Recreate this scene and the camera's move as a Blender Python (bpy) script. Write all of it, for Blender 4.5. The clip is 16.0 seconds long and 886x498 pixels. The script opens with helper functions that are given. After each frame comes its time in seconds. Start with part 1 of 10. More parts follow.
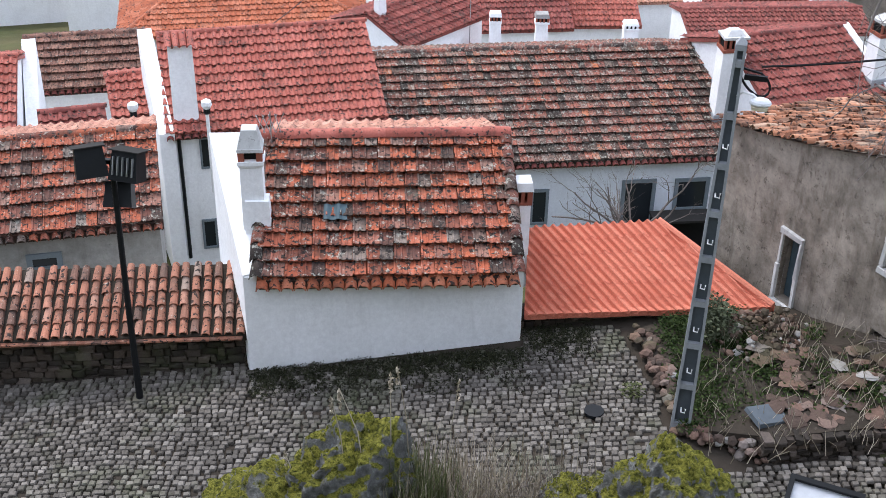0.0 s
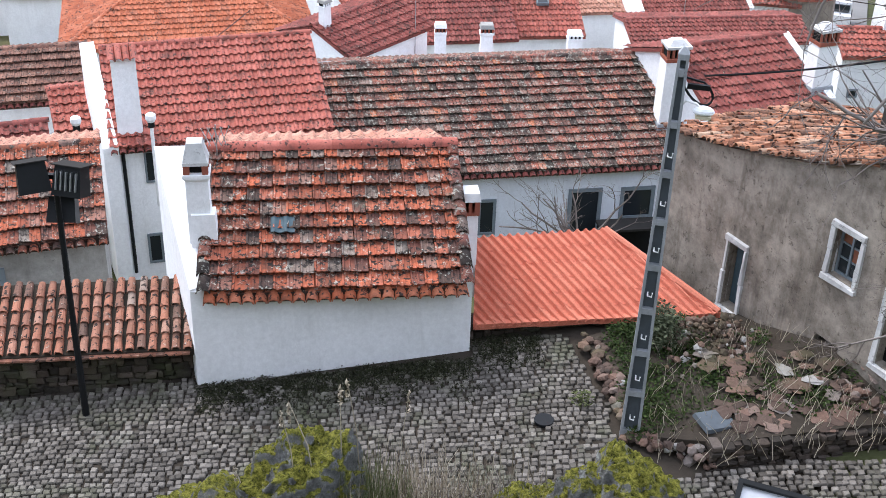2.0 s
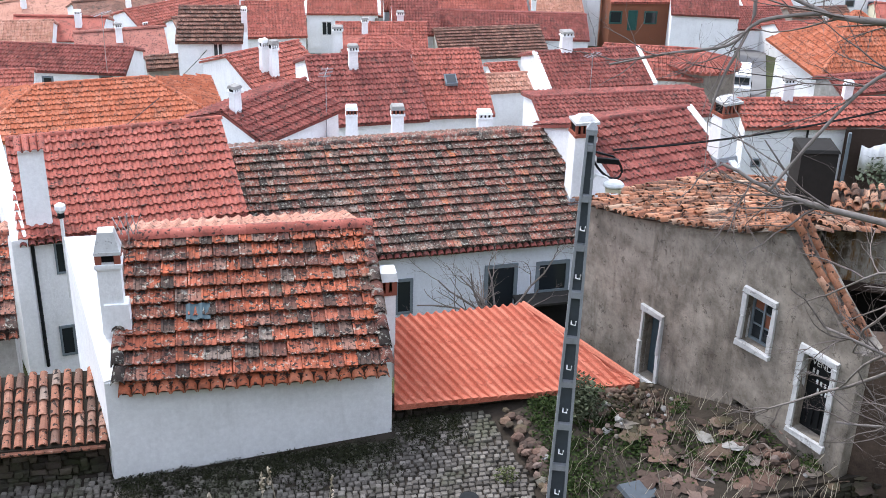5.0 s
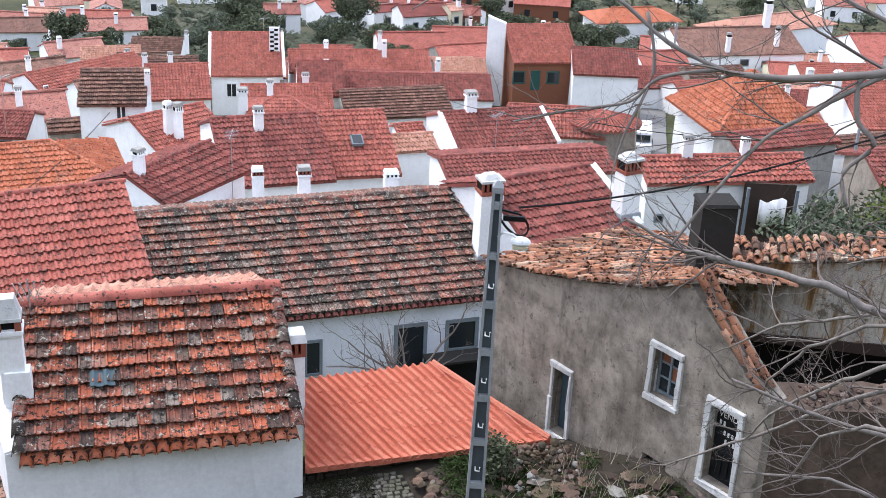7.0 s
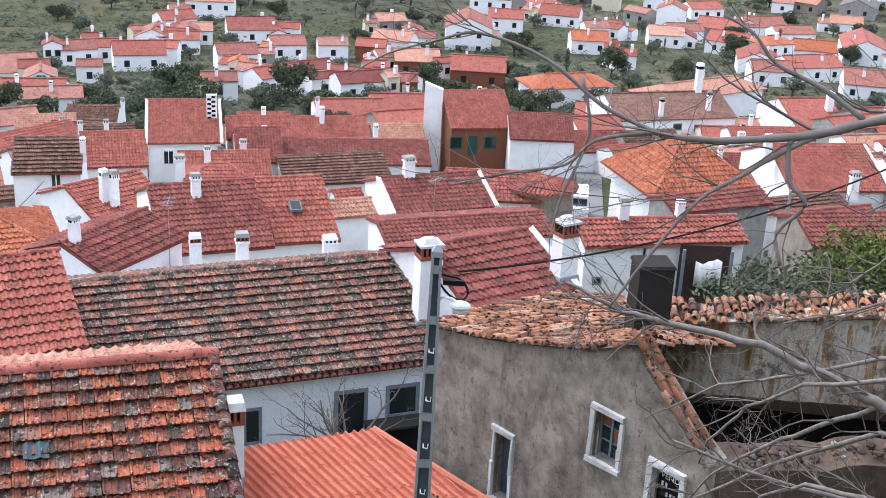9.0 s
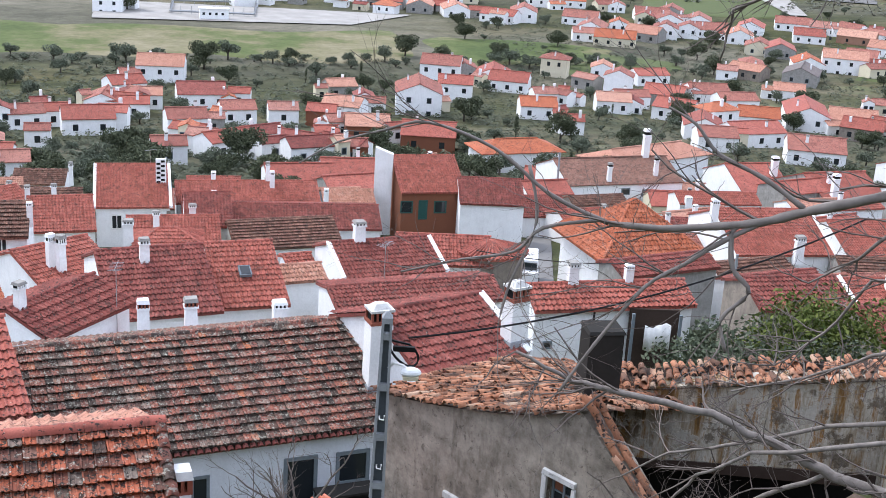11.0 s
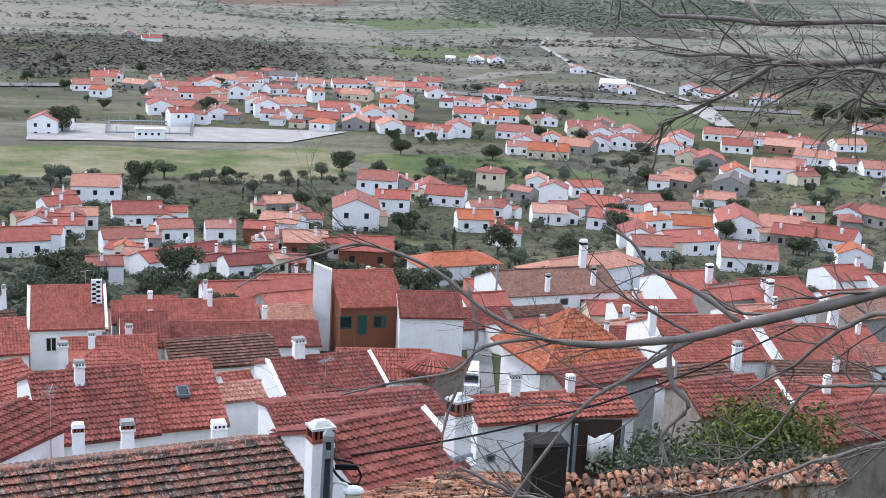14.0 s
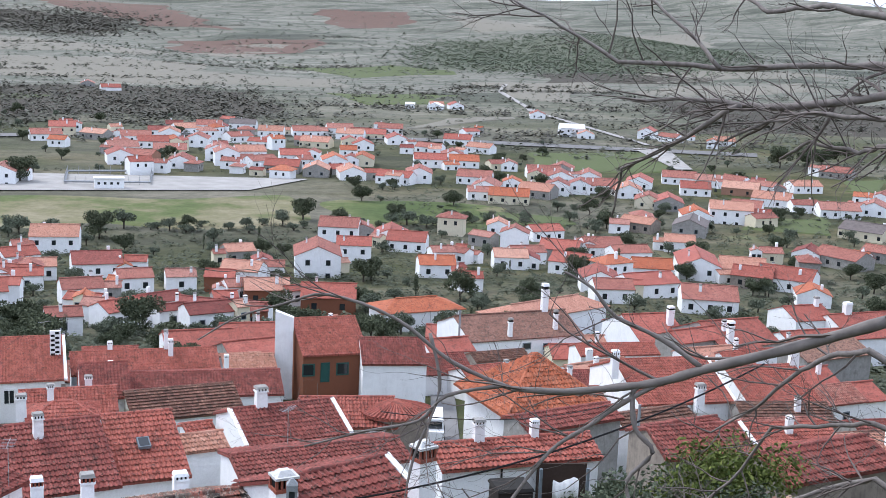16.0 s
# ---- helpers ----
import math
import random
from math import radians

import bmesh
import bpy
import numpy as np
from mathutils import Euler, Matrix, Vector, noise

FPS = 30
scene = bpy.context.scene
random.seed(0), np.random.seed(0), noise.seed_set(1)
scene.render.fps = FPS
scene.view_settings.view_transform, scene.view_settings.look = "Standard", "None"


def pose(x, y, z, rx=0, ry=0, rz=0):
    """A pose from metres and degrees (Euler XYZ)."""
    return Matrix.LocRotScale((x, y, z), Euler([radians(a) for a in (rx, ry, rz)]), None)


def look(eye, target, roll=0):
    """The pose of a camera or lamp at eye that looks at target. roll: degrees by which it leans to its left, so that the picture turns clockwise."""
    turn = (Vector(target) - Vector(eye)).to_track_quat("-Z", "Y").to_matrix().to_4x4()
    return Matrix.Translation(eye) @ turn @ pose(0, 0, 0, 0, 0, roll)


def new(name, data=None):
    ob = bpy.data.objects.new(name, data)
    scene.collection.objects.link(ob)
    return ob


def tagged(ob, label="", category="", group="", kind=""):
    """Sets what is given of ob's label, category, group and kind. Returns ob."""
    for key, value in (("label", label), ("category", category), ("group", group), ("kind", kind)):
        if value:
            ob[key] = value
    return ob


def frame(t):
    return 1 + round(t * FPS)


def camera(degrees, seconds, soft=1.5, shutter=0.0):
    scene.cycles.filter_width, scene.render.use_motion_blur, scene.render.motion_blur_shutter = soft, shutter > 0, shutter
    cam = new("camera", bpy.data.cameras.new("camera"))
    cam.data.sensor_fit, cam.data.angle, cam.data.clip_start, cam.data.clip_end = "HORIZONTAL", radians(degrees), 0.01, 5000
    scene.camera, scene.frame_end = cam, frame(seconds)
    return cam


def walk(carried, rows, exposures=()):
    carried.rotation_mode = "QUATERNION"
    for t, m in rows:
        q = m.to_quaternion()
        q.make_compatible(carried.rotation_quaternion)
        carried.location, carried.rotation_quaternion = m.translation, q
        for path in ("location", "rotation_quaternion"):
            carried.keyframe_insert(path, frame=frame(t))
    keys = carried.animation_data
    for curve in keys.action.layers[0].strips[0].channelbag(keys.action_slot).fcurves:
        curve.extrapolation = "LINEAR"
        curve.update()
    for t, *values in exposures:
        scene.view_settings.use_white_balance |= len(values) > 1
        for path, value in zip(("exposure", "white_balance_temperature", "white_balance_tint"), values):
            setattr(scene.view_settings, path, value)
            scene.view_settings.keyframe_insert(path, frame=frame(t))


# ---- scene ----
PATH = [
    (0, pose(0, 0, 12.486, 58.566, -0.929, 0.575)),
    (0.5, pose(0, 0, 12.486, 58.559, -1.053, 0.245)),
    (1, pose(0, 0, 12.486, 58.580, -1.081, -0.125)),
    (1.5, pose(0, 0, 12.486, 58.708, -1.260, -1.039)),
    (2, pose(0, 0, 12.487, 59.115, -1.507, -1.839)),
    (2.5, pose(0, 0, 12.487, 59.738, -1.746, -2.579)),
    (3, pose(0, 0, 12.487, 60.384, -1.636, -3.419)),
    (3.5, pose(0, 0, 12.487, 60.895, -1.575, -4.158)),
    (6, pose(0, 0, 12.484, 64.316, -1.978, -8.152)),
    (6.5, pose(0, 0, 12.483, 65.019, -2.357, -9.441)),
    (7, pose(0, 0, 12.483, 65.702, -2.397, -10.350)),
    (7.5, pose(0, 0, 12.482, 66.325, -2.490, -11.144)),
    (8, pose(0, 0, 12.482, 67.009, -2.633, -11.793)),
    (8.5, pose(0, 0, 12.482, 67.766, -2.752, -12.538)),
    (9, pose(0, 0, 12.481, 68.782, -2.832, -13.162)),
    (11.5, pose(0, 0, 12.518, 72.552, -3.568, -15.960)),
    (12, pose(0, 0, 12.519, 73.361, -3.557, -16.638)),
    (12.5, pose(0, 0, 12.520, 74.135, -3.499, -17.181)),
    (13, pose(0, 0, 12.521, 75.053, -3.302, -17.563)),
    (13.5, pose(0, 0, 12.522, 75.896, -3.151, -18.032)),
    (14, pose(0, 0, 12.522, 77.159, -2.950, -18.348)),
    (14.5, pose(0, 0, 12.523, 78.006, -2.724, -18.728)),
    (15, pose(0, 0, 12.524, 78.721, -2.710, -19.285)),
    (15.5, pose(0, 0, 12.525, 79.062, -2.660, -19.780)),
    (16, pose(0, 0, 12.526, 79.330, -2.581, -20.200)),
]
cam = camera(38.83, 16.0, soft=0.85)
walk(cam, PATH, exposures=[(0.0, 0.74, 6500, 10), (0.7, 0.86, 6500, 10), (3.5, 0.92, 6500, 10), (6.0, 0.88, 6480, 10), (8.5, 0.84, 6450, 10), (11.5, 0.61, 6400, 10), (13.0, 0.49, 6350, 10), (16.0, 0.5, 6250, 10)])

# ---- overcast winter daylight ----
world = bpy.data.worlds.new("overcast_sky")
scene.world = world
world.use_nodes = True
wn = world.node_tree.nodes
wl = world.node_tree.links
sky = wn.new("ShaderNodeTexSky")
sky.sky_type = "NISHITA"
sky.sun_disc = False
sky.sun_elevation = radians(50)
sky.sun_rotation = radians(-40)
sky.air_density = 1.0
sky.dust_density = 4.0
veil = wn.new("ShaderNodeMix")
veil.data_type = "RGBA"
veil.inputs[0].default_value = 0.8
veil.inputs[7].default_value = (7.95, 8.8, 10.95, 1)
wl.new(sky.outputs[0], veil.inputs[6])
wl.new(veil.outputs[2], wn["Background"].inputs[0])
wn["Background"].inputs[1].default_value = 0.132
sun = new("sun", bpy.data.lights.new("sun", "SUN"))
sun.data.energy = 1.7
sun.data.angle = radians(20)
sun.data.color = (1.0, 0.985, 0.97)
sun.matrix_world = look((-52, 62, 95), (0, 0, 0))

# ---- materials ----
M = {}


def nodes(name, rough=0.85, metal=0.0):
    mat = bpy.data.materials.new(name)
    mat.use_nodes = True
    nt = mat.node_tree
    b = nt.nodes["Principled BSDF"]
    b.inputs["Roughness"].default_value = rough
    b.inputs["Metallic"].default_value = metal
    b.inputs["Specular IOR Level"].default_value = 0.13
    M[name] = mat
    return nt, b


def coords(nt, kind="Object"):
    return nt.nodes.new("ShaderNodeTexCoord").outputs[kind]


def noise_of(nt, vec, scale, detail=5, rough=0.6):
    n = nt.nodes.new("ShaderNodeTexNoise")
    n.inputs["Scale"].default_value = scale
    n.inputs["Detail"].default_value = detail
    n.inputs["Roughness"].default_value = rough
    nt.links.new(vec, n.inputs["Vector"])
    return n.outputs[0]


def ramp(nt, fac, stops):
    r = nt.nodes.new("ShaderNodeValToRGB")
    e = r.color_ramp.elements
    while len(e) < len(stops):
        e.new(0.5)
    for el, (p, c) in zip(e, stops):
        el.position = p
        el.color = (*c, 1) if len(c) == 3 else c
    nt.links.new(fac, r.inputs[0])
    return r.outputs[0]


def step(nt, fac, a, b):
    m = nt.nodes.new("ShaderNodeMapRange")
    m.inputs[1].default_value, m.inputs[2].default_value = a, b
    nt.links.new(fac, m.inputs[0])
    return m.outputs[0]


def mix(nt, fac, a, b, mode="MIX"):
    m = nt.nodes.new("ShaderNodeMix")
    m.data_type, m.blend_type = "RGBA", mode
    for sock, v in ((m.inputs[0], fac), (m.inputs[6], a), (m.inputs[7], b)):
        if isinstance(v, (int, float)):
            sock.default_value = v
        elif isinstance(v, tuple):
            sock.default_value = (*v, 1)
        else:
            nt.links.new(v, sock)
    return m.outputs[2]


def mathn(nt, op, a, b=None):
    m = nt.nodes.new("ShaderNodeMath")
    m.operation = op
    for sock, v in zip(m.inputs, (a, b)):
        if v is None:
            continue
        if isinstance(v, (int, float)):
            sock.default_value = v
        else:
            nt.links.new(v, sock)
    return m.outputs[0]


def bump(nt, b, height, strength=0.4, dist=0.02):
    n = nt.nodes.new("ShaderNodeBump")
    n.inputs["Strength"].default_value, n.inputs["Distance"].default_value = strength, dist
    nt.links.new(height, n.inputs["Height"])
    nt.links.new(n.outputs[0], b.inputs["Normal"])


def piece_random(nt):
    """A random number for each piece: loose objects and joined islands alike."""
    o = nt.nodes.new("ShaderNodeObjectInfo").outputs["Random"]
    g = nt.nodes.new("ShaderNodeNewGeometry").outputs["Random Per Island"]
    return mathn(nt, "FRACT", mathn(nt, "ADD", o, g))


def world_pos(nt):
    return nt.nodes.new("ShaderNodeNewGeometry").outputs["Position"]


def tile_material(name, stops, lichen=0.0, dark=0.0, rough=0.8, patch=0.35):
    nt, b = nodes(name, rough)
    p = world_pos(nt)
    col = ramp(nt, piece_random(nt), stops)
    big = noise_of(nt, p, 0.9, 4)
    col = mix(nt, mathn(nt, "MULTIPLY", step(nt, big, 0.4, 0.75), patch), col, stops[0][1], "MULTIPLY")
    fine = noise_of(nt, p, 30, 4)
    col = mix(nt, 0.5, col, ramp(nt, fine, [(0.25, (0.55, 0.55, 0.55)), (0.75, (1.3, 1.3, 1.3))]), "MULTIPLY")
    if dark:
        d = mathn(nt, "MULTIPLY", step(nt, noise_of(nt, p, 2.2, 6, 0.75), 0.56 - 0.16 * dark, 0.74 - 0.1 * dark), 0.85)
        col = mix(nt, d, col, (0.045, 0.037, 0.032))
        d2 = mathn(nt, "MULTIPLY", step(nt, noise_of(nt, p, 11, 3, 0.6), 0.61 - 0.07 * dark, 0.63 - 0.06 * dark), 0.97)
        col = mix(nt, d2, col, (0.035, 0.028, 0.025))
    if lichen:
        l = mathn(nt, "MULTIPLY", step(nt, noise_of(nt, p, 8, 6, 0.75), 0.68 - 0.15 * lichen, 0.71 - 0.13 * lichen), 0.8)
        col = mix(nt, l, col, (0.36, 0.35, 0.30))
        if lichen > 0.5:
            f2 = mathn(nt, "MULTIPLY", step(nt, noise_of(nt, p, 1.3, 7, 0.8), 0.64 - 0.1 * lichen, 0.72), 0.5)
            col = mix(nt, f2, col, (0.2, 0.2, 0.15))
        v = nt.nodes.new("ShaderNodeTexVoronoi")
        v.inputs["Scale"].default_value = 11
        nt.links.new(p, v.inputs["Vector"])
        dot = mathn(nt, "LESS_THAN", v.outputs["Distance"], 0.09 + 0.06 * lichen)
        few = step(nt, noise_of(nt, p, 2.0, 3, 0.6), 0.46, 0.56)
        col = mix(nt, mathn(nt, "MULTIPLY", mathn(nt, "MULTIPLY", dot, few), 0.75), col, (0.47, 0.45, 0.38))
    nt.links.new(col, b.inputs["Base Color"])
    bump(nt, b, fine, 0.5, 0.01)


tile_material("tile_lichened", [(0.0, (0.085, 0.06, 0.05)), (0.12, (0.20, 0.08, 0.06)), (0.3, (0.37, 0.105, 0.06)), (0.6, (0.48, 0.13, 0.065)), (0.88, (0.42, 0.135, 0.085)), (0.97, (0.27, 0.17, 0.135)), (1.0, (0.24, 0.2, 0.17))], lichen=0.7, dark=0.8)
tile_material("tile_mossy", [(0.0, (0.05, 0.04, 0.036)), (0.2, (0.13, 0.075, 0.06)), (0.5, (0.28, 0.11, 0.085)), (0.8, (0.36, 0.125, 0.085)), (0.93, (0.25, 0.18, 0.15)), (1.0, (0.5, 0.16, 0.075))], lichen=0.9, dark=0.75)
tile_material("tile_red", [(0.0, (0.32, 0.095, 0.07)), (0.5, (0.39, 0.115, 0.085)), (1.0, (0.45, 0.145, 0.11))], lichen=0.15, dark=0.3, rough=0.65)
tile_material("tile_dark", [(0.0, (0.21, 0.065, 0.055)), (0.5, (0.27, 0.08, 0.066)), (1.0, (0.33, 0.11, 0.09))], lichen=0.2, dark=0.35)
tile_material("tile_old", [(0.0, (0.16, 0.08, 0.06)), (0.5, (0.24, 0.12, 0.09)), (1.0, (0.33, 0.18, 0.13))], lichen=0.45, dark=0.6)
tile_material("tile_orange", [(0.0, (0.40, 0.12, 0.06)), (0.5, (0.47, 0.145, 0.075)), (1.0, (0.52, 0.19, 0.11))], lichen=0.15, dark=0.3, rough=0.7)
tile_material("tile_coral", [(0.0, (0.54, 0.165, 0.105)), (0.5, (0.58, 0.185, 0.12)), (1.0, (0.62, 0.22, 0.145))], rough=0.6, patch=0.2)
tile_material("tile_faded", [(0.0, (0.42, 0.21, 0.15)), (0.5, (0.50, 0.25, 0.18)), (1.0, (0.55, 0.31, 0.23))], lichen=0.15, dark=0.15)
tile_material("tile_barrel", [(0.0, (0.15, 0.10, 0.08)), (0.25, (0.33, 0.15, 0.10)), (0.7, (0.43, 0.185, 0.12)), (0.9, (0.40, 0.22, 0.16)), (1.0, (0.30, 0.24, 0.2))], lichen=0.4, dark=0.35)
tile_material("tile_ruin", [(0.0, (0.19, 0.115, 0.085)), (0.35, (0.40, 0.175, 0.10)), (0.8, (0.52, 0.25, 0.15)), (1.0, (0.5, 0.36, 0.26))], lichen=0.3, dark=0.4)
# clay red with distance haze mixed into the colour, for far roofs
tile_material("tile_clay_hazed", [(0.0, (0.31, 0.12, 0.095)), (0.5, (0.39, 0.16, 0.125)), (1.0, (0.44, 0.22, 0.175))], lichen=0.15, dark=0.3)
tile_material("tile_slate", [(0.0, (0.13, 0.11, 0.105)), (1.0, (0.2, 0.17, 0.16))])
tile_material("tile_white", [(0.0, (0.7, 0.7, 0.69)), (1.0, (0.8, 0.8, 0.78))])


def plaster(name, base, dirt, amount=0.4, fine_scale=12.0, rough=0.9, crack=0.0, mottle=0.0):
    nt, b = nodes(name, rough)
    p = world_pos(nt)
    n1 = noise_of(nt, p, 1.1, 7, 0.65)
    st = nt.nodes.new("ShaderNodeMapping")
    st.inputs["Scale"].default_value = (3.5, 3.5, 0.5)
    nt.links.new(p, st.inputs["Vector"])
    n2 = noise_of(nt, st.outputs[0], 1.2, 6, 0.65)
    fine = noise_of(nt, p, fine_scale, 6, 0.7)
    col = mix(nt, mathn(nt, "MULTIPLY", step(nt, n1, 0.45, 0.8), amount), base, dirt)
    col = mix(nt, mathn(nt, "MULTIPLY", step(nt, n2, 0.52, 0.8), amount * 0.9), col, dirt)
    col = mix(nt, 0.35, col, ramp(nt, fine, [(0.3, (0.72, 0.72, 0.72)), (0.7, (1.12, 1.12, 1.12))]), "MULTIPLY")
    if mottle:
        md = noise_of(nt, p, 2.6, 7, 0.72)
        col = mix(nt, mottle, col, ramp(nt, md, [(0.32, (0.42, 0.40, 0.38)), (0.5, (0.9, 0.9, 0.9)), (0.68, (1.35, 1.33, 1.3))]), "MULTIPLY")
    if crack:
        c = step(nt, noise_of(nt, p, 7, 8, 0.8), 0.66 - crack * 0.1, 0.7 - crack * 0.1)
        col = mix(nt, mathn(nt, "MULTIPLY", c, 0.6), col, (dirt[0] * 0.5, dirt[1] * 0.5, dirt[2] * 0.5))
    nt.links.new(col, b.inputs["Base Color"])
    bump(nt, b, fine, 0.5, 0.02)


plaster("limewash", (0.87, 0.875, 0.88), (0.45, 0.45, 0.43), 0.25)
plaster("limewash_blue", (0.70, 0.73, 0.78), (0.45, 0.46, 0.48), 0.4)
plaster("cement", (0.34, 0.33, 0.31), (0.16, 0.15, 0.14), 0.7, crack=0.4, mottle=0.4)
plaster("ruin_render", (0.32, 0.28, 0.235), (0.105, 0.088, 0.07), 1.0, 6.0, crack=0.9, mottle=0.75)
# plaster streaked by rain: flaking white, rust and soot running down
nt, b = nodes("ruin_inside", 0.9)
p = world_pos(nt)
st = nt.nodes.new("ShaderNodeMapping")
st.inputs["Scale"].default_value = (1.6, 1.6, 0.22)
nt.links.new(p, st.inputs["Vector"])
run = noise_of(nt, st.outputs[0], 1.5, 6, 0.7)
col = ramp(nt, run, [(0.30, (0.05, 0.04, 0.03)), (0.40, (0.22, 0.12, 0.04)), (0.47, (0.34, 0.29, 0.22)), (0.54, (0.52, 0.48, 0.41)), (0.60, (0.26, 0.13, 0.035)), (0.68, (0.40, 0.36, 0.30))])
flake = step(nt, noise_of(nt, p, 2.4, 7, 0.75), 0.52, 0.57)
col = mix(nt, mathn(nt, "MULTIPLY", flake, 0.75), col, (0.47, 0.44, 0.39))
bare = step(nt, noise_of(nt, p, 1.7, 6, 0.75), 0.54, 0.6)
col = mix(nt, mathn(nt, "MULTIPLY", bare, 0.8), col, (0.11, 0.085, 0.06))
fine = noise_of(nt, p, 14, 6, 0.7)
col = mix(nt, 0.5, col, ramp(nt, fine, [(0.3, (0.6, 0.6, 0.6)), (0.7, (1.2, 1.2, 1.2))]), "MULTIPLY")
nt.links.new(col, b.inputs["Base Color"])
bump(nt, b, flake, 0.6, 0.03)
plaster("granite_white", (0.62, 0.62, 0.61), (0.27, 0.26, 0.25), 0.8, 9.0, crack=0.8)
plaster("cream_wall", (0.68, 0.62, 0.47), (0.45, 0.4, 0.3), 0.3)
plaster("ochre_wall", (0.21, 0.085, 0.05), (0.15, 0.065, 0.045), 0.3)
plaster("brick_wall", (0.36, 0.2, 0.14), (0.2, 0.12, 0.09), 0.5)
plaster("stone_wall", (0.30, 0.26, 0.22), (0.12, 0.1, 0.09), 0.9, 4.0, crack=0.8)
plaster("concrete", (0.31, 0.325, 0.34), (0.17, 0.175, 0.18), 0.6, 20.0)
plaster("soil", (0.045, 0.036, 0.028), (0.02, 0.018, 0.014), 0.9, 14.0, crack=0.6)
plaster("rubble_red", (0.23, 0.13, 0.10), (0.09, 0.065, 0.055), 0.9, 14.0)
plaster("earth_wall", (0.115, 0.082, 0.064), (0.045, 0.033, 0.027), 0.8, 9.0, crack=0.6, mottle=0.8)
plaster("pale_stone", (0.45, 0.42, 0.38), (0.2, 0.18, 0.16), 0.7, 14.0)


def stone_pieces(name, stops, moss=0.0):
    nt, b = nodes(name, 0.85)
    p = world_pos(nt)
    col = ramp(nt, piece_random(nt), stops)
    fine = noise_of(nt, p, 25, 5, 0.7)
    col = mix(nt, 0.6, col, ramp(nt, fine, [(0.3, (0.6, 0.6, 0.6)), (0.7, (1.25, 1.25, 1.25))]), "MULTIPLY")
    if moss:
        g = mathn(nt, "MULTIPLY", step(nt, noise_of(nt, p, 0.8, 5, 0.7), 0.5, 0.68), moss)
        col = mix(nt, g, col, (0.07, 0.085, 0.035))
    nt.links.new(col, b.inputs["Base Color"])
    bump(nt, b, fine, 0.6, 0.01)


stone_pieces("cobble", [(0.0, (0.07, 0.062, 0.053)), (0.4, (0.115, 0.102, 0.089)), (0.85, (0.165, 0.147, 0.129)), (1.0, (0.22, 0.199, 0.174))], 0.45)
stone_pieces("fieldstone", [(0.0, (0.03, 0.026, 0.022)), (0.5, (0.055, 0.045, 0.038)), (0.85, (0.085, 0.065, 0.052)), (1.0, (0.14, 0.115, 0.1))], 0.5)
stone_pieces("redstone", [(0.0, (0.05, 0.037, 0.03)), (0.45, (0.10, 0.068, 0.055)), (0.75, (0.17, 0.105, 0.08)), (0.94, (0.19, 0.165, 0.15)), (1.0, (0.38, 0.37, 0.35))], 0.5)


def plain(name, col, rough=0.6, metal=0.0, var=0.25, scale=8.0):
    nt, b = nodes(name, rough, metal)
    n = noise_of(nt, world_pos(nt), scale, 5)
    c = mix(nt, var, col, ramp(nt, n, [(0.3, (0.5, 0.5, 0.5)), (0.7, (1.3, 1.3, 1.3))]), "MULTIPLY")
    nt.links.new(c, b.inputs["Base Color"])
    bump(nt, b, n, 0.15, 0.01)


plain("black_paint", (0.012, 0.013, 0.014), 0.45)
plain("dark_wood", (0.05, 0.035, 0.028), 0.8)
plain("grey_wood", (0.17, 0.2, 0.22), 0.7)
plain("green_paint", (0.03, 0.085, 0.075), 0.5)
plain("soot", (0.03, 0.028, 0.026), 0.95)
# slate of the garden slab; also the shaded recess colour of the pole
plain("slate_and_recess", (0.09, 0.105, 0.12), 0.5)
plain("blue_door", (0.055, 0.085, 0.1), 0.6)
# near-black that stands in for the shade inside openings and flues
plain("painted_hollow", (0.012, 0.012, 0.012), 0.95)
plain("white_paint", (0.78, 0.78, 0.77), 0.5)
plain("lamp_glass", (0.75, 0.77, 0.78), 0.15)
plain("steel", (0.42, 0.43, 0.44), 0.4, 0.8)
plain("brick_red", (0.28, 0.09, 0.06), 0.85)
plain("cable", (0.01, 0.01, 0.011), 0.5)
plain("bark", (0.21, 0.185, 0.17), 0.9, 0, 0.6, 30)
plain("twig", (0.155, 0.13, 0.118), 0.9, 0, 0.6, 30)
plain("trunk", (0.07, 0.06, 0.05), 0.9)
plain("asphalt", (0.17, 0.165, 0.16), 0.9, 0, 0.4, 0.2)
plain("pale_court", (0.33, 0.315, 0.295), 0.9, 0, 0.4, 0.15)
plain("car_white", (0.75, 0.75, 0.76), 0.25)
plain("rubber", (0.015, 0.015, 0.015), 0.8)
nt, b = nodes("pane", 0.08)
b.inputs["Base Color"].default_value = (0.02, 0.024, 0.028, 1)
b.inputs["Specular IOR Level"].default_value = 0.5


def leaf_material(name, a, c):
    nt, b = nodes(name, 0.75)
    col = ramp(nt, piece_random(nt), [(0.0, a), (1.0, c)])
    nt.links.new(col, b.inputs["Base Color"])


leaf_material("leaf_olive", (0.07, 0.085, 0.06), (0.16, 0.18, 0.13))
leaf_material("leaf_oak", (0.045, 0.055, 0.034), (0.105, 0.12, 0.07))
leaf_material("leaf_bright", (0.05, 0.075, 0.018), (0.15, 0.175, 0.045))
leaf_material("leaf_sage", (0.06, 0.08, 0.05), (0.125, 0.145, 0.095))
leaf_material("dry_blade", (0.2, 0.165, 0.12), (0.48, 0.42, 0.33))
leaf_material("green_blade", (0.05, 0.065, 0.025), (0.13, 0.14, 0.06))
leaf_material("dark_leaf", (0.012, 0.013, 0.007), (0.035, 0.037, 0.018))
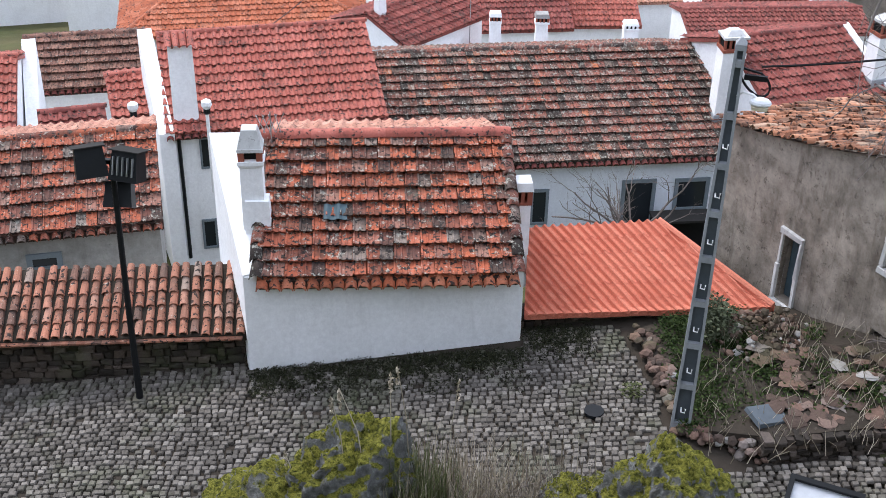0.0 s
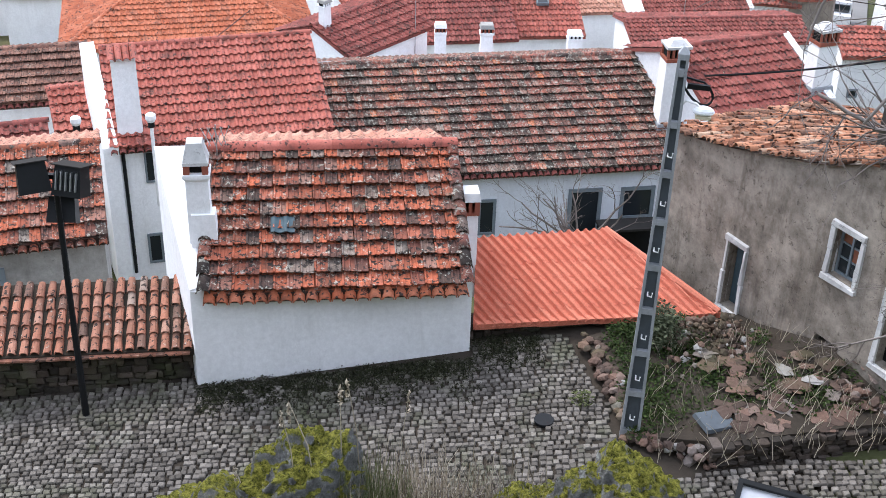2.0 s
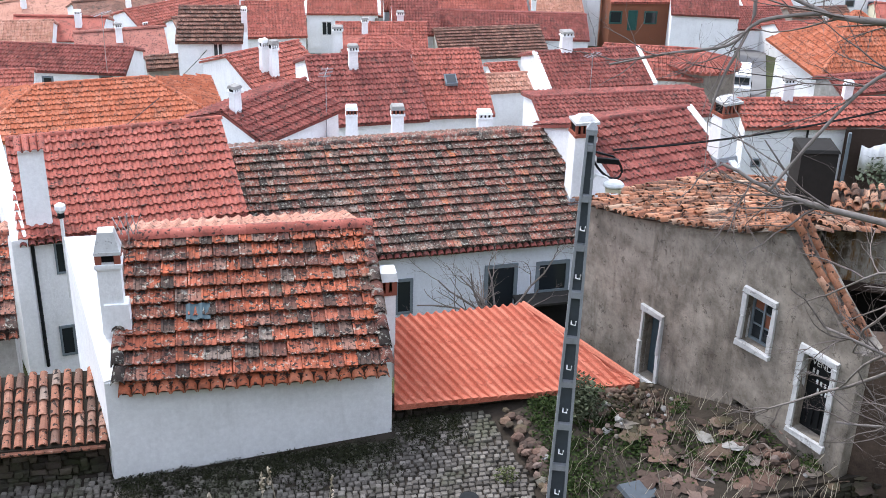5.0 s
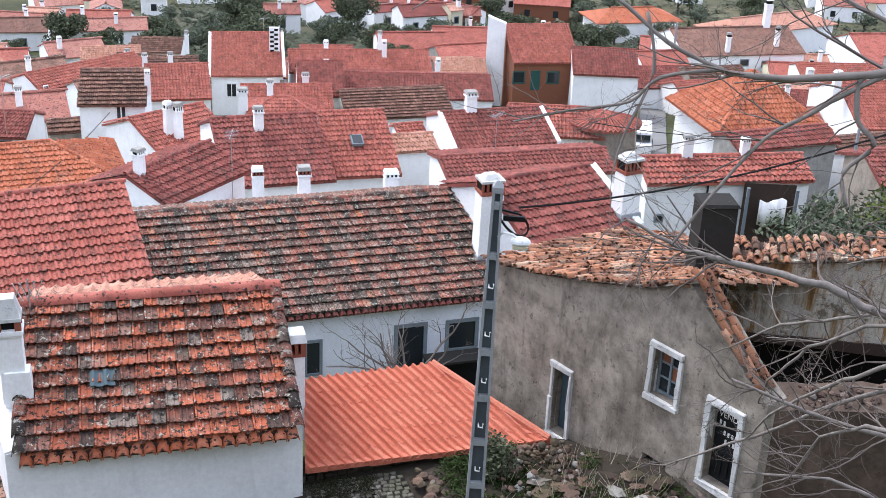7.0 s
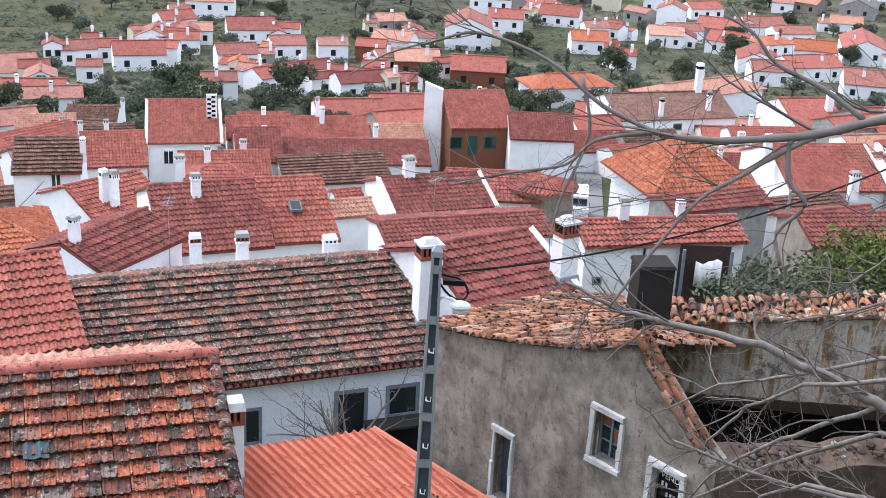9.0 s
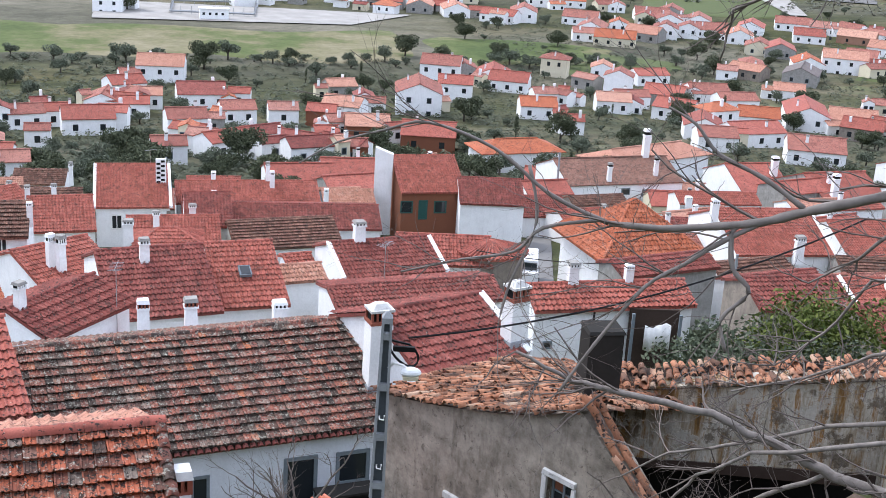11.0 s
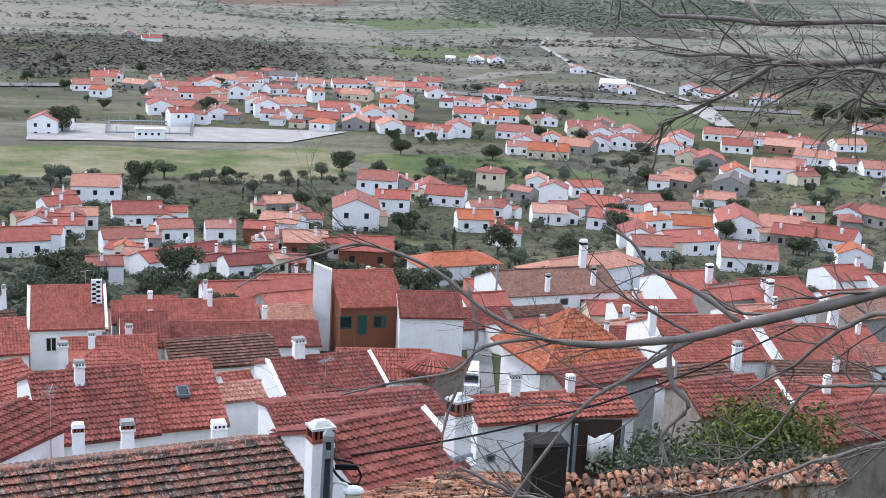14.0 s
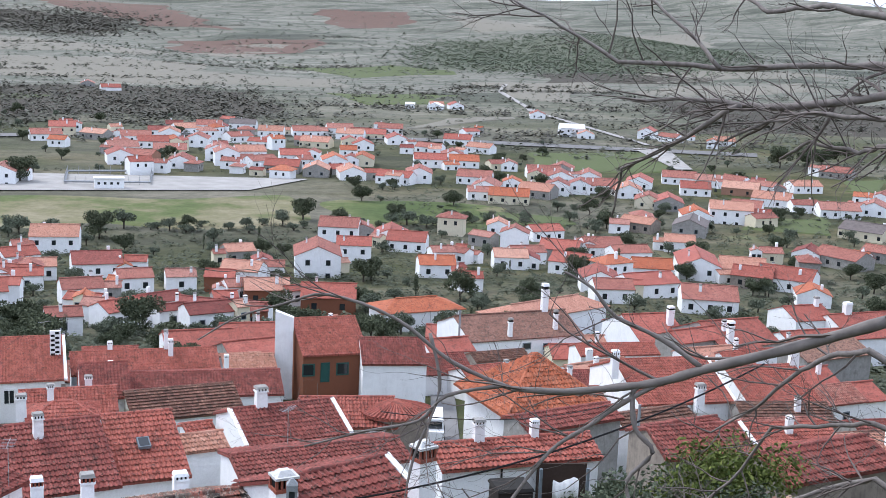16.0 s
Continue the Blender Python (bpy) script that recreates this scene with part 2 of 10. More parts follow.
leaf_material("weed", (0.015, 0.028, 0.008), (0.05, 0.075, 0.02))

nt, b = nodes("moss_rock", 0.95)
p = world_pos(nt)
nrm = nt.nodes.new("ShaderNodeSeparateXYZ")
nt.links.new(nt.nodes.new("ShaderNodeNewGeometry").outputs["Normal"], nrm.inputs[0])
rockc = ramp(nt, noise_of(nt, p, 11, 7, 0.75), [(0.3, (0.07, 0.07, 0.065)), (0.55, (0.2, 0.2, 0.19)), (0.68, (0.42, 0.44, 0.42))])
mossn = noise_of(nt, p, 26, 6, 0.8)
mossc = ramp(nt, mossn, [(0.34, (0.012, 0.013, 0.004)), (0.45, (0.11, 0.115, 0.018)), (0.62, (0.34, 0.32, 0.06))])
cover = mathn(nt, "ADD", mathn(nt, "MULTIPLY", nrm.outputs[2], 0.45), noise_of(nt, p, 4.0, 6, 0.7))
nt.links.new(mix(nt, step(nt, cover, 0.75, 0.83), rockc, mossc), b.inputs["Base Color"])
bump(nt, b, mossn, 1.0, 0.09)

# land: near earth and scrub, fields, far slopes paled for distance haze
nt, b = nodes("land", 0.95)
p = world_pos(nt)
sep = nt.nodes.new("ShaderNodeSeparateXYZ")
nt.links.new(p, sep.inputs[0])
flat = nt.nodes.new("ShaderNodeMapping")
flat.inputs["Scale"].default_value = (0.45, 1.0, 1.0)
nt.links.new(p, flat.inputs["Vector"])
big = noise_of(nt, flat.outputs[0], 0.0045, 6, 0.6)
mid = noise_of(nt, flat.outputs[0], 0.03, 7, 0.68)
small = noise_of(nt, p, 0.35, 6, 0.7)
green = ramp(nt, mid, [(0.35, (0.028, 0.032, 0.014)), (0.50, (0.058, 0.064, 0.024)), (0.60, (0.10, 0.085, 0.042)), (0.70, (0.09, 0.12, 0.038))])
dry = ramp(nt, mid, [(0.3, (0.055, 0.055, 0.04)), (0.5, (0.11, 0.105, 0.075)), (0.68, (0.2, 0.18, 0.14))])
col = mix(nt, step(nt, big, 0.44, 0.56), green, dry)
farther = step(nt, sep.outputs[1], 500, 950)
# far ramp: field and scrub tones, lifted to stand in for distance haze
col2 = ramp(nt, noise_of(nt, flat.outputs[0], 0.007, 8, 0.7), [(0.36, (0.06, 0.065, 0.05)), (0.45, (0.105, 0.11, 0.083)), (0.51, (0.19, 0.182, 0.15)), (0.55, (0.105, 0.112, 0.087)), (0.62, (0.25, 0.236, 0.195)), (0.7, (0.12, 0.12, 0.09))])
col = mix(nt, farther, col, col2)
col = mix(nt, 0.6, col, ramp(nt, small, [(0.3, (0.55, 0.55, 0.55)), (0.7, (1.35, 1.35, 1.35))]), "MULTIPLY")
nt.links.new(col, b.inputs["Base Color"])
bump(nt, b, small, 0.6, 0.3)

nt, b = nodes("meadow", 0.95)
p = world_pos(nt)
m1 = noise_of(nt, p, 0.02, 6, 0.65)
col = ramp(nt, m1, [(0.38, (0.065, 0.09, 0.03)), (0.47, (0.095, 0.118, 0.043)), (0.53, (0.16, 0.15, 0.08)), (0.61, (0.225, 0.2, 0.128))])
nt.links.new(mix(nt, 0.5, col, ramp(nt, noise_of(nt, p, 0.5, 6, 0.7), [(0.3, (0.6, 0.6, 0.6)), (0.7, (1.3, 1.3, 1.3))]), "MULTIPLY"), b.inputs["Base Color"])

leaf_material("leaf_far", (0.05, 0.06, 0.038), (0.11, 0.12, 0.08))
# far grove, pine and scrub leaves: distance haze is greyed into the colour
leaf_material("leaf_grove_hazed", (0.10, 0.105, 0.08), (0.16, 0.165, 0.13))
leaf_material("leaf_pine_hazed", (0.085, 0.105, 0.07), (0.13, 0.15, 0.10))
leaf_material("leaf_scrub_hazed", (0.075, 0.073, 0.058), (0.125, 0.118, 0.094))
plaster("red_earth", (0.14, 0.085, 0.065), (0.08, 0.065, 0.05), 0.9, 0.05)
plaster("green_plot", (0.085, 0.11, 0.042), (0.12, 0.11, 0.065), 0.8, 0.25)
# pale_field: dry tan, lifted a little to stand in for distance haze
plaster("pale_field", (0.205, 0.19, 0.153), (0.12, 0.11, 0.08), 0.8, 0.4)
plaster("heath", (0.115, 0.122, 0.085), (0.08, 0.085, 0.06), 0.7, 0.3)
plaster("dark_scrub", (0.07, 0.06, 0.046), (0.035, 0.036, 0.026), 0.8, 0.5)

# ---- mesh helpers ----


class Build:
    """Collects faces for one mesh."""

    def __init__(self):
        self.v, self.f = [], []

    def add(self, verts, faces):
        k = len(self.v)
        self.v.extend(tuple(p) for p in verts)
        self.f.extend(tuple(i + k for i in q) for q in faces)
        return self

    def box(self, x0, y0, z0, x1, y1, z1, taper=0.0, m=None):
        t = taper
        pts = [(x0, y0, z0), (x1, y0, z0), (x1, y1, z0), (x0, y1, z0), (x0 + t, y0 + t, z1), (x1 - t, y0 + t, z1), (x1 - t, y1 - t, z1), (x0 + t, y1 - t, z1)]
        if m is not None:
            pts = [m @ Vector(q) for q in pts]
        return self.add(pts, [(3, 2, 1, 0), (4, 5, 6, 7), (0, 1, 5, 4), (1, 2, 6, 5), (2, 3, 7, 6), (3, 0, 4, 7)])

    def tube(self, pts, radii, n=6):
        pts = [Vector(q) for q in pts]
        rings = []
        for i, q in enumerate(pts):
            d = (pts[min(i + 1, len(pts) - 1)] - pts[max(i - 1, 0)]).normalized()
            a = d.cross(Vector((0.31, 0.2, 0.93))).normalized()
            c = d.cross(a)
            rings.append([q + (a * math.cos(6.2832 * k / n) + c * math.sin(6.2832 * k / n)) * radii[i] for k in range(n)])
        faces = []
        for i in range(len(pts) - 1):
            for k in range(n):
                faces.append((i * n + k, i * n + (k + 1) % n, (i + 1) * n + (k + 1) % n, (i + 1) * n + k))
        faces.append(tuple(reversed(range(n))))
        faces.append(tuple((len(pts) - 1) * n + k for k in range(n)))
        return self.add([q for r in rings for q in r], faces)

    def mesh(self, name, mat, smooth=False):
        me = bpy.data.meshes.new(name)
        me.from_pydata(self.v, [], self.f)
        me.materials.append(M[mat])
        if smooth:
            me.polygons.foreach_set("use_smooth", [True] * len(me.polygons))
        me.update()
        return me


def part(name, build, mat, parent, label="", smooth=False, m=None):
    ob = new(name, build if isinstance(build, bpy.types.Mesh) else build.mesh(name, mat, smooth))
    ob.parent = parent
    if m is not None:
        ob.matrix_basis = m
    if label:
        ob["label"] = label
    return ob


def thing(name, m, label, category, group="", kind=""):
    ob = new(name)
    ob.matrix_basis = m
    ob.empty_display_size = 0.2
    return tagged(ob, label, category, group, kind)


rng = random.Random(7)

# ---- the lie of the land ----
PROFILE = [(0, 10.9), (3, 9.2), (6, 6.8), (8, 4.9), (11, 2.1), (13, 0.1), (14, -0.35), (18.6, -0.4), (19.6, -5.6), (34, -8), (66, -14), (100, -21), (135, -28), (200, -38), (300, -46.5), (470, -49), (1200, -51), (2000, -46), (3300, -12), (4900, 92)]


def land_z(x, y):
    d = math.hypot(x, y)
    # unseen rise behind the viewpoint, added to block sky light from behind
    if y < -2:
        return 10.9 + min(14.0, (-y - 2) * 0.7)
    z = float(np.interp(d, [q[0] for q in PROFILE], [q[1] for q in PROFILE]))
    if d < 24:
        k = max(0.0, min(1.0, (d - 11) / 2)) * max(0.0, min(1.0, (24 - d) / 3))
        z += 0.076 * x * k
    if d > 900:
        a = math.atan2(x, y)
        k = min(1.0, (d - 900) / 2500)
        z += k * (18 * math.sin(a * 9 + d * 0.0017) + 12 * math.sin(a * 23 + d * 0.004))
    return z


def street_z(x):
    return -0.31 + 0.076 * x


def ground_sheet():
    b = Build()
    rad = [0.5, 1.5, 3, 4.5, 6, 7, 8, 9.5, 11, 12, 13, 13.6, 14.3, 15, 16, 17, 18, 19.5, 21, 24, 28, 34, 42, 52, 66, 82, 100, 118, 135, 165, 200, 245, 300, 380, 470, 600, 750, 850, 900] + list(range(1000, 4900, 100)) + [4900]
    angs = [radians(a) for a in list(range(-180, -60, 15)) + list(range(-60, -12, 3)) + list(range(-12, 51)) + list(range(51, 66, 3)) + list(range(75, 180, 15))]
    n = len(angs)
    pts = [(0, 0, 10.9)]
    for r in rad:
        for a in angs:
            x, y = r * math.sin(a), r * math.cos(a)
            pts.append((x, y, land_z(x, y) - (0.12 if 11 < r < 19 else 0)))
    faces = [(0, 1 + (k + 1) % n, 1 + k) for k in range(n)]
    for i in range(len(rad) - 1):
        for k in range(n):
            a, c = 1 + i * n + k, 1 + i * n + (k + 1) % n
            faces.append((a, c, c + n, a + n))
    b.add(pts, faces)
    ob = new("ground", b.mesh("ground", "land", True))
    tagged(ob, "hillside and valley of scrub, grass and pale dry fields", "ground", kind="structure")


ground_sheet()


def drape(name, pts, lift, mat, label, category="field", kind="structure", cells=14, rag=0.0):
    """A sheet over the land between four corners."""
    b = Build()
    (ax, ay), (bx, by), (cx, cy), (dx, dy) = pts
    vs, fs = [], []
    for j in range(cells + 1):
        for i in range(cells + 1):
            dip = -0.9 if rag and (i in (0, cells) or j in (0, cells)) else 0.0
            u, v = i / cells, j / cells
            x = (ax * (1 - u) + bx * u) * (1 - v) + (dx * (1 - u) + cx * u) * v
            y = (ay * (1 - u) + by * u) * (1 - v) + (dy * (1 - u) + cy * u) * v
            if rag:
                x += rag * noise.noise(Vector((x, y, 0)) / (rag * 3))
                y += rag * 1.5 * noise.noise(Vector((y, x, 7)) / (rag * 3))
            vs.append((x, y, land_z(x, y) + lift + dip))
    for j in range(cells):
        for i in range(cells):
            a = j * (cells + 1) + i
            fs.append((a, a + 1, a + cells + 2, a + cells + 1))
    b.add(vs, fs)
    return tagged(new(name, b.mesh(name, mat, True)), label, category, kind=kind)


# ---- roof tiles ----
def tile_profile(w, amp, n=6):
    """Cross section of a pressed clay tile: a round roll and a shallow pan."""
    out = []
    for i in range(n + 1):
        u = i / n
        z = amp * (math.sin(math.pi * min(1.0, u / 0.55)) if u < 0.55 else -0.22 * math.sin(math.pi * (u - 0.55) / 0.45))
        out.append((u * w, z))
    return out


def flat_profile(w, amp):
    """Cross section of an interlocking flat tile: two low ribs and an edge roll."""
    return [(0, amp * 1.6), (0.12 * w, amp * 1.6), (0.2 * w, 0), (0.42 * w, 0), (0.5 * w, amp), (0.58 * w, amp), (0.66 * w, 0), (0.93 * w, 0), (w, amp * 0.6)]


def tile_verts(w, l, amp, lift, n=6, lip=0.018):
    pr = flat_profile(w, amp) if n == 8 else tile_profile(w, amp, n)
    vs = [(x, 0, z + lift) for x, z in pr] + [(x, l, z) for x, z in pr] + [(x, 0.0, z + lift - lip) for x, z in pr]
    k = n + 1
    fs = [(i, i + 1, k + i + 1, k + i) for i in range(n)] + [(2 * k + i, 2 * k + i + 1, i + 1, i) for i in range(n)]
    return vs, fs


def barrel_verts(r, l, n=5, lift=0.05, taper=0.8):
    a = [math.pi * i / n for i in range(n + 1)]
    vs = [(-math.cos(q) * r, 0, math.sin(q) * r + lift) for q in a] + [(-math.cos(q) * r * taper, l, math.sin(q) * r * taper) for q in a]
    vs += [(-math.cos(q) * (r - 0.018), 0.0, math.sin(q) * (r - 0.018) + lift) for q in a]
    k = n + 1
    fs = [(i, i + 1, k + i + 1, k + i) for i in range(n)] + [(2 * k + i, 2 * k + i + 1, i + 1, i) for i in range(n)]
    return vs, fs


def tiled_slope(parent, origin, along, up, length, slope, mat, w=0.235, course=0.36, amp=0.05, lift=0.055, loose=0, seed=1, wobble=0.006, n=6, trim=None, barrel=False, skip=None):
    """Courses of tiles on a slope: the first `loose` of them single objects, the rest joined."""
    r = random.Random(seed)
    ax, uy = Vector(along).normalized(), Vector(up).normalized()
    nz = ax.cross(uy)
    base = Matrix((ax, uy, nz)).transposed().to_4x4()
    base.translation = Vector(origin)
    cols, rows = max(1, round(length / w)), max(1, round(slope / course))
    w, course = length / cols, slope / rows
    vs, fs = barrel_verts(w * 0.40, course * 1.15, 5, lift) if barrel else tile_verts(w * 0.985, course * 1.12, amp, lift, n)
    one = None
    b = Build()
    made = 0
    for j in range(rows):
        for i in range(cols):
            if trim and not trim((i + 0.5) * w, (j + 0.5) * course):
                continue
            if skip and r.random() < skip:
                continue
            x = i * w + (w / 2 if barrel else 0)
            m = base @ Matrix.Translation((x + r.uniform(-1, 1) * wobble, j * course + r.uniform(-2, 2) * wobble, r.uniform(0, 1.0) * wobble)) @ Matrix.Rotation(r.uniform(-1, 1) * wobble * 3, 4, "Z") @ Matrix.Rotation(r.uniform(-1, 1) * wobble * 2, 4, "Y")
            if made < loose:
                if one is None:
                    one = Build().add(vs, fs).mesh("roof_tile", mat)
                part("roof_tile", one, mat, parent, m=m)
            else:
                b.add([m @ Vector(q) for q in vs], fs)
            made += 1
    if b.v:
        tagged(part("roof_tiles", b, mat, parent), kind="stuff")


def ridge_caps(parent, p0, p1, mat, r=0.11, name="ridge_cap", joined=True, step_len=0.4):
    p0, p1 = Vector(p0), Vector(p1)
    d = p1 - p0
    n = max(1, int(d.length / step_len))
    b = Build()
    ax = d.normalized()
    side = ax.cross(Vector((0, 0, 1))).normalized()
    upv = side.cross(ax)
    for i in range(n):
        a, c = p0 + d * (i / n), p0 + d * ((i + 1.12) / n)
        vs = []
        for q, rr in ((a, r * 1.08), (c, r * 0.92)):
            for k in range(7):
                t = math.pi * k / 6
                vs.append(q + side * math.cos(t) * rr + upv * math.sin(t) * rr * 0.9)
        b.add(vs, [(k, k + 1, k + 8, k + 7) for k in range(6)])
    tagged(part(name, b, mat, parent, smooth=True), kind="stuff")


ROOFS = {"red": "tile_red", "dark": "tile_dark", "old": "tile_old", "orange": "tile_orange", "faded": "tile_faded", "slate": "tile_slate", "white": "tile_white", "clay": "tile_clay_hazed", "lichen": "tile_lichened", "mossy": "tile_mossy"}
WALLS = {"white": "limewash", "ochre": "ochre_wall", "stone": "stone_wall", "grey": "cement", "cream": "cream_wall", "brick": "brick_wall", "blue": "limewash_blue"}
ROOF_WORD = {"clay": "clay red", "red": "red", "dark": "dark red", "old": "weathered brown", "orange": "bright orange", "faded": "faded salmon", "slate": "dark grey", "white": "white"}
WALL_WORD = {"white": "whitewashed", "ochre": "red-brown", "stone": "stone-walled", "grey": "grey rendered", "cream": "cream", "brick": "bare brick", "blue": "pale"}


def chimney(parent, x, y, z, h, w, style=0, mat="limewash", near=False):
    w *= 0.8
    b = Build()
    b.box(x - w / 2, y - w * 0.4, z - 0.5, x + w / 2, y + w * 0.4, z + h * 0.78, taper=w * 0.07 if style % 2 else 0.0)
    body = part("chimney", b, mat, parent)
    t = w * 0.5
    if math.hypot(parent.matrix_basis.translation.x, parent.matrix_basis.translation.y) > 190:
        part("chimney_cap", Build().box(x - t * 1.1, y - t * 0.95, z + h * 0.8, x + t * 1.1, y + t * 0.95, z + h, taper=t * 0.18), "cement" if style % 2 else mat, body)
        return body
    cap = part("chimney_cap", Build().box(x - t * 1.08, y - t * 0.95, z + h * 0.9, x + t * 1.08, y + t * 0.95, z + h, taper=t * 0.18), "cement" if style % 2 else mat, body)
    part("chimney_collar", Build().box(x - t * 1.08, y - t * 0.92, z + h * 0.73, x + t * 1.08, y + t * 0.92, z + h * 0.785), mat, body)
    part("flue", Build().box(x - t * 0.8, y - t * 0.62, z + h * 0.76, x + t * 0.8, y + t * 0.62, z + h * 0.91), "painted_hollow", body)
    if near:
        for sx in (-0.85, -0.28, 0.28, 0.85):
            part("cap_post", Build().box(x + sx * t - t * 0.13, y - t * 0.82, z + h * 0.785, x + sx * t + t * 0.13, y - t * 0.55, z + h * 0.9), "brick_red" if math.hypot(parent.matrix_basis.translation.x, parent.matrix_basis.translation.y) < 48 and style % 3 else mat, body)
    return body


def brick_chimney(parent, x, y, z, body_h, w, label="white chimney with a red brick head"):
    """A rendered stack, a head of standing bricks and a weathered pyramid cap."""
    q = w / 2
    body = part("chimney", Build().box(x - q, y - q * 0.85, z - 0.6, x + q, y + q * 0.85, z + body_h, 0.03), "limewash", parent, label)
    part("flashing", Build().box(x - q * 1.25, y - q * 1.15, z - 0.28, x + q * 1.25, y + q * 1.1, z + 0.1, q * 0.18), "concrete", body, "grey cement flashing")
    part("chimney_collar", Build().box(x - q * 0.98, y - q * 0.86, z + body_h, x + q * 0.98, y + q * 0.86, z + body_h + 0.1), "brick_red", body)
    top = z + body_h + 0.1
    for k in range(5):
        for sy in (-0.72, 0.6):
            bx = x - q * 0.92 + k * q * 0.41
            part("brick", Build().box(bx, y + q * sy, top, bx + q * 0.2, y + q * (sy + 0.14), top + 0.32), "brick_red", body)
    part("flue", Build().box(x - q * 0.8, y - q * 0.55, top, x + q * 0.8, y + q * 0.55, top + 0.3), "painted_hollow", body)
    part("chimney_cap", Build().box(x - q, y - q * 0.88, top + 0.32, x + q, y + q * 0.88, top + 0.4).box(x - q * 0.8, y - q * 0.7, top + 0.4, x + q * 0.8, y + q * 0.7, top + 0.56, q * 0.4), "granite_white", body, "lichened cap slab")
    return body


def window(parent, x, y, z, w, h, kind):
    """A window or door on a wall that faces -Y."""
    fm = {"w": "white_paint", "d": "grey_wood", "g": "green_paint", "dg": "green_paint", "p": "black_paint"}[kind]
    if kind == "p":
        part("drainpipe", Build().tube([(x, y - 0.06, z - h / 2), (x, y - 0.06, z + h / 2)], [0.05, 0.05]), fm, parent)
        return
    b = Build()
    f = min(0.12, w * 0.16)
    b.box(x - w / 2, y - 0.05, z - h / 2, x - w / 2 + f, y + 0.02, z + h / 2)
    b.box(x + w / 2 - f, y - 0.05, z - h / 2, x + w / 2, y + 0.02, z + h / 2)
    b.box(x - w / 2 + f, y - 0.05, z + h / 2 - f, x + w / 2 - f, y + 0.02, z + h / 2)
    b.box(x - w / 2 + f, y - 0.05, z - h / 2, x + w / 2 - f, y + 0.02, z - h / 2 + f)
    if kind == "w":
        b.box(x - 0.03, y - 0.04, z - h / 2 + f, x + 0.03, y + 0.02, z + h / 2 - f)
    if math.hypot(parent.matrix_basis.translation.x, parent.matrix_basis.translation.y) > 190:
        part("window", Build().box(x - w / 2, y - 0.05, z - h / 2, x + w / 2, y + 0.02, z + h / 2), "pane", parent)
        return
    win = part("door" if kind == "dg" else "window", b, fm, parent)
    g = Build().box(x - w / 2 + f, y - 0.015, z - h / 2 + f, x + w / 2 - f, y + 0.02, z + h / 2 - f)
    part("pane", g, "green_paint" if kind == "dg" else "pane", win)


count = [0]


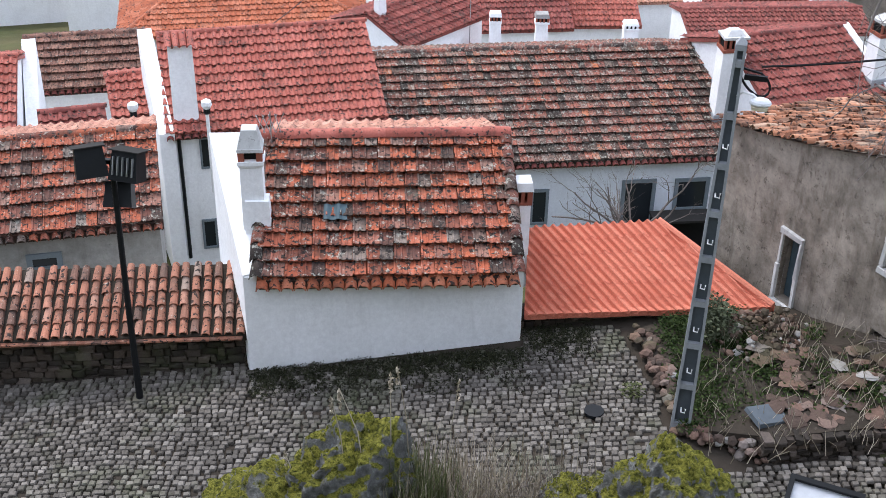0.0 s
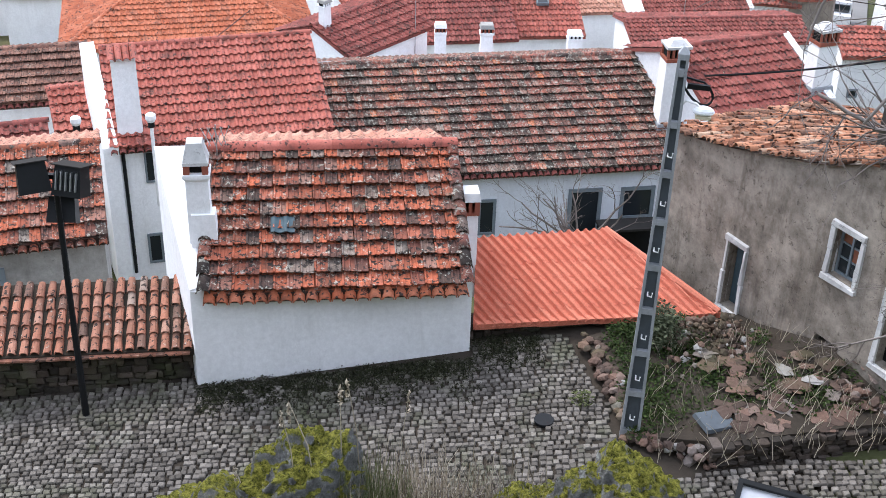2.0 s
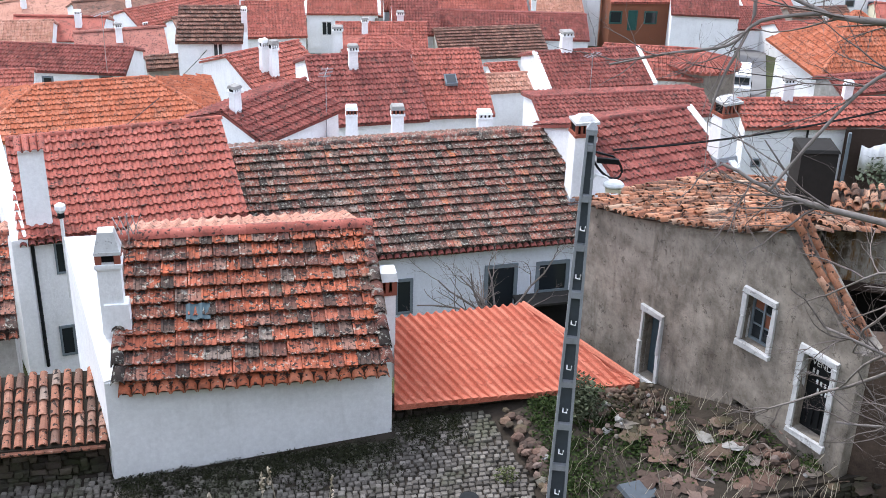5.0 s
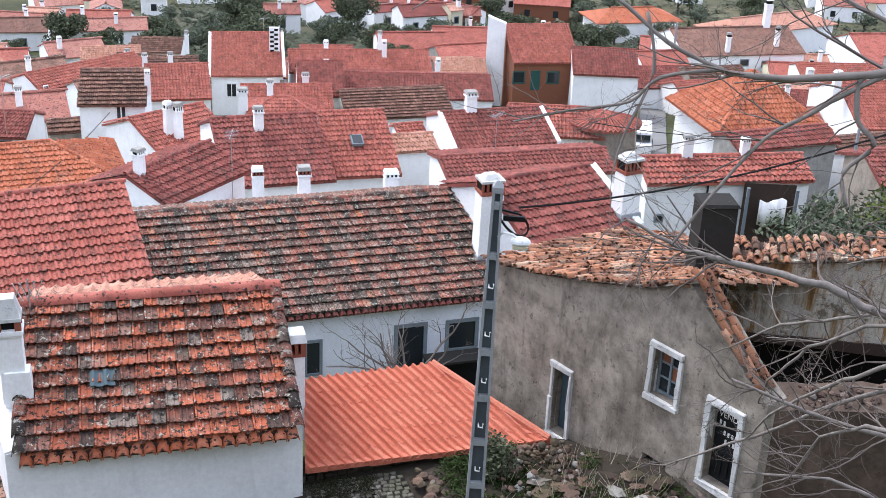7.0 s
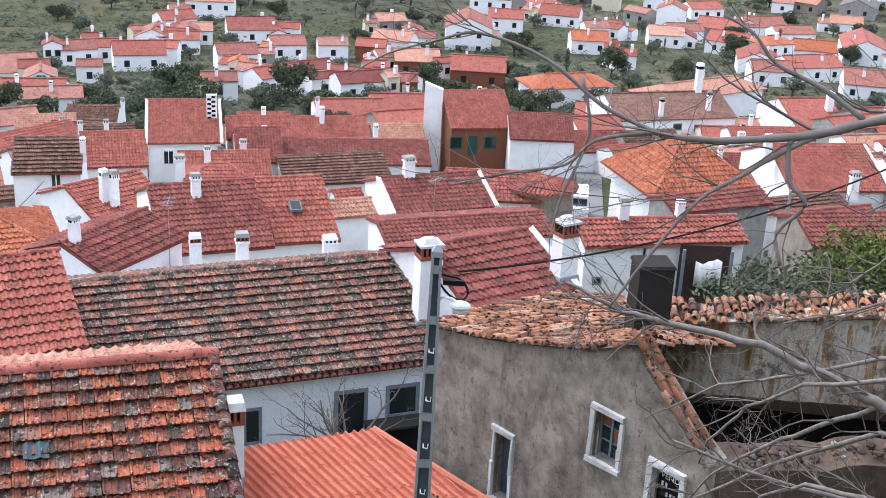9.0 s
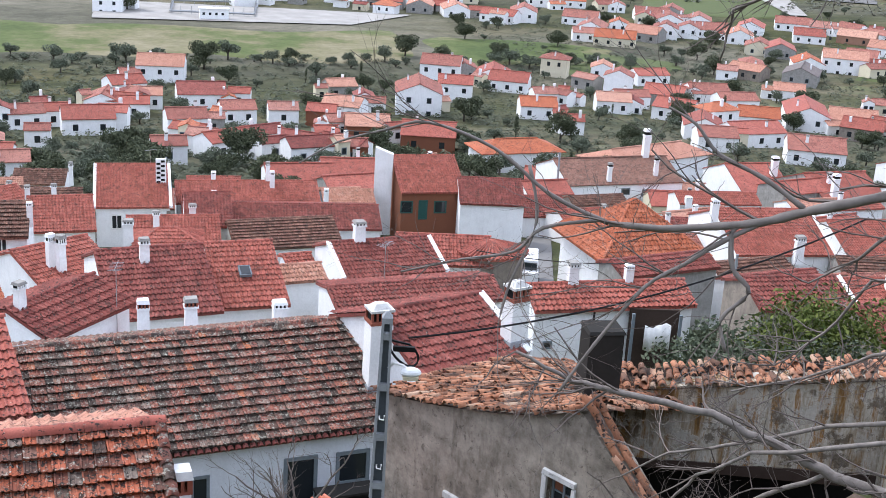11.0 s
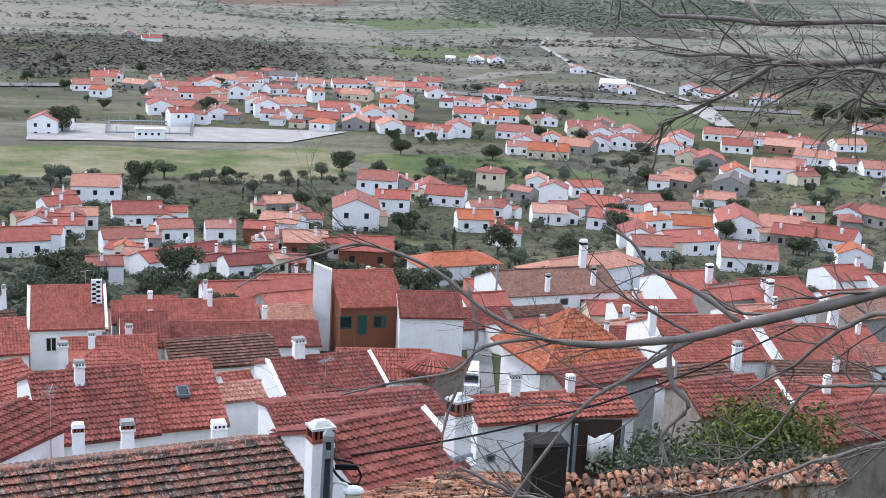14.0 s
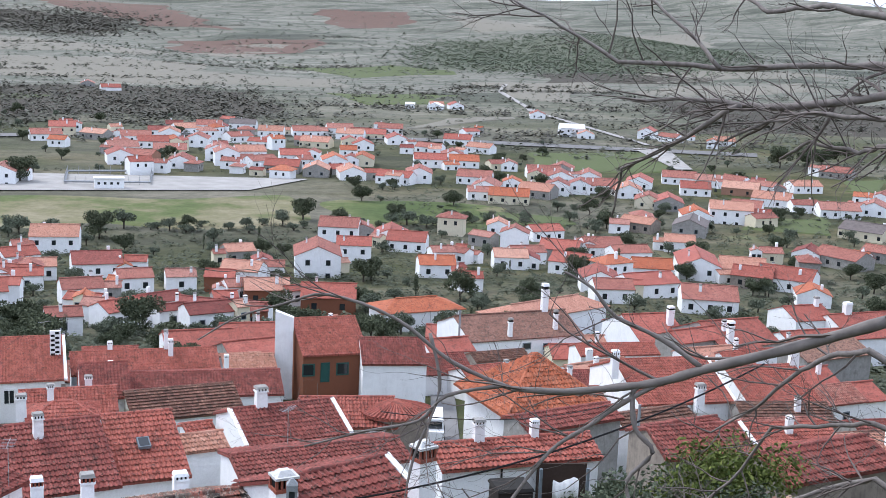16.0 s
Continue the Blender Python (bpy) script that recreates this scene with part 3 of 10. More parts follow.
def house(x, y, zr, yaw, length, run, rise, wall_h, roof, wall, back=None, hip=0, tiles=1, verge=0, chimneys=(), windows=(), label="", gable=0, loose=0, course=0.37, rear="", o=0.25):
    """A house under a ridge at (x, y, zr); its front slope falls to local -Y."""
    count[0] += 1
    back = back or run
    rm, wm = ROOFS[roof], WALLS[wall]
    label = label or f"{WALL_WORD[wall]} house with a {ROOF_WORD[roof]} tiled roof in the valley"
    far = math.hypot(x, y) > 150
    length = min(length, 13.5) if math.hypot(x, y) > 330 else length
    h = thing("house", pose(x, y, zr, 0, 0, yaw), label, "house", "houses of the village")
    L = length / 2
    zb = -rise - wall_h
    # walls: a pentagon prism under the slopes
    yf, yb = -(run - o), back - o
    ze_f, ze_b = -rise * (run - o) / run - 0.1, -rise * (back - o) / back - 0.1
    Lw = L - (0.1 if not hip else -run * 0.75)
    b = Build()
    if hip:
        b.box(-Lw, yf, zb, Lw, yb, -rise - 0.06)
    else:
        prof = [(yf, zb), (yb, zb), (yb, ze_b), (0, -0.1), (yf, ze_f)]
        b.add([(-Lw, q[0], q[1]) for q in prof] + [(Lw, q[0], q[1]) for q in prof], [(0, 1, 2, 3, 4), (9, 8, 7, 6, 5), (0, 5, 6, 1), (1, 6, 7, 2), (4, 9, 5, 0), (2, 7, 8, 3), (3, 8, 9, 4)])
    part("wall", b, wm, h)
    # roof deck
    th = 0.12
    b = Build()
    if hip:
        e = run * 0.95
        top = [(-L, 0, 0), (L, 0, 0), (-L - e, -run, -rise), (L + e, -run, -rise), (L + e, back, -rise), (-L - e, back, -rise)]
        low = [(q[0], q[1], q[2] - th) for q in top]
        b.add(top + low, [(2, 3, 1, 0), (3, 4, 1), (4, 5, 0, 1), (5, 2, 0), (8, 9, 3, 2), (9, 10, 4, 3), (10, 11, 5, 4), (11, 8, 2, 5), (11, 10, 9, 8)])
    else:
        prof = [(-run, -rise), (0, 0), (back, -rise), (back, -rise - th), (0, -th), (-run, -rise - th)]
        b.add([(-L, q[0], q[1]) for q in prof] + [(L, q[0], q[1]) for q in prof], [(0, 1, 7, 6), (1, 2, 8, 7), (2, 3, 9, 8), (3, 4, 10, 9), (4, 5, 11, 10), (5, 0, 6, 11), (5, 4, 1, 0), (4, 3, 2, 1), (6, 7, 10, 11), (7, 8, 9, 10)])
    part("roof", b, rm, h)
    if tiles:
        sl = math.hypot(run, rise)
        c = 0.37
        flat_t = roof in ("lichen", "mossy", "old")
        if hip:
            e = run * 0.95
            tiled_slope(h, (-L - e, -run - 0.04, -rise + 0.02), (1, 0, 0), (0, run, rise), 2 * (L + e), sl, rm, 0.25, c, n=4, seed=count[0], trim=lambda a, s: s / sl * e < a < 2 * (L + e) - s / sl * e)
            tiled_slope(h, (L + e, -run, -rise + 0.02), (0, 1, 0), (-e, 0, rise), 2 * run, math.hypot(e, rise), rm, 0.25, c, n=4, seed=count[0] + 500, trim=lambda a, s: s / math.hypot(e, rise) * run < a < 2 * run - s / math.hypot(e, rise) * run)
            tiled_slope(h, (-L - e, back, -rise + 0.02), (0, -1, 0), (e, 0, rise), 2 * run, math.hypot(e, rise), rm, 0.25, c, n=4, seed=count[0] + 700, trim=lambda a, s: s / math.hypot(e, rise) * run < a < 2 * run - s / math.hypot(e, rise) * run)
            for sx in (-1, 1):
                ridge_caps(h, (sx * (L + e), -run, -rise), (sx * L, 0, 0.03), rm)
            ridge_caps(h, (-L, 0, 0.03), (L, 0, 0.03), rm)
        else:
            tiled_slope(h, (-L, -run - 0.05, -rise + 0.01), (1, 0, 0), (0, run, rise), length, sl + 0.04, rm, 0.225 if flat_t else 0.235, course, amp=0.02 if flat_t else 0.055, n=8 if flat_t else 5, seed=count[0], loose=loose, lift=0.1 if flat_t else 0.06, wobble=0.009 if flat_t else 0.006)
            tiled_slope(h, (L, back + 0.05, -rise + 0.01), (-1, 0, 0), (0, -back, rise), length, math.hypot(back, rise) + 0.04, rear or rm, 0.24, c, n=4, seed=count[0] + 300)
            ridge_caps(h, (-L, 0, 0.03), (L, 0, 0.03), rm)
    elif not far or roof != "white":
        ridge_caps(h, (-L, 0, 0.0), (L, 0, 0.0), rm, 0.16, step_len=1.5)
    if tiles and not hip and not loose and math.hypot(x, y) < 45:
        eave = Build()
        ne = round(length / 0.23)
        for k in range(ne):
            m = pose(-L + (k + 0.5) * length / ne, -run - 0.16, -rise - 0.13, 12, 0, rng.uniform(-3, 3))
            vs, fs = barrel_verts(0.095, 0.34, 5, 0.0, 0.95)
            eave.add([m @ Vector(q) for q in vs], fs)
        tagged(part("eave_tiles", eave, "tile_dark" if roof != "lichen" else rm, h), kind="stuff")
        part("eave_board", Build().box(-L, -run + 0.0, -rise - 0.2, L, -run + 0.2, -rise - 0.02), "dark_wood", h)
    if verge:
        for sx in ((1,) if verge == 1 else (-1, 1)):
            b = Build()
            q = sx * L
            b.add([(q - 0.12, -run - 0.05, -rise - 0.05), (q + 0.12, -run - 0.05, -rise - 0.05), (q + 0.12, 0, -0.05), (q - 0.12, 0, -0.05), (q - 0.12, -run - 0.05, -rise + 0.12), (q + 0.12, -run - 0.05, -rise + 0.12), (q + 0.12, 0, 0.12), (q - 0.12, 0, 0.12)], [(3, 2, 1, 0), (4, 5, 6, 7), (0, 1, 5, 4), (1, 2, 6, 5), (2, 3, 7, 6), (3, 0, 4, 7)])
            part("verge", b, "limewash", h, "white rendered verge")
    for k, (u, v, ch, w) in enumerate(chimneys):
        chimney(h, u, -v, -rise * abs(v) / run, ch, w, k + count[0], near=not far)
    if far and not chimneys and roof != "white" and rng.random() < 0.75:
        chimney(h, rng.uniform(-0.7, 0.7) * L, rng.choice((-1, 1)) * 0.45 * run, -rise * 0.45, rng.uniform(1.0, 1.7), rng.uniform(0.5, 0.8), count[0])
    for u, z, w, hh, kind in windows:
        window(h, u, yf, z - rise, w, hh, kind)
    if gable:
        for zz in ([-rise - 1.5] if gable == 1 else [-rise - 1.4, -rise - 4.2]):
            for sy in (-0.42, 0.42):
                b = Build().box(-Lw - 0.04, sy * run - 0.5, zz - 0.6, -Lw + 0.02, sy * run + 0.5, zz + 0.6)
                win = part("window", b, "grey_wood", h)
                part("pane", Build().box(-Lw - 0.06, sy * run - 0.4, zz - 0.5, -Lw + 0.02, sy * run + 0.4, zz + 0.5), "pane", win)
    return h

# ---- the white house by the street ----
h1 = house(-1.10, 20.16, 2.49, 4.0, 4.25, 2.83, 1.16, 7.0, "lichen", "white", back=2.9, loose=300, course=0.305, rear="tile_faded", o=0.45, label="small whitewashed house under a lichened red tile roof")
b = Build()
plan = [(-2.0, -2.6), (-2.36, -2.77), (-3.1, 0.2), (-2.0, 0.2)]
zt = [-1.12, -1.12, 0.02, 0.02]
b.add([(x, y, -8.0) for x, y in plan] + [(x, y, z) for (x, y), z in zip(plan, zt)], [(3, 2, 1, 0), (4, 5, 6, 7), (0, 1, 5, 4), (1, 2, 6, 5), (2, 3, 7, 6), (3, 0, 4, 7)])
part("side_wall", b, "limewash", h1, "splayed whitewashed side wall")
b = Build()
plan = [(-2.355, -2.768), (2.3, -2.49), (2.3, -2.0), (-2.1, -2.0)]
b.add([(x, y, -8.0) for x, y in plan] + [(x, y, -1.16 if y < -2.3 else -0.98) for x, y in plan], [(3, 2, 1, 0), (4, 5, 6, 7), (0, 1, 5, 4), (1, 2, 6, 5), (2, 3, 7, 6), (3, 0, 4, 7)])
part("front_wall", b, "limewash", h1, "whitewashed front wall stained at its foot")
ridge_caps(h1, (-2.15, -0.02, 0.06), (2.22, -0.02, 0.06), "tile_red", 0.13)
for k in range(21):
    vs, fs = barrel_verts(0.1, 0.36, 6, 0.0, 0.95)
    if k == 0:
        eave_mesh = Build().add(vs, fs).mesh("eave_tile", "tile_orange", True)
    part("eave_tile", eave_mesh, "", h1, m=pose(-2.05 + k * 0.207, -3.0, -1.29, 14, 0, rng.uniform(-3, 3)))
part("eave_board", Build().box(-2.1, -2.86, -1.34, 2.15, -2.785, -1.18), "dark_wood", h1)
b = Build()
for side, xs in ((-1, -2.14), (1, 2.17)):
    for k in range(9):
        vs, fs = barrel_verts(0.12, 0.4, 5, 0.04, 0.85)
        m = pose(xs, -2.88 + k * 0.325, -1.16 + k * 0.133, math.degrees(math.atan2(1.16, 2.83)), 0, rng.uniform(-4, 4))
        b.add([m @ Vector(q) for q in vs], fs)
tagged(part("verge_tiles", b, "tile_mossy", h1, "dark mossy verge tiles", True), kind="stuff")
for k in range(2):
    vs, fs = tile_verts(0.2, 0.37, 0.03, 0.055)
    part("skylight_tile", Build().add(vs, fs), "blue_door", h1, "bluish glass roof tile", m=pose(-1.05 + k * 0.2, -1.85, -0.66, math.degrees(math.atan2(1.16, 2.83)), 0, 0))
tall = part("chimney", Build().box(-0.19, -0.17, -0.35, 0.19, 0.17, 1.12, 0.005), "limewash", h1, "tall white rendered chimney", m=pose(-2.2, -1.68, -0.69))
flare = Build().box(-0.16, -0.25, -0.25, 0.29, 0.1, 0.46, 0.03)
part("mortar_flare", flare, "limewash", tall, "rough mortar fillet spread over the tiles")
part("chimney_collar", Build().box(-0.22, -0.21, 1.12, 0.22, 0.21, 1.19).box(-0.2, -0.19, 1.08, 0.2, 0.19, 1.12), "limewash", tall)
part("chimney_cap", Build().box(-0.21, -0.2, 1.35, 0.21, 0.2, 1.41).box(-0.2, -0.19, 1.41, 0.2, 0.19, 1.72, 0.075), "granite_white", tall, "tapered lichened cap stone")
for sx in (-0.15, 0.15):
    for sy in (-0.15, 0.13):
        part("cap_post", Build().box(sx - 0.05, sy - 0.04, 1.19, sx + 0.05, sy + 0.04, 1.35), "brick_red", tall)
part("flue", Build().box(-0.14, -0.1, 1.12, 0.14, 0.14, 1.34), "painted_hollow", tall)
small = part("chimney", Build().box(-0.15, -0.15, -1.0, 0.15, 0.15, 0.72), "limewash", h1, "short white chimney with a brick head", m=pose(2.42, -0.85, -1.6))
part("brick_head", Build().box(-0.17, -0.17, 0.72, 0.17, 0.17, 0.78).box(-0.17, -0.17, 0.78, -0.08, 0.17, 1.0).box(0.08, -0.17, 0.78, 0.17, 0.17, 1.0).box(-0.03, -0.17, 0.78, 0.03, -0.08, 1.0).box(-0.08, 0.08, 0.78, 0.08, 0.17, 1.0), "brick_red", small)
part("chimney_cap", Build().box(-0.19, -0.19, 1.0, 0.19, 0.19, 1.16, 0.03), "white_paint", small)
# wire aerial by the chimney
aerial = thing("aerial", pose(-3.1, 19.8, 2.6, 0, 0, 8), "rusty wire grid aerial on the roof ridge", "aerial")
part("mast", Build().tube([(0.05, 0, -0.6), (0.05, 0, 0.5)], [0.012, 0.012], 5), "steel", aerial)
for k in range(4):
    part("wire", Build().tube([(-0.2 + k * 0.11, 0, 0.1), (-0.05 + k * 0.11, 0, 0.45)], [0.008, 0.008], 4), "steel", aerial)
    part("wire", Build().tube([(-0.05 + k * 0.09, 0, 0.1), (-0.2 + k * 0.11, 0, 0.45)], [0.008, 0.008], 4), "steel", aerial)


def slab_wall(name, p0, p1, z0a, z0b, z1, thick, label):
    a, c = Vector((*p0, 0)), Vector((*p1, 0))
    d = (c - a).normalized()
    nn = Vector((-d.y, d.x, 0)) * thick
    q = [a, c, c + nn, a + nn]
    zt = [z0a, z0b, z0b, z0a]
    b = Build().add([(v.x, v.y, z1) for v in q] + [(v.x, v.y, z) for v, z in zip(q, zt)], [(3, 2, 1, 0), (4, 5, 6, 7), (0, 1, 5, 4), (1, 2, 6, 5), (2, 3, 7, 6), (3, 0, 4, 7)])
    return tagged(new(name, b.mesh(name, "limewash")), label, "wall", kind="structure")


slab_wall("wall_party", (-7.5, 31.3), (-8.75, 35.0), -3.05, -1.45, -9, 0.42, "whitewashed party wall rising above the tiles")
slab_wall("wall_parapet", (-11.45, 32.0), (-12.2, 34.9), -3.4, -1.8, -8, 0.4, "whitewashed parapet wall between two roofs")


def stones_wall(parent, name, p0, p1, z0, z1, depth, size, mat, seed, lean=0.0):
    """Irregular stones in courses on a line between two plan points, with a core behind."""
    r = random.Random(seed)
    a, c = Vector((*p0, 0)), Vector((*p1, 0))
    d = c - a
    ln = d.length
    ax = d / ln
    nn = Vector((ax.y, -ax.x, 0))
    yaw = math.degrees(math.atan2(ax.y, ax.x))
    core = Build()
    core.box(0, 0.06, z0 - 0.6, ln, depth, z1 - 0.03)
    part("wall_core", core, "soil", parent, m=pose(p0[0], p0[1], 0, 0, 0, yaw))
    b = Build()
    made = 0
    z = z0
    while z < z1:
        hh = size * r.uniform(0.5, 0.9)
        x = -r.random() * size * 0.5
        while x < ln:
            w = size * r.uniform(0.7, 1.7)
            o = r.uniform(-0.03, 0.05)
            q = [(x + 0.01, o, z), (min(x + w, ln) - 0.01, o, z), (min(x + w, ln) - 0.01, depth * 0.8, z), (x + 0.01, depth * 0.8, z)]
            top = min(z + hh, z1 + 0.05) - 0.012
            ins = size * 0.12
            pts = [Vector((px, py, pz)) for px, py, pz in q] + [Vector((px, py, top + r.uniform(-0.02, 0.02))) for px, py, pz in q]
            mid = (x + w / 2, o - size * r.uniform(0.06, 0.16), (z + top) / 2)
            inner = [Vector((x + 0.01 + ins, mid[1], z + ins)), Vector((min(x + w, ln) - 0.01 - ins, mid[1], z + ins)), Vector((min(x + w, ln) - 0.01 - ins, mid[1], top - ins)), Vector((x + 0.01 + ins, mid[1], top - ins))]
            vs = [v + Vector((r.uniform(-1, 1), 0.5 * r.uniform(-1, 1), r.uniform(-1, 1))) * size * 0.13 for v in pts + inner]
            fs = [(0, 1, 9, 8), (1, 5, 10, 9), (5, 4, 11, 10), (4, 0, 8, 11), (8, 9, 10, 11), (4, 5, 6, 7), (1, 2, 6, 5), (3, 0, 4, 7)]
            m = pose(p0[0], p0[1], 0, 0, 0, yaw)
            if made < 150:
                part(name, Build().add(vs, fs), mat, parent, m=m)
            else:
                b.add([m @ v for v in vs], fs)
            made += 1
            x += w
        z += hh
    if b.v:
        tagged(part(name + "s", b, mat, parent), kind="stuff")


# ---- low shed with barrel tiles beside the street ----
shed = thing("shed", pose(0, 0, 0), "low stone shed roofed with old barrel tiles", "shed")
e0, e1 = Vector((-9.6, 16.8, 0.10)), Vector((-3.30, 17.35, 0.12))
upv = Vector((-0.16, 1.42, 0.52))
b = Build()
q = [e0, e1, e1 + upv, e0 + upv]
b.add(q + [v - Vector((0, 0, 0.12)) for v in q], [(0, 1, 2, 3), (7, 6, 5, 4), (0, 4, 5, 1), (1, 5, 6, 2), (2, 6, 7, 3), (3, 7, 4, 0)])
part("roof_deck", b, "soil", shed)
tiled_slope(shed, e0, e1 - e0, upv, (e1 - e0).length, 1.5, "tile_barrel", 0.19, 0.31, barrel=True, loose=170, seed=21, wobble=0.012, lift=0.03)
b = Build()
for k in range(46):
    m = pose(e0.x + k * 0.137, e0.y + k * 0.012, 0.055, 0, 0, 95 + rng.uniform(-8, 8))
    b.box(-0.08, -0.07, 0, 0.08, 0.07, 0.035, m=m)
tagged(part("eave_edge", b, "tile_barrel", shed), kind="stuff")
stones_wall(shed, "wall_stone", (-9.6, 16.95), (-3.35, 17.5), -1.25, 0.08, 0.4, 0.17, "fieldstone", 5)
b = Build().box(-9.7, 17.95, -7, -3.9, 18.15, 0.2)
part("back_wall", b, "cement", shed)

# ---- lean-to with coral tiles ----
lean = thing("lean_to", pose(0, 0, 0), "lean-to roof of new coral tiles between two houses", "lean-to")
c0, c1, c2, c3 = Vector((1.43, 18.05, 0.15)), Vector((5.83, 18.44, 0.15)), Vector((3.99, 20.25, 0.8)), Vector((1.56, 19.95, 0.8))
b = Build()
q = [c0, c1, c2, c3]
b.add([v - Vector((0, 0, 0.02)) for v in q] + [v - Vector((0, 0, 0.1)) for v in q], [(0, 1, 2, 3), (7, 6, 5, 4), (0, 4, 5, 1), (1, 5, 6, 2), (2, 6, 7, 3), (3, 7, 4, 0)])
part("roof_deck", b, "tile_coral", lean)
pn = (c1 - c0).cross(c3 - c0).normalized()
fall = Vector((-1.19, 1.70, 0))
fall.z = -(pn.x * fall.x + pn.y * fall.y) / pn.z
fall.normalize()
across = fall.cross(pn).normalized()


corners = [c0, c1, c2, c3]
centre = (c0 + c1 + c2 + c3) / 4


def lean_span(a):
    """Where a line down the slope, a metres across from the centre, enters and leaves the roof."""
    cut = []
    for i in range(4):
        p, q = corners[i] - centre, corners[(i + 1) % 4] - centre
        pa, qa = p.dot(across) - a, q.dot(across) - a
        if pa * qa < 0:
            k = pa / (pa - qa)
            cut.append(p.lerp(q, k).dot(fall))
    return (min(cut), max(cut)) if len(cut) >= 2 else None


amin = min((v - centre).dot(across) for v in corners)
amax = max((v - centre).dot(across) for v in corners)
ncol = 27
wcol = (amax - amin) / ncol
for i in range(ncol):
    a0 = amin + i * wcol
    prof = tile_profile(wcol, 0.075, 6)
    lines = []
    for x, z in prof:
        sp = lean_span(min(max(a0 + x, amin + 0.004), amax - 0.004))
        lines.append((a0 + x, z, sp[0] - 0.06, sp[1]))
    b = Build()
    lo, hi = min(l[2] for l in lines), max(l[3] for l in lines)
    nseg = 6
    for sgi in range(nseg):
        vs = []
        for end, lift in ((sgi / nseg, 0.009 + 0.004 * (i % 3)), ((sgi + 1) / nseg, 0.0)):
            for x, z, s0, s1 in lines:
                vs.append(centre + across * x + fall * (s0 + (s1 - s0) * end) + pn * (z + lift))
        for x, z, s0, s1 in lines:
            vs.append(centre + across * x + fall * (s0 + (s1 - s0) * sgi / nseg) + pn * (z - 0.03))
        b.add(vs, [(k, k + 1, k + 8, k + 7) for k in range(6)] + [(14 + k, 15 + k, k + 1, k) for k in range(6)])
    part("tile_column", b, "tile_coral", lean)
for k in range(12):
    a, c = c0.lerp(c1, k / 12) - fall * 0.05, c0.lerp(c1, (k + 0.985) / 12) - fall * 0.05
    q = [a, c, c + Vector((0, 0.12, 0)), a + Vector((0, 0.12, 0))]
    lo, hi = -0.07 + 0.008 * (k % 3), 0.045 + 0.006 * (k % 2)
    part("edge_tile", Build().add([v + Vector((0, 0, lo)) for v in q] + [v + Vector((0, 0, hi)) for v in q], [(3, 2, 1, 0), (4, 5, 6, 7), (0, 1, 5, 4), (1, 2, 6, 5), (2, 3, 7, 6), (3, 0, 4, 7)]), "tile_coral", lean)
part("verge_tile", Build().tube([c1 + Vector((0, 0, 0.03)), c2 + Vector((0, 0, 0.03))], [0.07, 0.07], 8), "tile_coral", lean)
stones_wall(lean, "wall_stone", (1.42, 18.2), (5.6, 18.58), -0.55, 0.06, 0.4, 0.16, "fieldstone", 8)

# ---- street of small granite setts ----
b = Build()
b.add([(-12, 12.4, street_z(-12) - 0.045), (4.2, 12.4, street_z(4.2) - 0.045), (4.2, 18.4, street_z(4.2) - 0.045), (-12, 18.4, street_z(-12) - 0.045)], [(0, 1, 2, 3)])
b.add([(4.2, 12.2, street_z(4.2) - 0.045), (11, 12.2, street_z(6) - 0.045), (11, 15.2, street_z(6) - 0.045), (4.2, 15.2, street_z(4.2) - 0.045)], [(0, 1, 2, 3)])
street = tagged(new("road", b.mesh("road", "soil")), "steep village street paved with worn grey setts", "road", kind="structure")


def street_edge(x):
    """Where the paving ends on the far side."""
    if x < -3.35:
        return 16.95 + (x + 9.6) * 0.088 - 0.05
    if x < 1.4:
        return 17.3 + (x + 3.2) * 0.07 - 0.05
    return 18.1


setts = []
for k in range(3):
    w = 0.05 + k * 0.0035
    r = random.Random(k)
    bb = Build()
    j = [r.uniform(-0.008, 0.008) for _ in range(8)]
    bb.add([(-w + j[0], -w, -0.05), (w, -w + j[1], -0.05), (w + j[2], w, -0.05), (-w, w + j[3], -0.05), (-w * 0.99 + j[0], -w, -0.012), (w, -w + j[1], -0.012), (w + j[2], w, -0.012), (-w, w + j[3], -0.012), (-w * 0.74, -w * 0.74, 0.006), (w * 0.74, -w * 0.74, 0.008), (w * 0.74, w * 0.74, 0.006), (-w * 0.74, w * 0.74, 0.009)], [(0, 1, 5, 4), (1, 2, 6, 5), (2, 3, 7, 6), (3, 0, 4, 7), (4, 5, 9, 8), (5, 6, 10, 9), (6, 7, 11, 10), (7, 4, 8, 11), (8, 9, 10, 11)])
    setts.append((bb, bb.mesh("sett", "cobble")))
rest = Build()
r = random.Random(3)
made = 0
y = 12.5
row = 0
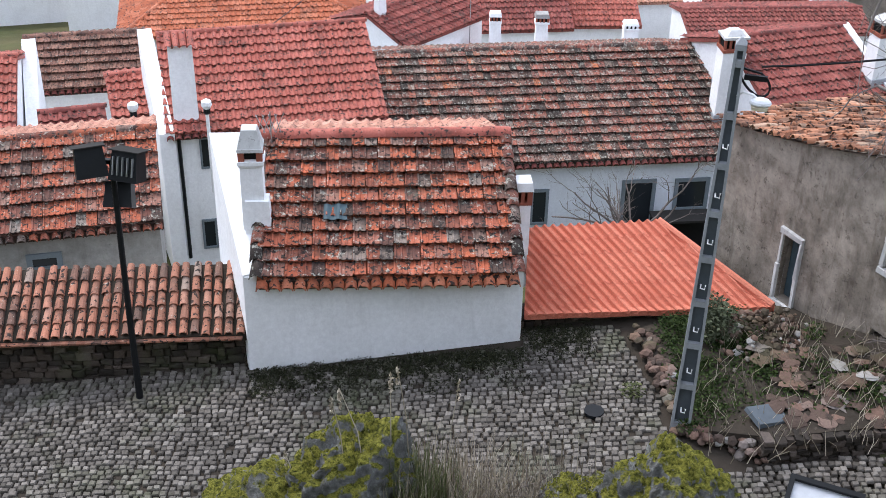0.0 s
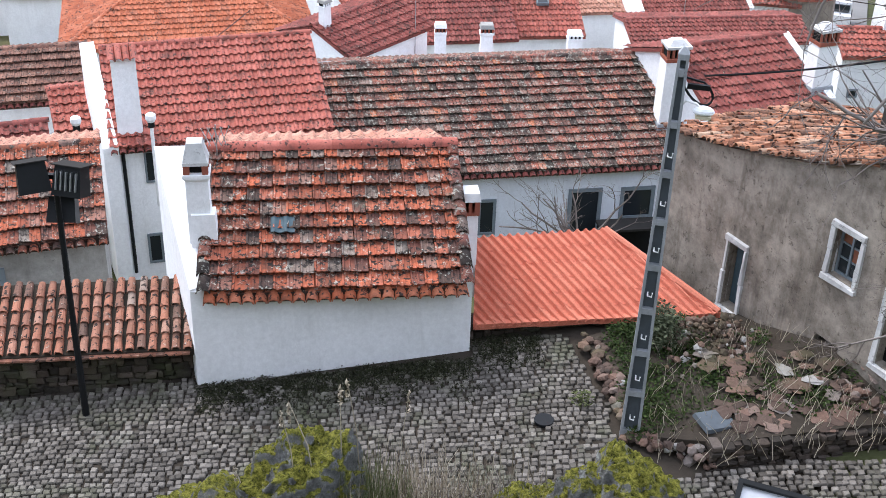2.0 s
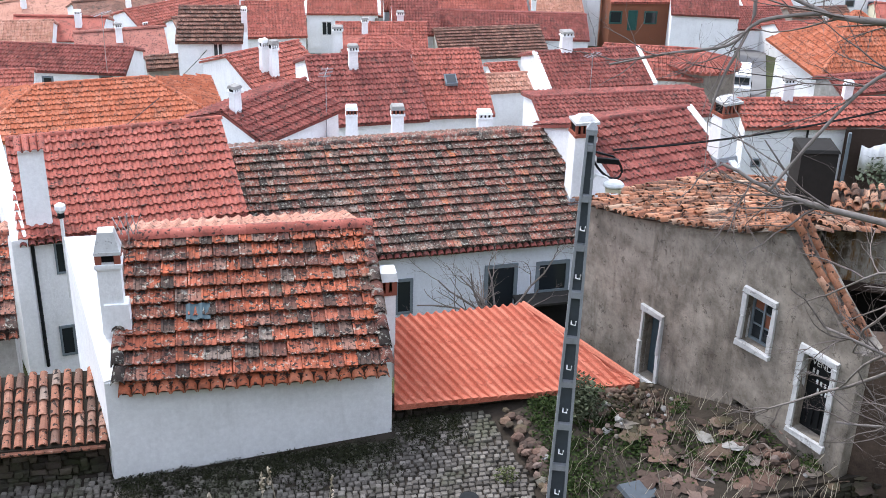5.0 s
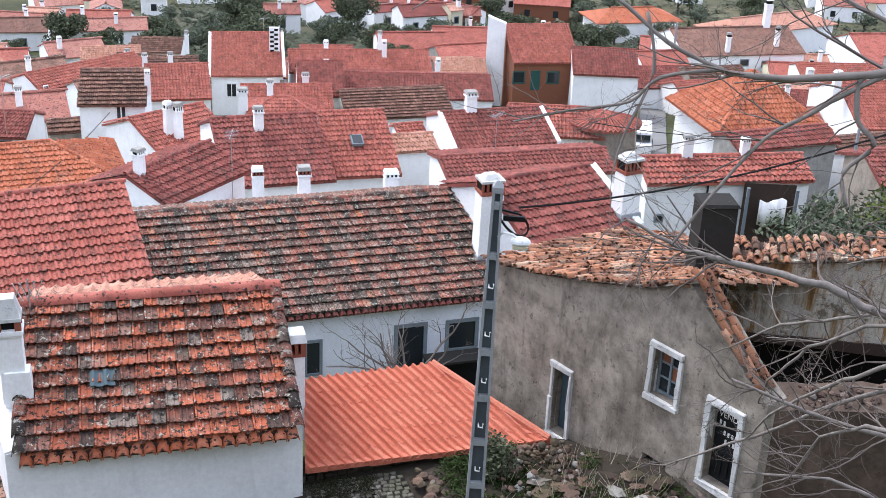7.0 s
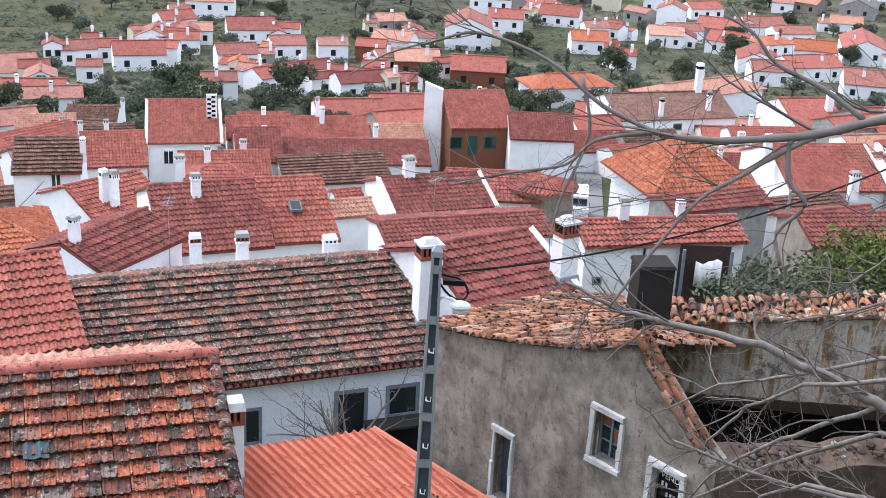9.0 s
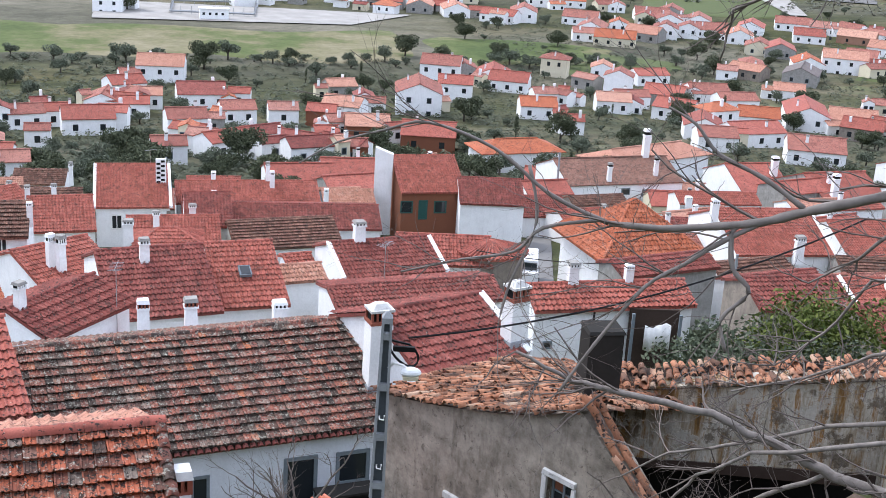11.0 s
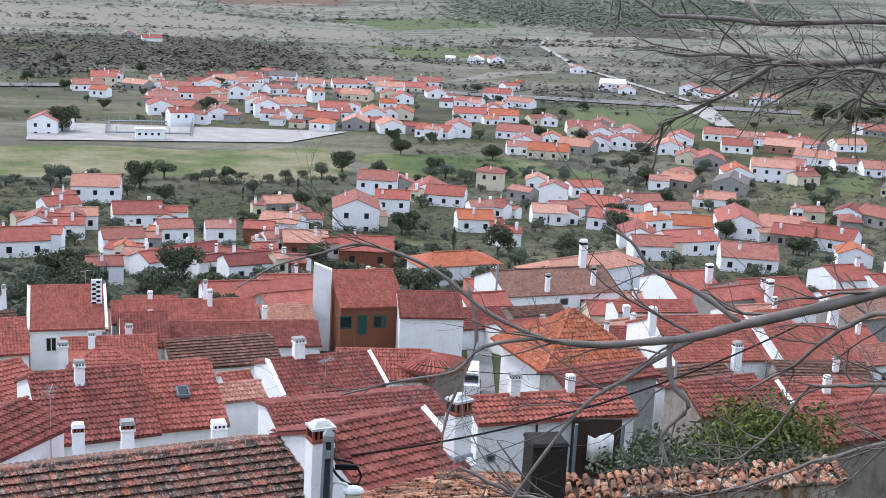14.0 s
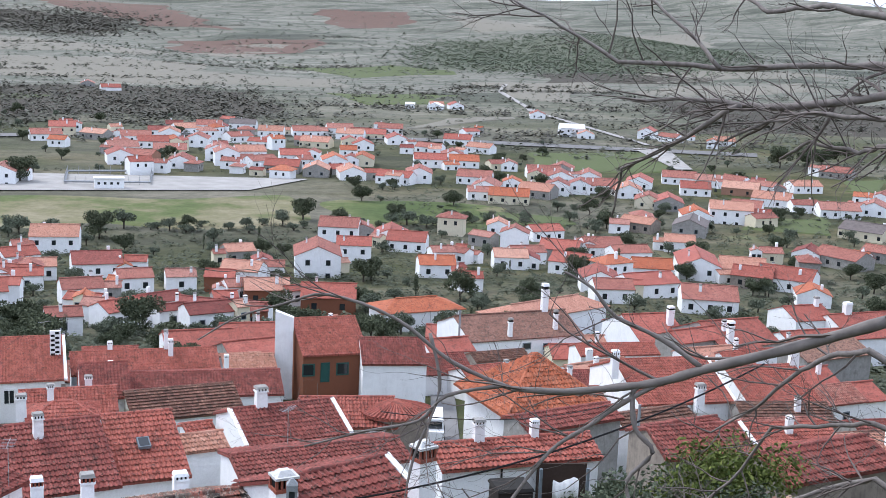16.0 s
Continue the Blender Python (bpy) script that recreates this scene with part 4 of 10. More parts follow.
while y < 18.2:
    x = -10.5 + r.random() * 0.136
    while x < 9.0:
        wob = 0.05 * math.sin(x * 0.9) + 0.03 * math.sin(x * 2.3 + 1)
        yy = y + wob + r.uniform(-0.012, 0.012)
        edge_r = 3.3 + (17.0 - yy) * 0.22 if yy > 14.45 else 99
        ok = yy < street_edge(x) and x < edge_r and not (x > 3.5 and yy > 14.3 + (x - 4.9) * 0.12)
        if ok and r.random() > 0.012:
            m = pose(x + r.uniform(-0.02, 0.02), yy + r.uniform(-0.01, 0.01), street_z(min(x, 6)) + r.uniform(-0.012, 0.01), r.uniform(-3.5, 3.5), r.uniform(-3.5, 3.5) - 4.3, r.uniform(-9, 9)) @ Matrix.Diagonal((r.uniform(0.82, 1.08), r.uniform(0.82, 1.05), 1, 1))
            k = r.randrange(3)
            if made < 300 and -1.6 < x < 1.6 and 15.2 < yy < 16.9:
                part("sett", setts[k][1], "", street, m=m)
                made += 1
            else:
                rest.add([m @ Vector(v) for v in setts[k][0].v], setts[k][0].f)
        x += 0.117 * r.uniform(0.9, 1.12)
    y += 0.115
    row += 1
tagged(part("setts", rest, "cobble", street), kind="stuff")
# iron cover in the paving
cov = Build()
cov.tube([(0, 0, 0), (0, 0, 0.05)], [0.16, 0.16], 16)
tagged(new("manhole_cover", cov.mesh("manhole_cover", "black_paint")), "small dark round cover set in the paving", "cover").matrix_basis = pose(2.45, 15.75, street_z(2.45) - 0.02)


def rock_mesh(name, mat, size, seed, squash=0.6, detail=2, rough=0.25):
    bm = bmesh.new()
    bmesh.ops.create_icosphere(bm, subdivisions=detail, radius=1)
    o = Vector((seed * 3.7, seed * 1.3, seed * 0.7))
    for v in bm.verts:
        n = v.co.normalized()
        k = 1 + rough * noise.noise(n * 1.4 + o) + rough * 0.6 * noise.noise(n * 3.3 + o)
        v.co = Vector((n.x * size * k, n.y * size * k * 0.85, n.z * size * k * squash))
    me = bpy.data.meshes.new(name)
    bm.to_mesh(me)
    bm.free()
    me.materials.append(M[mat])
    return me


# ---- garden, rubble and terrace beside the ruin ----
b = Build()
gp = [(3.72, 15.25, 0.0), (4.95, 14.55, 0.42), (9.5, 15.2, 0.55), (9.0, 17.0, 0.95), (6.7, 18.4, 0.1), (5.2, 19.0, -0.1), (3.38, 17.9, 0.0)]
b.add(gp + [(4.9, 16.6, 0.3)] + [(x, y, -0.9) for x, y, z in gp], [(i, (i + 1) % 7, 7) for i in range(7)] + [(i, i + 8, (i + 1) % 7 + 8, (i + 1) % 7) for i in range(7)])
tagged(new("terrace_ground", b.mesh("terrace_ground", "soil")), "damp earth of a neglected garden", "ground", kind="structure")
ret = thing("retaining_wall", pose(0, 0, 0), "low retaining wall of dark reddish rubble stone", "wall", kind="structure")
stones_wall(ret, "wall_stone", (4.85, 14.42), (9.6, 15.1), -0.05, 0.4, 0.3, 0.14, "fieldstone", 12)
kerb_mesh = [rock_mesh("stone", "redstone", 0.13, 30 + k, 0.6, 1) for k in range(4)]
edging = thing("stone_edging", pose(0, 0, 0), "line of loose reddish edging stones", "edging")
for k in range(90):
    u = rng.random() * 1.5
    part("stone", kerb_mesh[k % 4], "", edging, m=pose(3.4 + 0.3 * (1 - u) + rng.uniform(-0.02, 0.34), 15.4 + 1.7 * u, 0.02 + rng.uniform(0, 0.07), rng.uniform(-30, 30), rng.uniform(-30, 30), rng.uniform(0, 360)) @ Matrix.Scale(rng.uniform(0.5, 1.1), 4))
for k in range(46):
    u = rng.random()
    part("stone", kerb_mesh[k % 4], "", edging, m=pose(3.75 + 1.2 * u + rng.uniform(-0.15, 0.1), 15.2 - 0.72 * u + rng.uniform(-0.15, 0.1), 0.02 + 0.36 * u * rng.random(), rng.uniform(-30, 30), rng.uniform(-30, 30), rng.uniform(0, 360)) @ Matrix.Scale(rng.uniform(0.5, 1.0), 4))
pile = thing("rubble_pile", pose(0, 0, 0), "heap of broken pale and reddish stones", "rubble")
for k in range(240):
    u, v = rng.random(), rng.gauss(0, 0.35)
    px, py = 4.95 + 0.95 * u + v * 0.7, 17.55 - 1.0 * u + v * 0.7
    hgt = 0.28 + 0.5 * math.exp(-((px - 5.3) ** 2 + (py - 17.3) ** 2) * 2.2) * rng.random()
    part("stone", kerb_mesh[k % 4], "", pile, m=pose(px, py, hgt, rng.uniform(-40, 40), rng.uniform(-40, 40), rng.uniform(0, 360)) @ Matrix.Scale(rng.uniform(0.2, 0.8), 4))
for k in range(110):
    u = rng.random() ** 0.8
    px, py = 5.95 + 1.75 * u - abs(rng.gauss(0.1, 0.22)), 18.55 - 3.2 * u - abs(rng.gauss(0, 0.18))
    part("stone", kerb_mesh[k % 4], "", pile, m=pose(px, py, 0.12 + 0.5 * u + rng.uniform(-0.03, 0.06), rng.uniform(-40, 40), rng.uniform(-40, 40), rng.uniform(0, 360)) @ Matrix.Scale(rng.uniform(0.25, 0.9), 4))
flags = thing("flagstones", pose(0, 0, 0), "uneven terrace of reddish and grey flagstones", "paving", kind="structure")
flag_mesh = [rock_mesh("flagstone", "redstone", 0.24, 50 + k, 0.1, 2, 0.6) for k in range(4)]
for k in range(170):
    px, py = rng.uniform(5.1, 9.2), rng.uniform(14.85, 17.0)
    if px > 5.0 + (17.4 - py) * 1.9 + 0.6:
        continue
    part("flagstone", flag_mesh[k % 4], "", flags, m=pose(px, py, 0.455 + 0.22 * max(0, min(1, (px - 5.9) / 1.6)) * max(0, min(1, (py - 14.9) / 1.2)) + rng.uniform(-0.02, 0.01), rng.uniform(-5, 5), rng.uniform(-5, 5), rng.uniform(0, 360)) @ Matrix.Scale(rng.uniform(0.25, 0.85), 4))
b = Build().box(-0.28, -0.22, 0, 0.28, 0.22, 0.07, 0.015)
tagged(new("stone_slab", b.mesh("stone_slab", "slate_and_recess")), "flat blue-grey slate slab lying by the terrace", "slab").matrix_basis = pose(4.98, 15.05, 0.4, 4, 6, 20)


def leaves(build, cx, cy, cz, rx, ry, rz, n, size, r, flat=0.5):
    for _ in range(n):
        while True:
            p = Vector((r.uniform(-1, 1), r.uniform(-1, 1), r.uniform(-1, 1)))
            if 0.25 < p.length < 1:
                break
        c = Vector((cx + p.x * rx, cy + p.y * ry, cz + p.z * rz))
        a = Vector((r.uniform(-1, 1), r.uniform(-1, 1), r.uniform(-flat, flat))).normalized()
        d = a.cross(Vector((r.uniform(-1, 1), r.uniform(-1, 1), r.uniform(-1, 1)))).normalized()
        s = size * r.uniform(0.6, 1.3)
        build.add([c - a * s, c + d * s * 0.45, c + a * s, c - d * s * 0.45], [(0, 1, 2, 3)])


def bed_z(px, py):
    return 0.02 + 0.2 * max(0.0, min(px, 5.4) - 3.7) + 0.06 * max(0.0, px - 5.4)


b = Build()
for k in range(330):
    px, py = rng.uniform(3.75, 5.2), rng.uniform(15.1, 18.1)
    if rng.random() < 0.3:
        px, py = rng.uniform(5.0, 8.0), rng.uniform(15.2, 17.4)
    leaves(b, px, py, bed_z(px, py) + 0.06, 0.17, 0.17, rng.uniform(0.04, 0.14), 34, 0.034, rng)
tagged(new("weeds", b.mesh("weeds", "weed")), "low green weeds on the garden earth", "weeds", kind="stuff")
b = Build()
for k in range(26):
    px, py = rng.uniform(4.3, 4.75), rng.uniform(17.0, 17.7)
    leaves(b, px, py, 0.35 + rng.uniform(0, 0.5), 0.22, 0.22, 0.25, 60, 0.04, rng)
    b.tube([(px, py, 0), (px + rng.uniform(-0.2, 0.2), py, 0.8)], [0.012, 0.005], 4)
tagged(new("shrub", b.mesh("shrub", "leaf_oak")), "straggly dark shrub growing out of the rubble", "shrub")
b = Build()
leaves(b, 0, 0, 0.1, 0.22, 0.18, 0.14, 220, 0.03, rng)
tagged(new("grass_tuft", b.mesh("grass_tuft", "green_blade")), "small tuft of grass growing in the paving", "grass").matrix_basis = pose(3.1, 16.15, street_z(3.1))

# ---- concrete power pole ----
pole = thing("power_pole", pose(3.745, 15.31, -0.15, -0.8, 0.6, -13), "tall grey concrete power pole with recessed faces", "pole")
H = 6.4


def half(z):
    return 0.155 - 0.083 * z / H


for s in (-1, 1):
    rails = Build()
    def q(z, inner):
        w = half(z)
        return s * (w - inner)
    for z0, z1 in ((0, H),):
        a, c = half(z0), half(z1)
        t = 0.045
        rails.add([(s * a, -0.1, z0), (s * (a - t), -0.1, z0), (s * (a - t), 0.1, z0), (s * a, 0.1, z0), (s * c, -0.07, z1), (s * (c - t * 0.8), -0.07, z1), (s * (c - t * 0.8), 0.07, z1), (s * c, 0.07, z1)], [(0, 1, 5, 4), (1, 2, 6, 5), (2, 3, 7, 6), (3, 0, 4, 7), (4, 5, 6, 7)] if s < 0 else [(4, 5, 1, 0), (5, 6, 2, 1), (6, 7, 3, 2), (7, 4, 0, 3), (7, 6, 5, 4)])
    part("rail", rails, "concrete", pole)

web = Build()
web.add([(-half(0) + 0.03, -0.01, 0), (half(0) - 0.03, -0.01, 0), (half(H) - 0.03, -0.01, H), (-half(H) + 0.03, -0.01, H), (-half(0) + 0.03, 0.03, 0), (half(0) - 0.03, 0.03, 0), (half(H) - 0.03, 0.03, H), (-half(H) + 0.03, 0.03, H)], [(0, 1, 2, 3), (7, 6, 5, 4)])
# concrete like the rails, with the recess shade put into a darker colour
part("web", web, "slate_and_recess", pole)
for k in range(9):
    z = 0.15 + k * 0.75
    w = half(z) - 0.04
    part("crossbar", Build().box(-w, -0.085, z, w, 0.085, z + 0.1), "concrete", pole)
part("pole_cap", Build().box(-0.075, -0.075, H - 0.02, 0.075, 0.075, H + 0.06).box(-0.075, -0.075, H + 0.06, 0.075, 0.075, H + 0.14, 0.06), "concrete", pole)
for k in range(7):
    z = 0.5 + k * 0.75
    part("climbing_hook", Build().tube([(-0.03, -0.02, z), (-0.03, -0.13, z), (0.03, -0.13, z - 0.01), (0.035, -0.13, z + 0.06)], [0.012] * 4, 5), "white_paint", pole)
lampb = part("lamp_arm", Build().tube([(0.05, 0, 5.72), (0.12, -0.02, 5.8), (0.25, -0.04, 5.78), (0.33, -0.05, 5.72)], [0.02] * 4, 6), "white_paint", pole)
bm = bmesh.new()
bmesh.ops.create_uvsphere(bm, u_segments=16, v_segments=8, radius=1)
for v in bm.verts:
    v.co = Vector((0.36 + v.co.x * 0.15, -0.05 + v.co.y * 0.1, 5.68 + v.co.z * (0.08 if v.co.z > 0 else 0.05)))
me = bpy.data.meshes.new("lamp_head")
bm.to_mesh(me)
bm.free()
me.materials.append(M["lamp_glass"])
lh = part("lamp_head", me, "", pole, "white street lamp head")
part("lamp_bowl", Build().box(0.26, -0.12, 5.59, 0.46, 0.02, 5.64, -0.01), "cream_wall", lh)
box = part("cable_clamp", Build().box(0.1, -0.05, 5.98, 0.4, 0.0, 6.05), "cable", pole)


def cable(name, pts, r, label, mat="cable", sag=0.0, n=24):
    a, c = Vector(pts[0]), Vector(pts[-1])
    if len(pts) == 2:
        pts = [a.lerp(c, k / n) - Vector((0, 0, sag * 4 * (k / n) * (1 - k / n))) for k in range(n + 1)]
    return tagged(new(name, Build().tube(pts, [r] * len(pts), 5).mesh(name, mat)), label, "cable")


cable("power_cable", [(4.15, 15.4, 5.98), (12.5, 17.4, 6.9)], 0.016, "black twisted power cable running from the pole", sag=0.35)
loop = [(3.84 + 0.45 * math.sin(k / 14 * math.pi) ** 0.5 * (k / 14) * 1.6, 15.38, 5.98 - 0.42 * math.sin(k / 14 * math.pi)) for k in range(15)]
cable("cable_loop", loop, 0.018, "slack black cable loop at the pole head")

# ---- black floodlight mast ----
mast = thing("floodlight_mast", pose(-5.02, 16.58, -0.68), "black steel mast carrying large floodlights", "floodlight")
part("mast", Build().tube([(0, 0, 0), (0.02, 0, 2.2), (0.06, 0.0, 4.15)], [0.06, 0.05, 0.045], 12), "black_paint", mast)
part("base_plate", Build().box(-0.12, -0.12, -0.06, 0.12, 0.12, 0.02, 0.02), "cobble", mast)
part("crossarm", Build().box(-0.35, -0.04, 4.42, 0.5, 0.04, 4.49).box(0.03, -0.03, 4.1, 0.1, 0.03, 4.45), "black_paint", mast)


def flood(parent, x, y, z, w, hh, d, rx, rz, fins=True):
    m = pose(x, y, z, rx, 0, rz)
    bd = part("lamp_housing", Build().box(-w / 2, -d / 2, -hh / 2, w / 2, d / 2, hh / 2, 0.03), "black_paint", parent, m=m)
    part("visor", Build().box(-w / 2 - 0.015, -d / 2 - 0.02, hh / 2 - 0.01, w / 2 + 0.015, d / 2 + 0.05, hh / 2 + 0.005), "soot", bd)
    if fins:
        for k in range(5):
            part("fin", Build().box(-w / 2 + 0.07 + k * w * 0.17, -d / 2 - 0.03, -hh * 0.3, -w / 2 + 0.085 + k * w * 0.17, -d / 2 + 0.04, hh * 0.3), "steel", bd)
    return bd


flood(mast, -0.2, -0.2, 4.55, 0.46, 0.46, 0.32, -18, 22, False)
flood(mast, 0.36, -0.2, 4.5, 0.46, 0.46, 0.32, -18, -16)
flood(mast, 0.05, 0.25, 3.75, 0.44, 0.4, 0.3, 30, 180, False)

# ---- half-ruined house ----
RU = pose(5.953, 19.127, -0.375, 0, 0, -62) @ Matrix.Scale(1.03, 4)
ruin = thing("ruined_house", RU, "half-ruined house of grey-brown render with pale granite surrounds", "house")


def top_z(u):
    return float(np.interp(u, [-1.6, -0.47, 0.87, 2.08, 2.92, 3.61, 4.3, 4.5], [3.0, 3.23, 3.6, 3.99, 4.42, 3.71, 3.12, 3.04]))


def panel(u0, u1, y0, y1, zb, topf, openings):
    """A wall with real openings, split into columns and rows round them."""
    b = Build()
    us = sorted({u0, u1, *[o[0] for o in openings], *[o[1] for o in openings], *[u0 + (u1 - u0) * k / 6 for k in range(7)]})
    for a, c in zip(us, us[1:]):
        if c - a < 1e-4:
            continue
        z = zb
        for o in sorted([o for o in openings if o[0] <= a + 1e-5 and o[1] >= c - 1e-5], key=lambda o: o[2]):
            b.box(a, y0, z, c, y1, o[2])
            z = o[3]
        ta, tc = topf(a), topf(c)
        b.add([(a, y0, z), (c, y0, z), (c, y1, z), (a, y1, z), (a, y0, ta), (c, y0, tc), (c, y1, tc), (a, y1, ta)], [(3, 2, 1, 0), (4, 5, 6, 7), (0, 1, 5, 4), (1, 2, 6, 5), (2, 3, 7, 6), (3, 0, 4, 7)])
    bm = bmesh.new()
    vs = [bm.verts.new(v) for v in b.v]
    for q in b.f:
        bm.faces.new([vs[i] for i in q])
    bmesh.ops.remove_doubles(bm, verts=bm.verts, dist=0.0005)
    b.v = [tuple(v.co) for v in bm.verts]
    bm.verts.index_update()
    faces = [tuple(v.index for v in q.verts) for q in bm.faces]
    seen = {}
    for q in faces:
        seen[frozenset(q)] = seen.get(frozenset(q), 0) + 1
    b.f = [q for q in faces if seen[frozenset(q)] == 1]
    bm.free()
    return b


OPEN = [(0.12, 0.5, 0.36, 1.66), (2.3, 2.8, 2.2, 3.03), (3.53, 4.07, 1.25, 2.62), (2.28, 2.8, 0.72, 1.06)]
part("facade", panel(-1.6, 4.5, 0, 0.45, -0.7, top_z, OPEN), "ruin_render", ruin)
gr = random.Random(19)


def granite_block(x0, y0, z0, x1, y1, z1):
    """A rough-hewn block, its front edges worn."""
    j = lambda: gr.uniform(-0.016, 0.016)
    q = [(x0 + j(), y1, z0), (x1 + j(), y1, z0), (x1 + j(), y1, z1), (x0 + j(), y1, z1)]
    f = [(x0 + 0.012 + j(), y0 + j(), z0 + 0.01 + j()), (x1 - 0.012 + j(), y0 + j(), z0 + 0.01 + j()), (x1 - 0.012 + j(), y0 + j(), z1 - 0.01 + j()), (x0 + 0.012 + j(), y0 + j(), z1 - 0.01 + j())]
    return Build().add(f + q, [(0, 1, 2, 3), (1, 0, 4, 5), (2, 1, 5, 6), (3, 2, 6, 7), (0, 3, 7, 4)])


for (a, c, z0, z1), w in zip(OPEN[:3], (0.1, 0.11, 0.11)):
    m = (z0 + z1) / 2 + gr.uniform(-0.1, 0.1)
    surround = part("surround", granite_block(a - w, -0.05, z0, a, 0.1, m), "granite_white", ruin, "rough limewashed granite surround")
    part("jamb", granite_block(a - w * 0.92, -0.045, m, a, 0.1, z1), "granite_white", surround)
    part("jamb", granite_block(c, -0.045, z0, c + w, 0.1, m - 0.08), "granite_white", surround)
    part("jamb", granite_block(c, -0.05, m - 0.08, c + w * 0.9, 0.1, z1), "granite_white", surround)
    part("lintel", granite_block(a - w * 0.9, -0.055, z1, c + w * 0.85, 0.1, z1 + w * 1.1), "granite_white", surround)
    part("sill", granite_block(a - w * 0.95, -0.07, z0 - w, c + w, 0.12, z0), "granite_white", surround)
part("door_leaf", Build().box(0.12, 0.2, 0.36, 0.5, 0.25, 1.66).box(0.15, 0.17, 0.42, 0.29, 0.2, 1.6).box(0.33, 0.17, 0.42, 0.47, 0.2, 1.6), "blue_door", ruin, "weathered blue-grey wooden door")
wf = part("window_frame", Build().box(2.3, 0.12, 2.2, 2.34, 0.18, 3.03).box(2.76, 0.12, 2.2, 2.8, 0.18, 3.03).box(2.53, 0.12, 2.2, 2.57, 0.18, 3.03).box(2.34, 0.12, 2.99, 2.76, 0.18, 3.03).box(2.34, 0.12, 2.2, 2.76, 0.18, 2.24).box(2.34, 0.13, 2.48, 2.76, 0.17, 2.505).box(2.34, 0.13, 2.74, 2.76, 0.17, 2.765), "grey_wood", ruin, "peeling grey wooden window frame")
for i, (px, pz) in enumerate([(2.345, 2.245), (2.575, 2.245), (2.345, 2.51), (2.575, 2.51), (2.345, 2.77), (2.575, 2.77)]):
    part("pane", Build().box(px, 0.145, pz, px + 0.18, 0.155, pz + 0.22), "ochre_wall" if i in (3, 4) else "pane", wf)
gate = part("iron_door", Build().box(3.53, 0.16, 1.25, 4.07, 0.2, 2.62), "black_paint", ruin, "black door with white hand-painted lettering")
for k in range(4):
    part("bar", Build().box(3.6 + k * 0.13, 0.13, 1.35, 3.62 + k * 0.13, 0.155, 1.75), "black_paint", gate)
txt = bpy.data.curves.new("lettering", "FONT")
txt.body = "VENDE"
txt.size = 0.14
txt.extrude = 0.002
txt.materials.append(M["white_paint"])
to = new("lettering", txt)
to.parent = gate
to.matrix_basis = pose(3.57, 0.15, 2.38, 90, 0, 0)
for z, x0, x1 in ((2.24, 3.6, 3.72), (2.08, 3.7, 4.0), (1.94, 3.74, 3.92)):
    x = x0
    while x < x1:
        part("mark", Build().box(x, 0.15, z, x + 0.035, 0.157, z + 0.075), "white_paint", gate)
        x += 0.075
# near-black sheet: the shade inside the hatch, put into its colour
part("hatch_void", Build().box(2.26, 0.4, 0.7, 2.82, 0.44, 1.08), "painted_hollow", ruin)
part("side_wall", Build().box(-1.6, 0.45, -3, -1.15, 3.0, 2.68).box(-1.6, 3.0, -3, -1.15, 5.0, 1.9), "ruin_render", ruin)
INV = RU.inverted()


def plan_wall(name, p0, p1, za, zb, low, thick, mat, label="", ragged=0.0):
    """A wall of the ruin between two plan points, its top running from za to zb."""
    a, c = Vector((*p0, 0)), Vector((*p1, 0))
    d = (c - a).normalized()
    nn = Vector((-d.y, d.x, 0)) * thick
    b = Build()
    k = 14
    vs = []
    for i in range(k + 1):
        u = i / k
        p = a.lerp(c, u)
        z = za + (zb - za) * u + ragged * noise.noise(Vector((u * 9, za, 3)))
        for q, zz in ((p, low), (p, z), (p + nn, z + ragged * 0.3 * noise.noise(Vector((u * 11, 2, 5)))), (p + nn, low)):
            vs.append(INV @ Vector((q.x, q.y, zz)))
    fs = []
    for i in range(k):
        for j in range(4):
            fs.append((i * 4 + j, (i + 1) * 4 + j, (i + 1) * 4 + (j + 1) % 4, i * 4 + (j + 1) % 4))
    fs += [(0, 1, 2, 3), (k * 4 + 3, k * 4 + 2, k * 4 + 1, k * 4)]
    b.add(vs, fs)
    return part(name, b, mat, ruin, label)


plan_wall("partition", (7.78, 16.72), (8.87, 18.48), 3.7, 3.3, -0.6, 0.35, "ruin_render", "inner cross wall with flaking plaster")
plan_wall("inner_wall", (8.7, 18.55), (13.2, 16.9), 3.5, 4.2, 2.15, 0.4, "ruin_inside", "inner wall with rusty water stains", 0.08)
# near-black sheet standing in for the shade of the room behind
plan_wall("dark_room", (8.9, 19.3), (13.4, 17.7), 2.6, 2.6, -0.8, 0.2, "painted_hollow")
plan_wall("ceiling_beam", (8.75, 18.5), (13.2, 16.85), 2.2, 2.3, 2.05, 0.3, "dark_wood", "charred beam above the painted shade of a room", 0.05)
plan_wall("broken_wall", (8.15, 15.2), (11.6, 14.0), 2.48, 3.15, -0.7, 0.9, "earth_wall", "collapsed wall of earth and rubble", 0.22)
plan_wall("end_wall", (13.2, 16.9), (11.9, 14.0), 3.9, 3.5, -0.8, 0.4, "ruin_inside")
rub = [rock_mesh("stone", "redstone", 0.12, 70 + k, 0.65, 1) for k in range(3)]
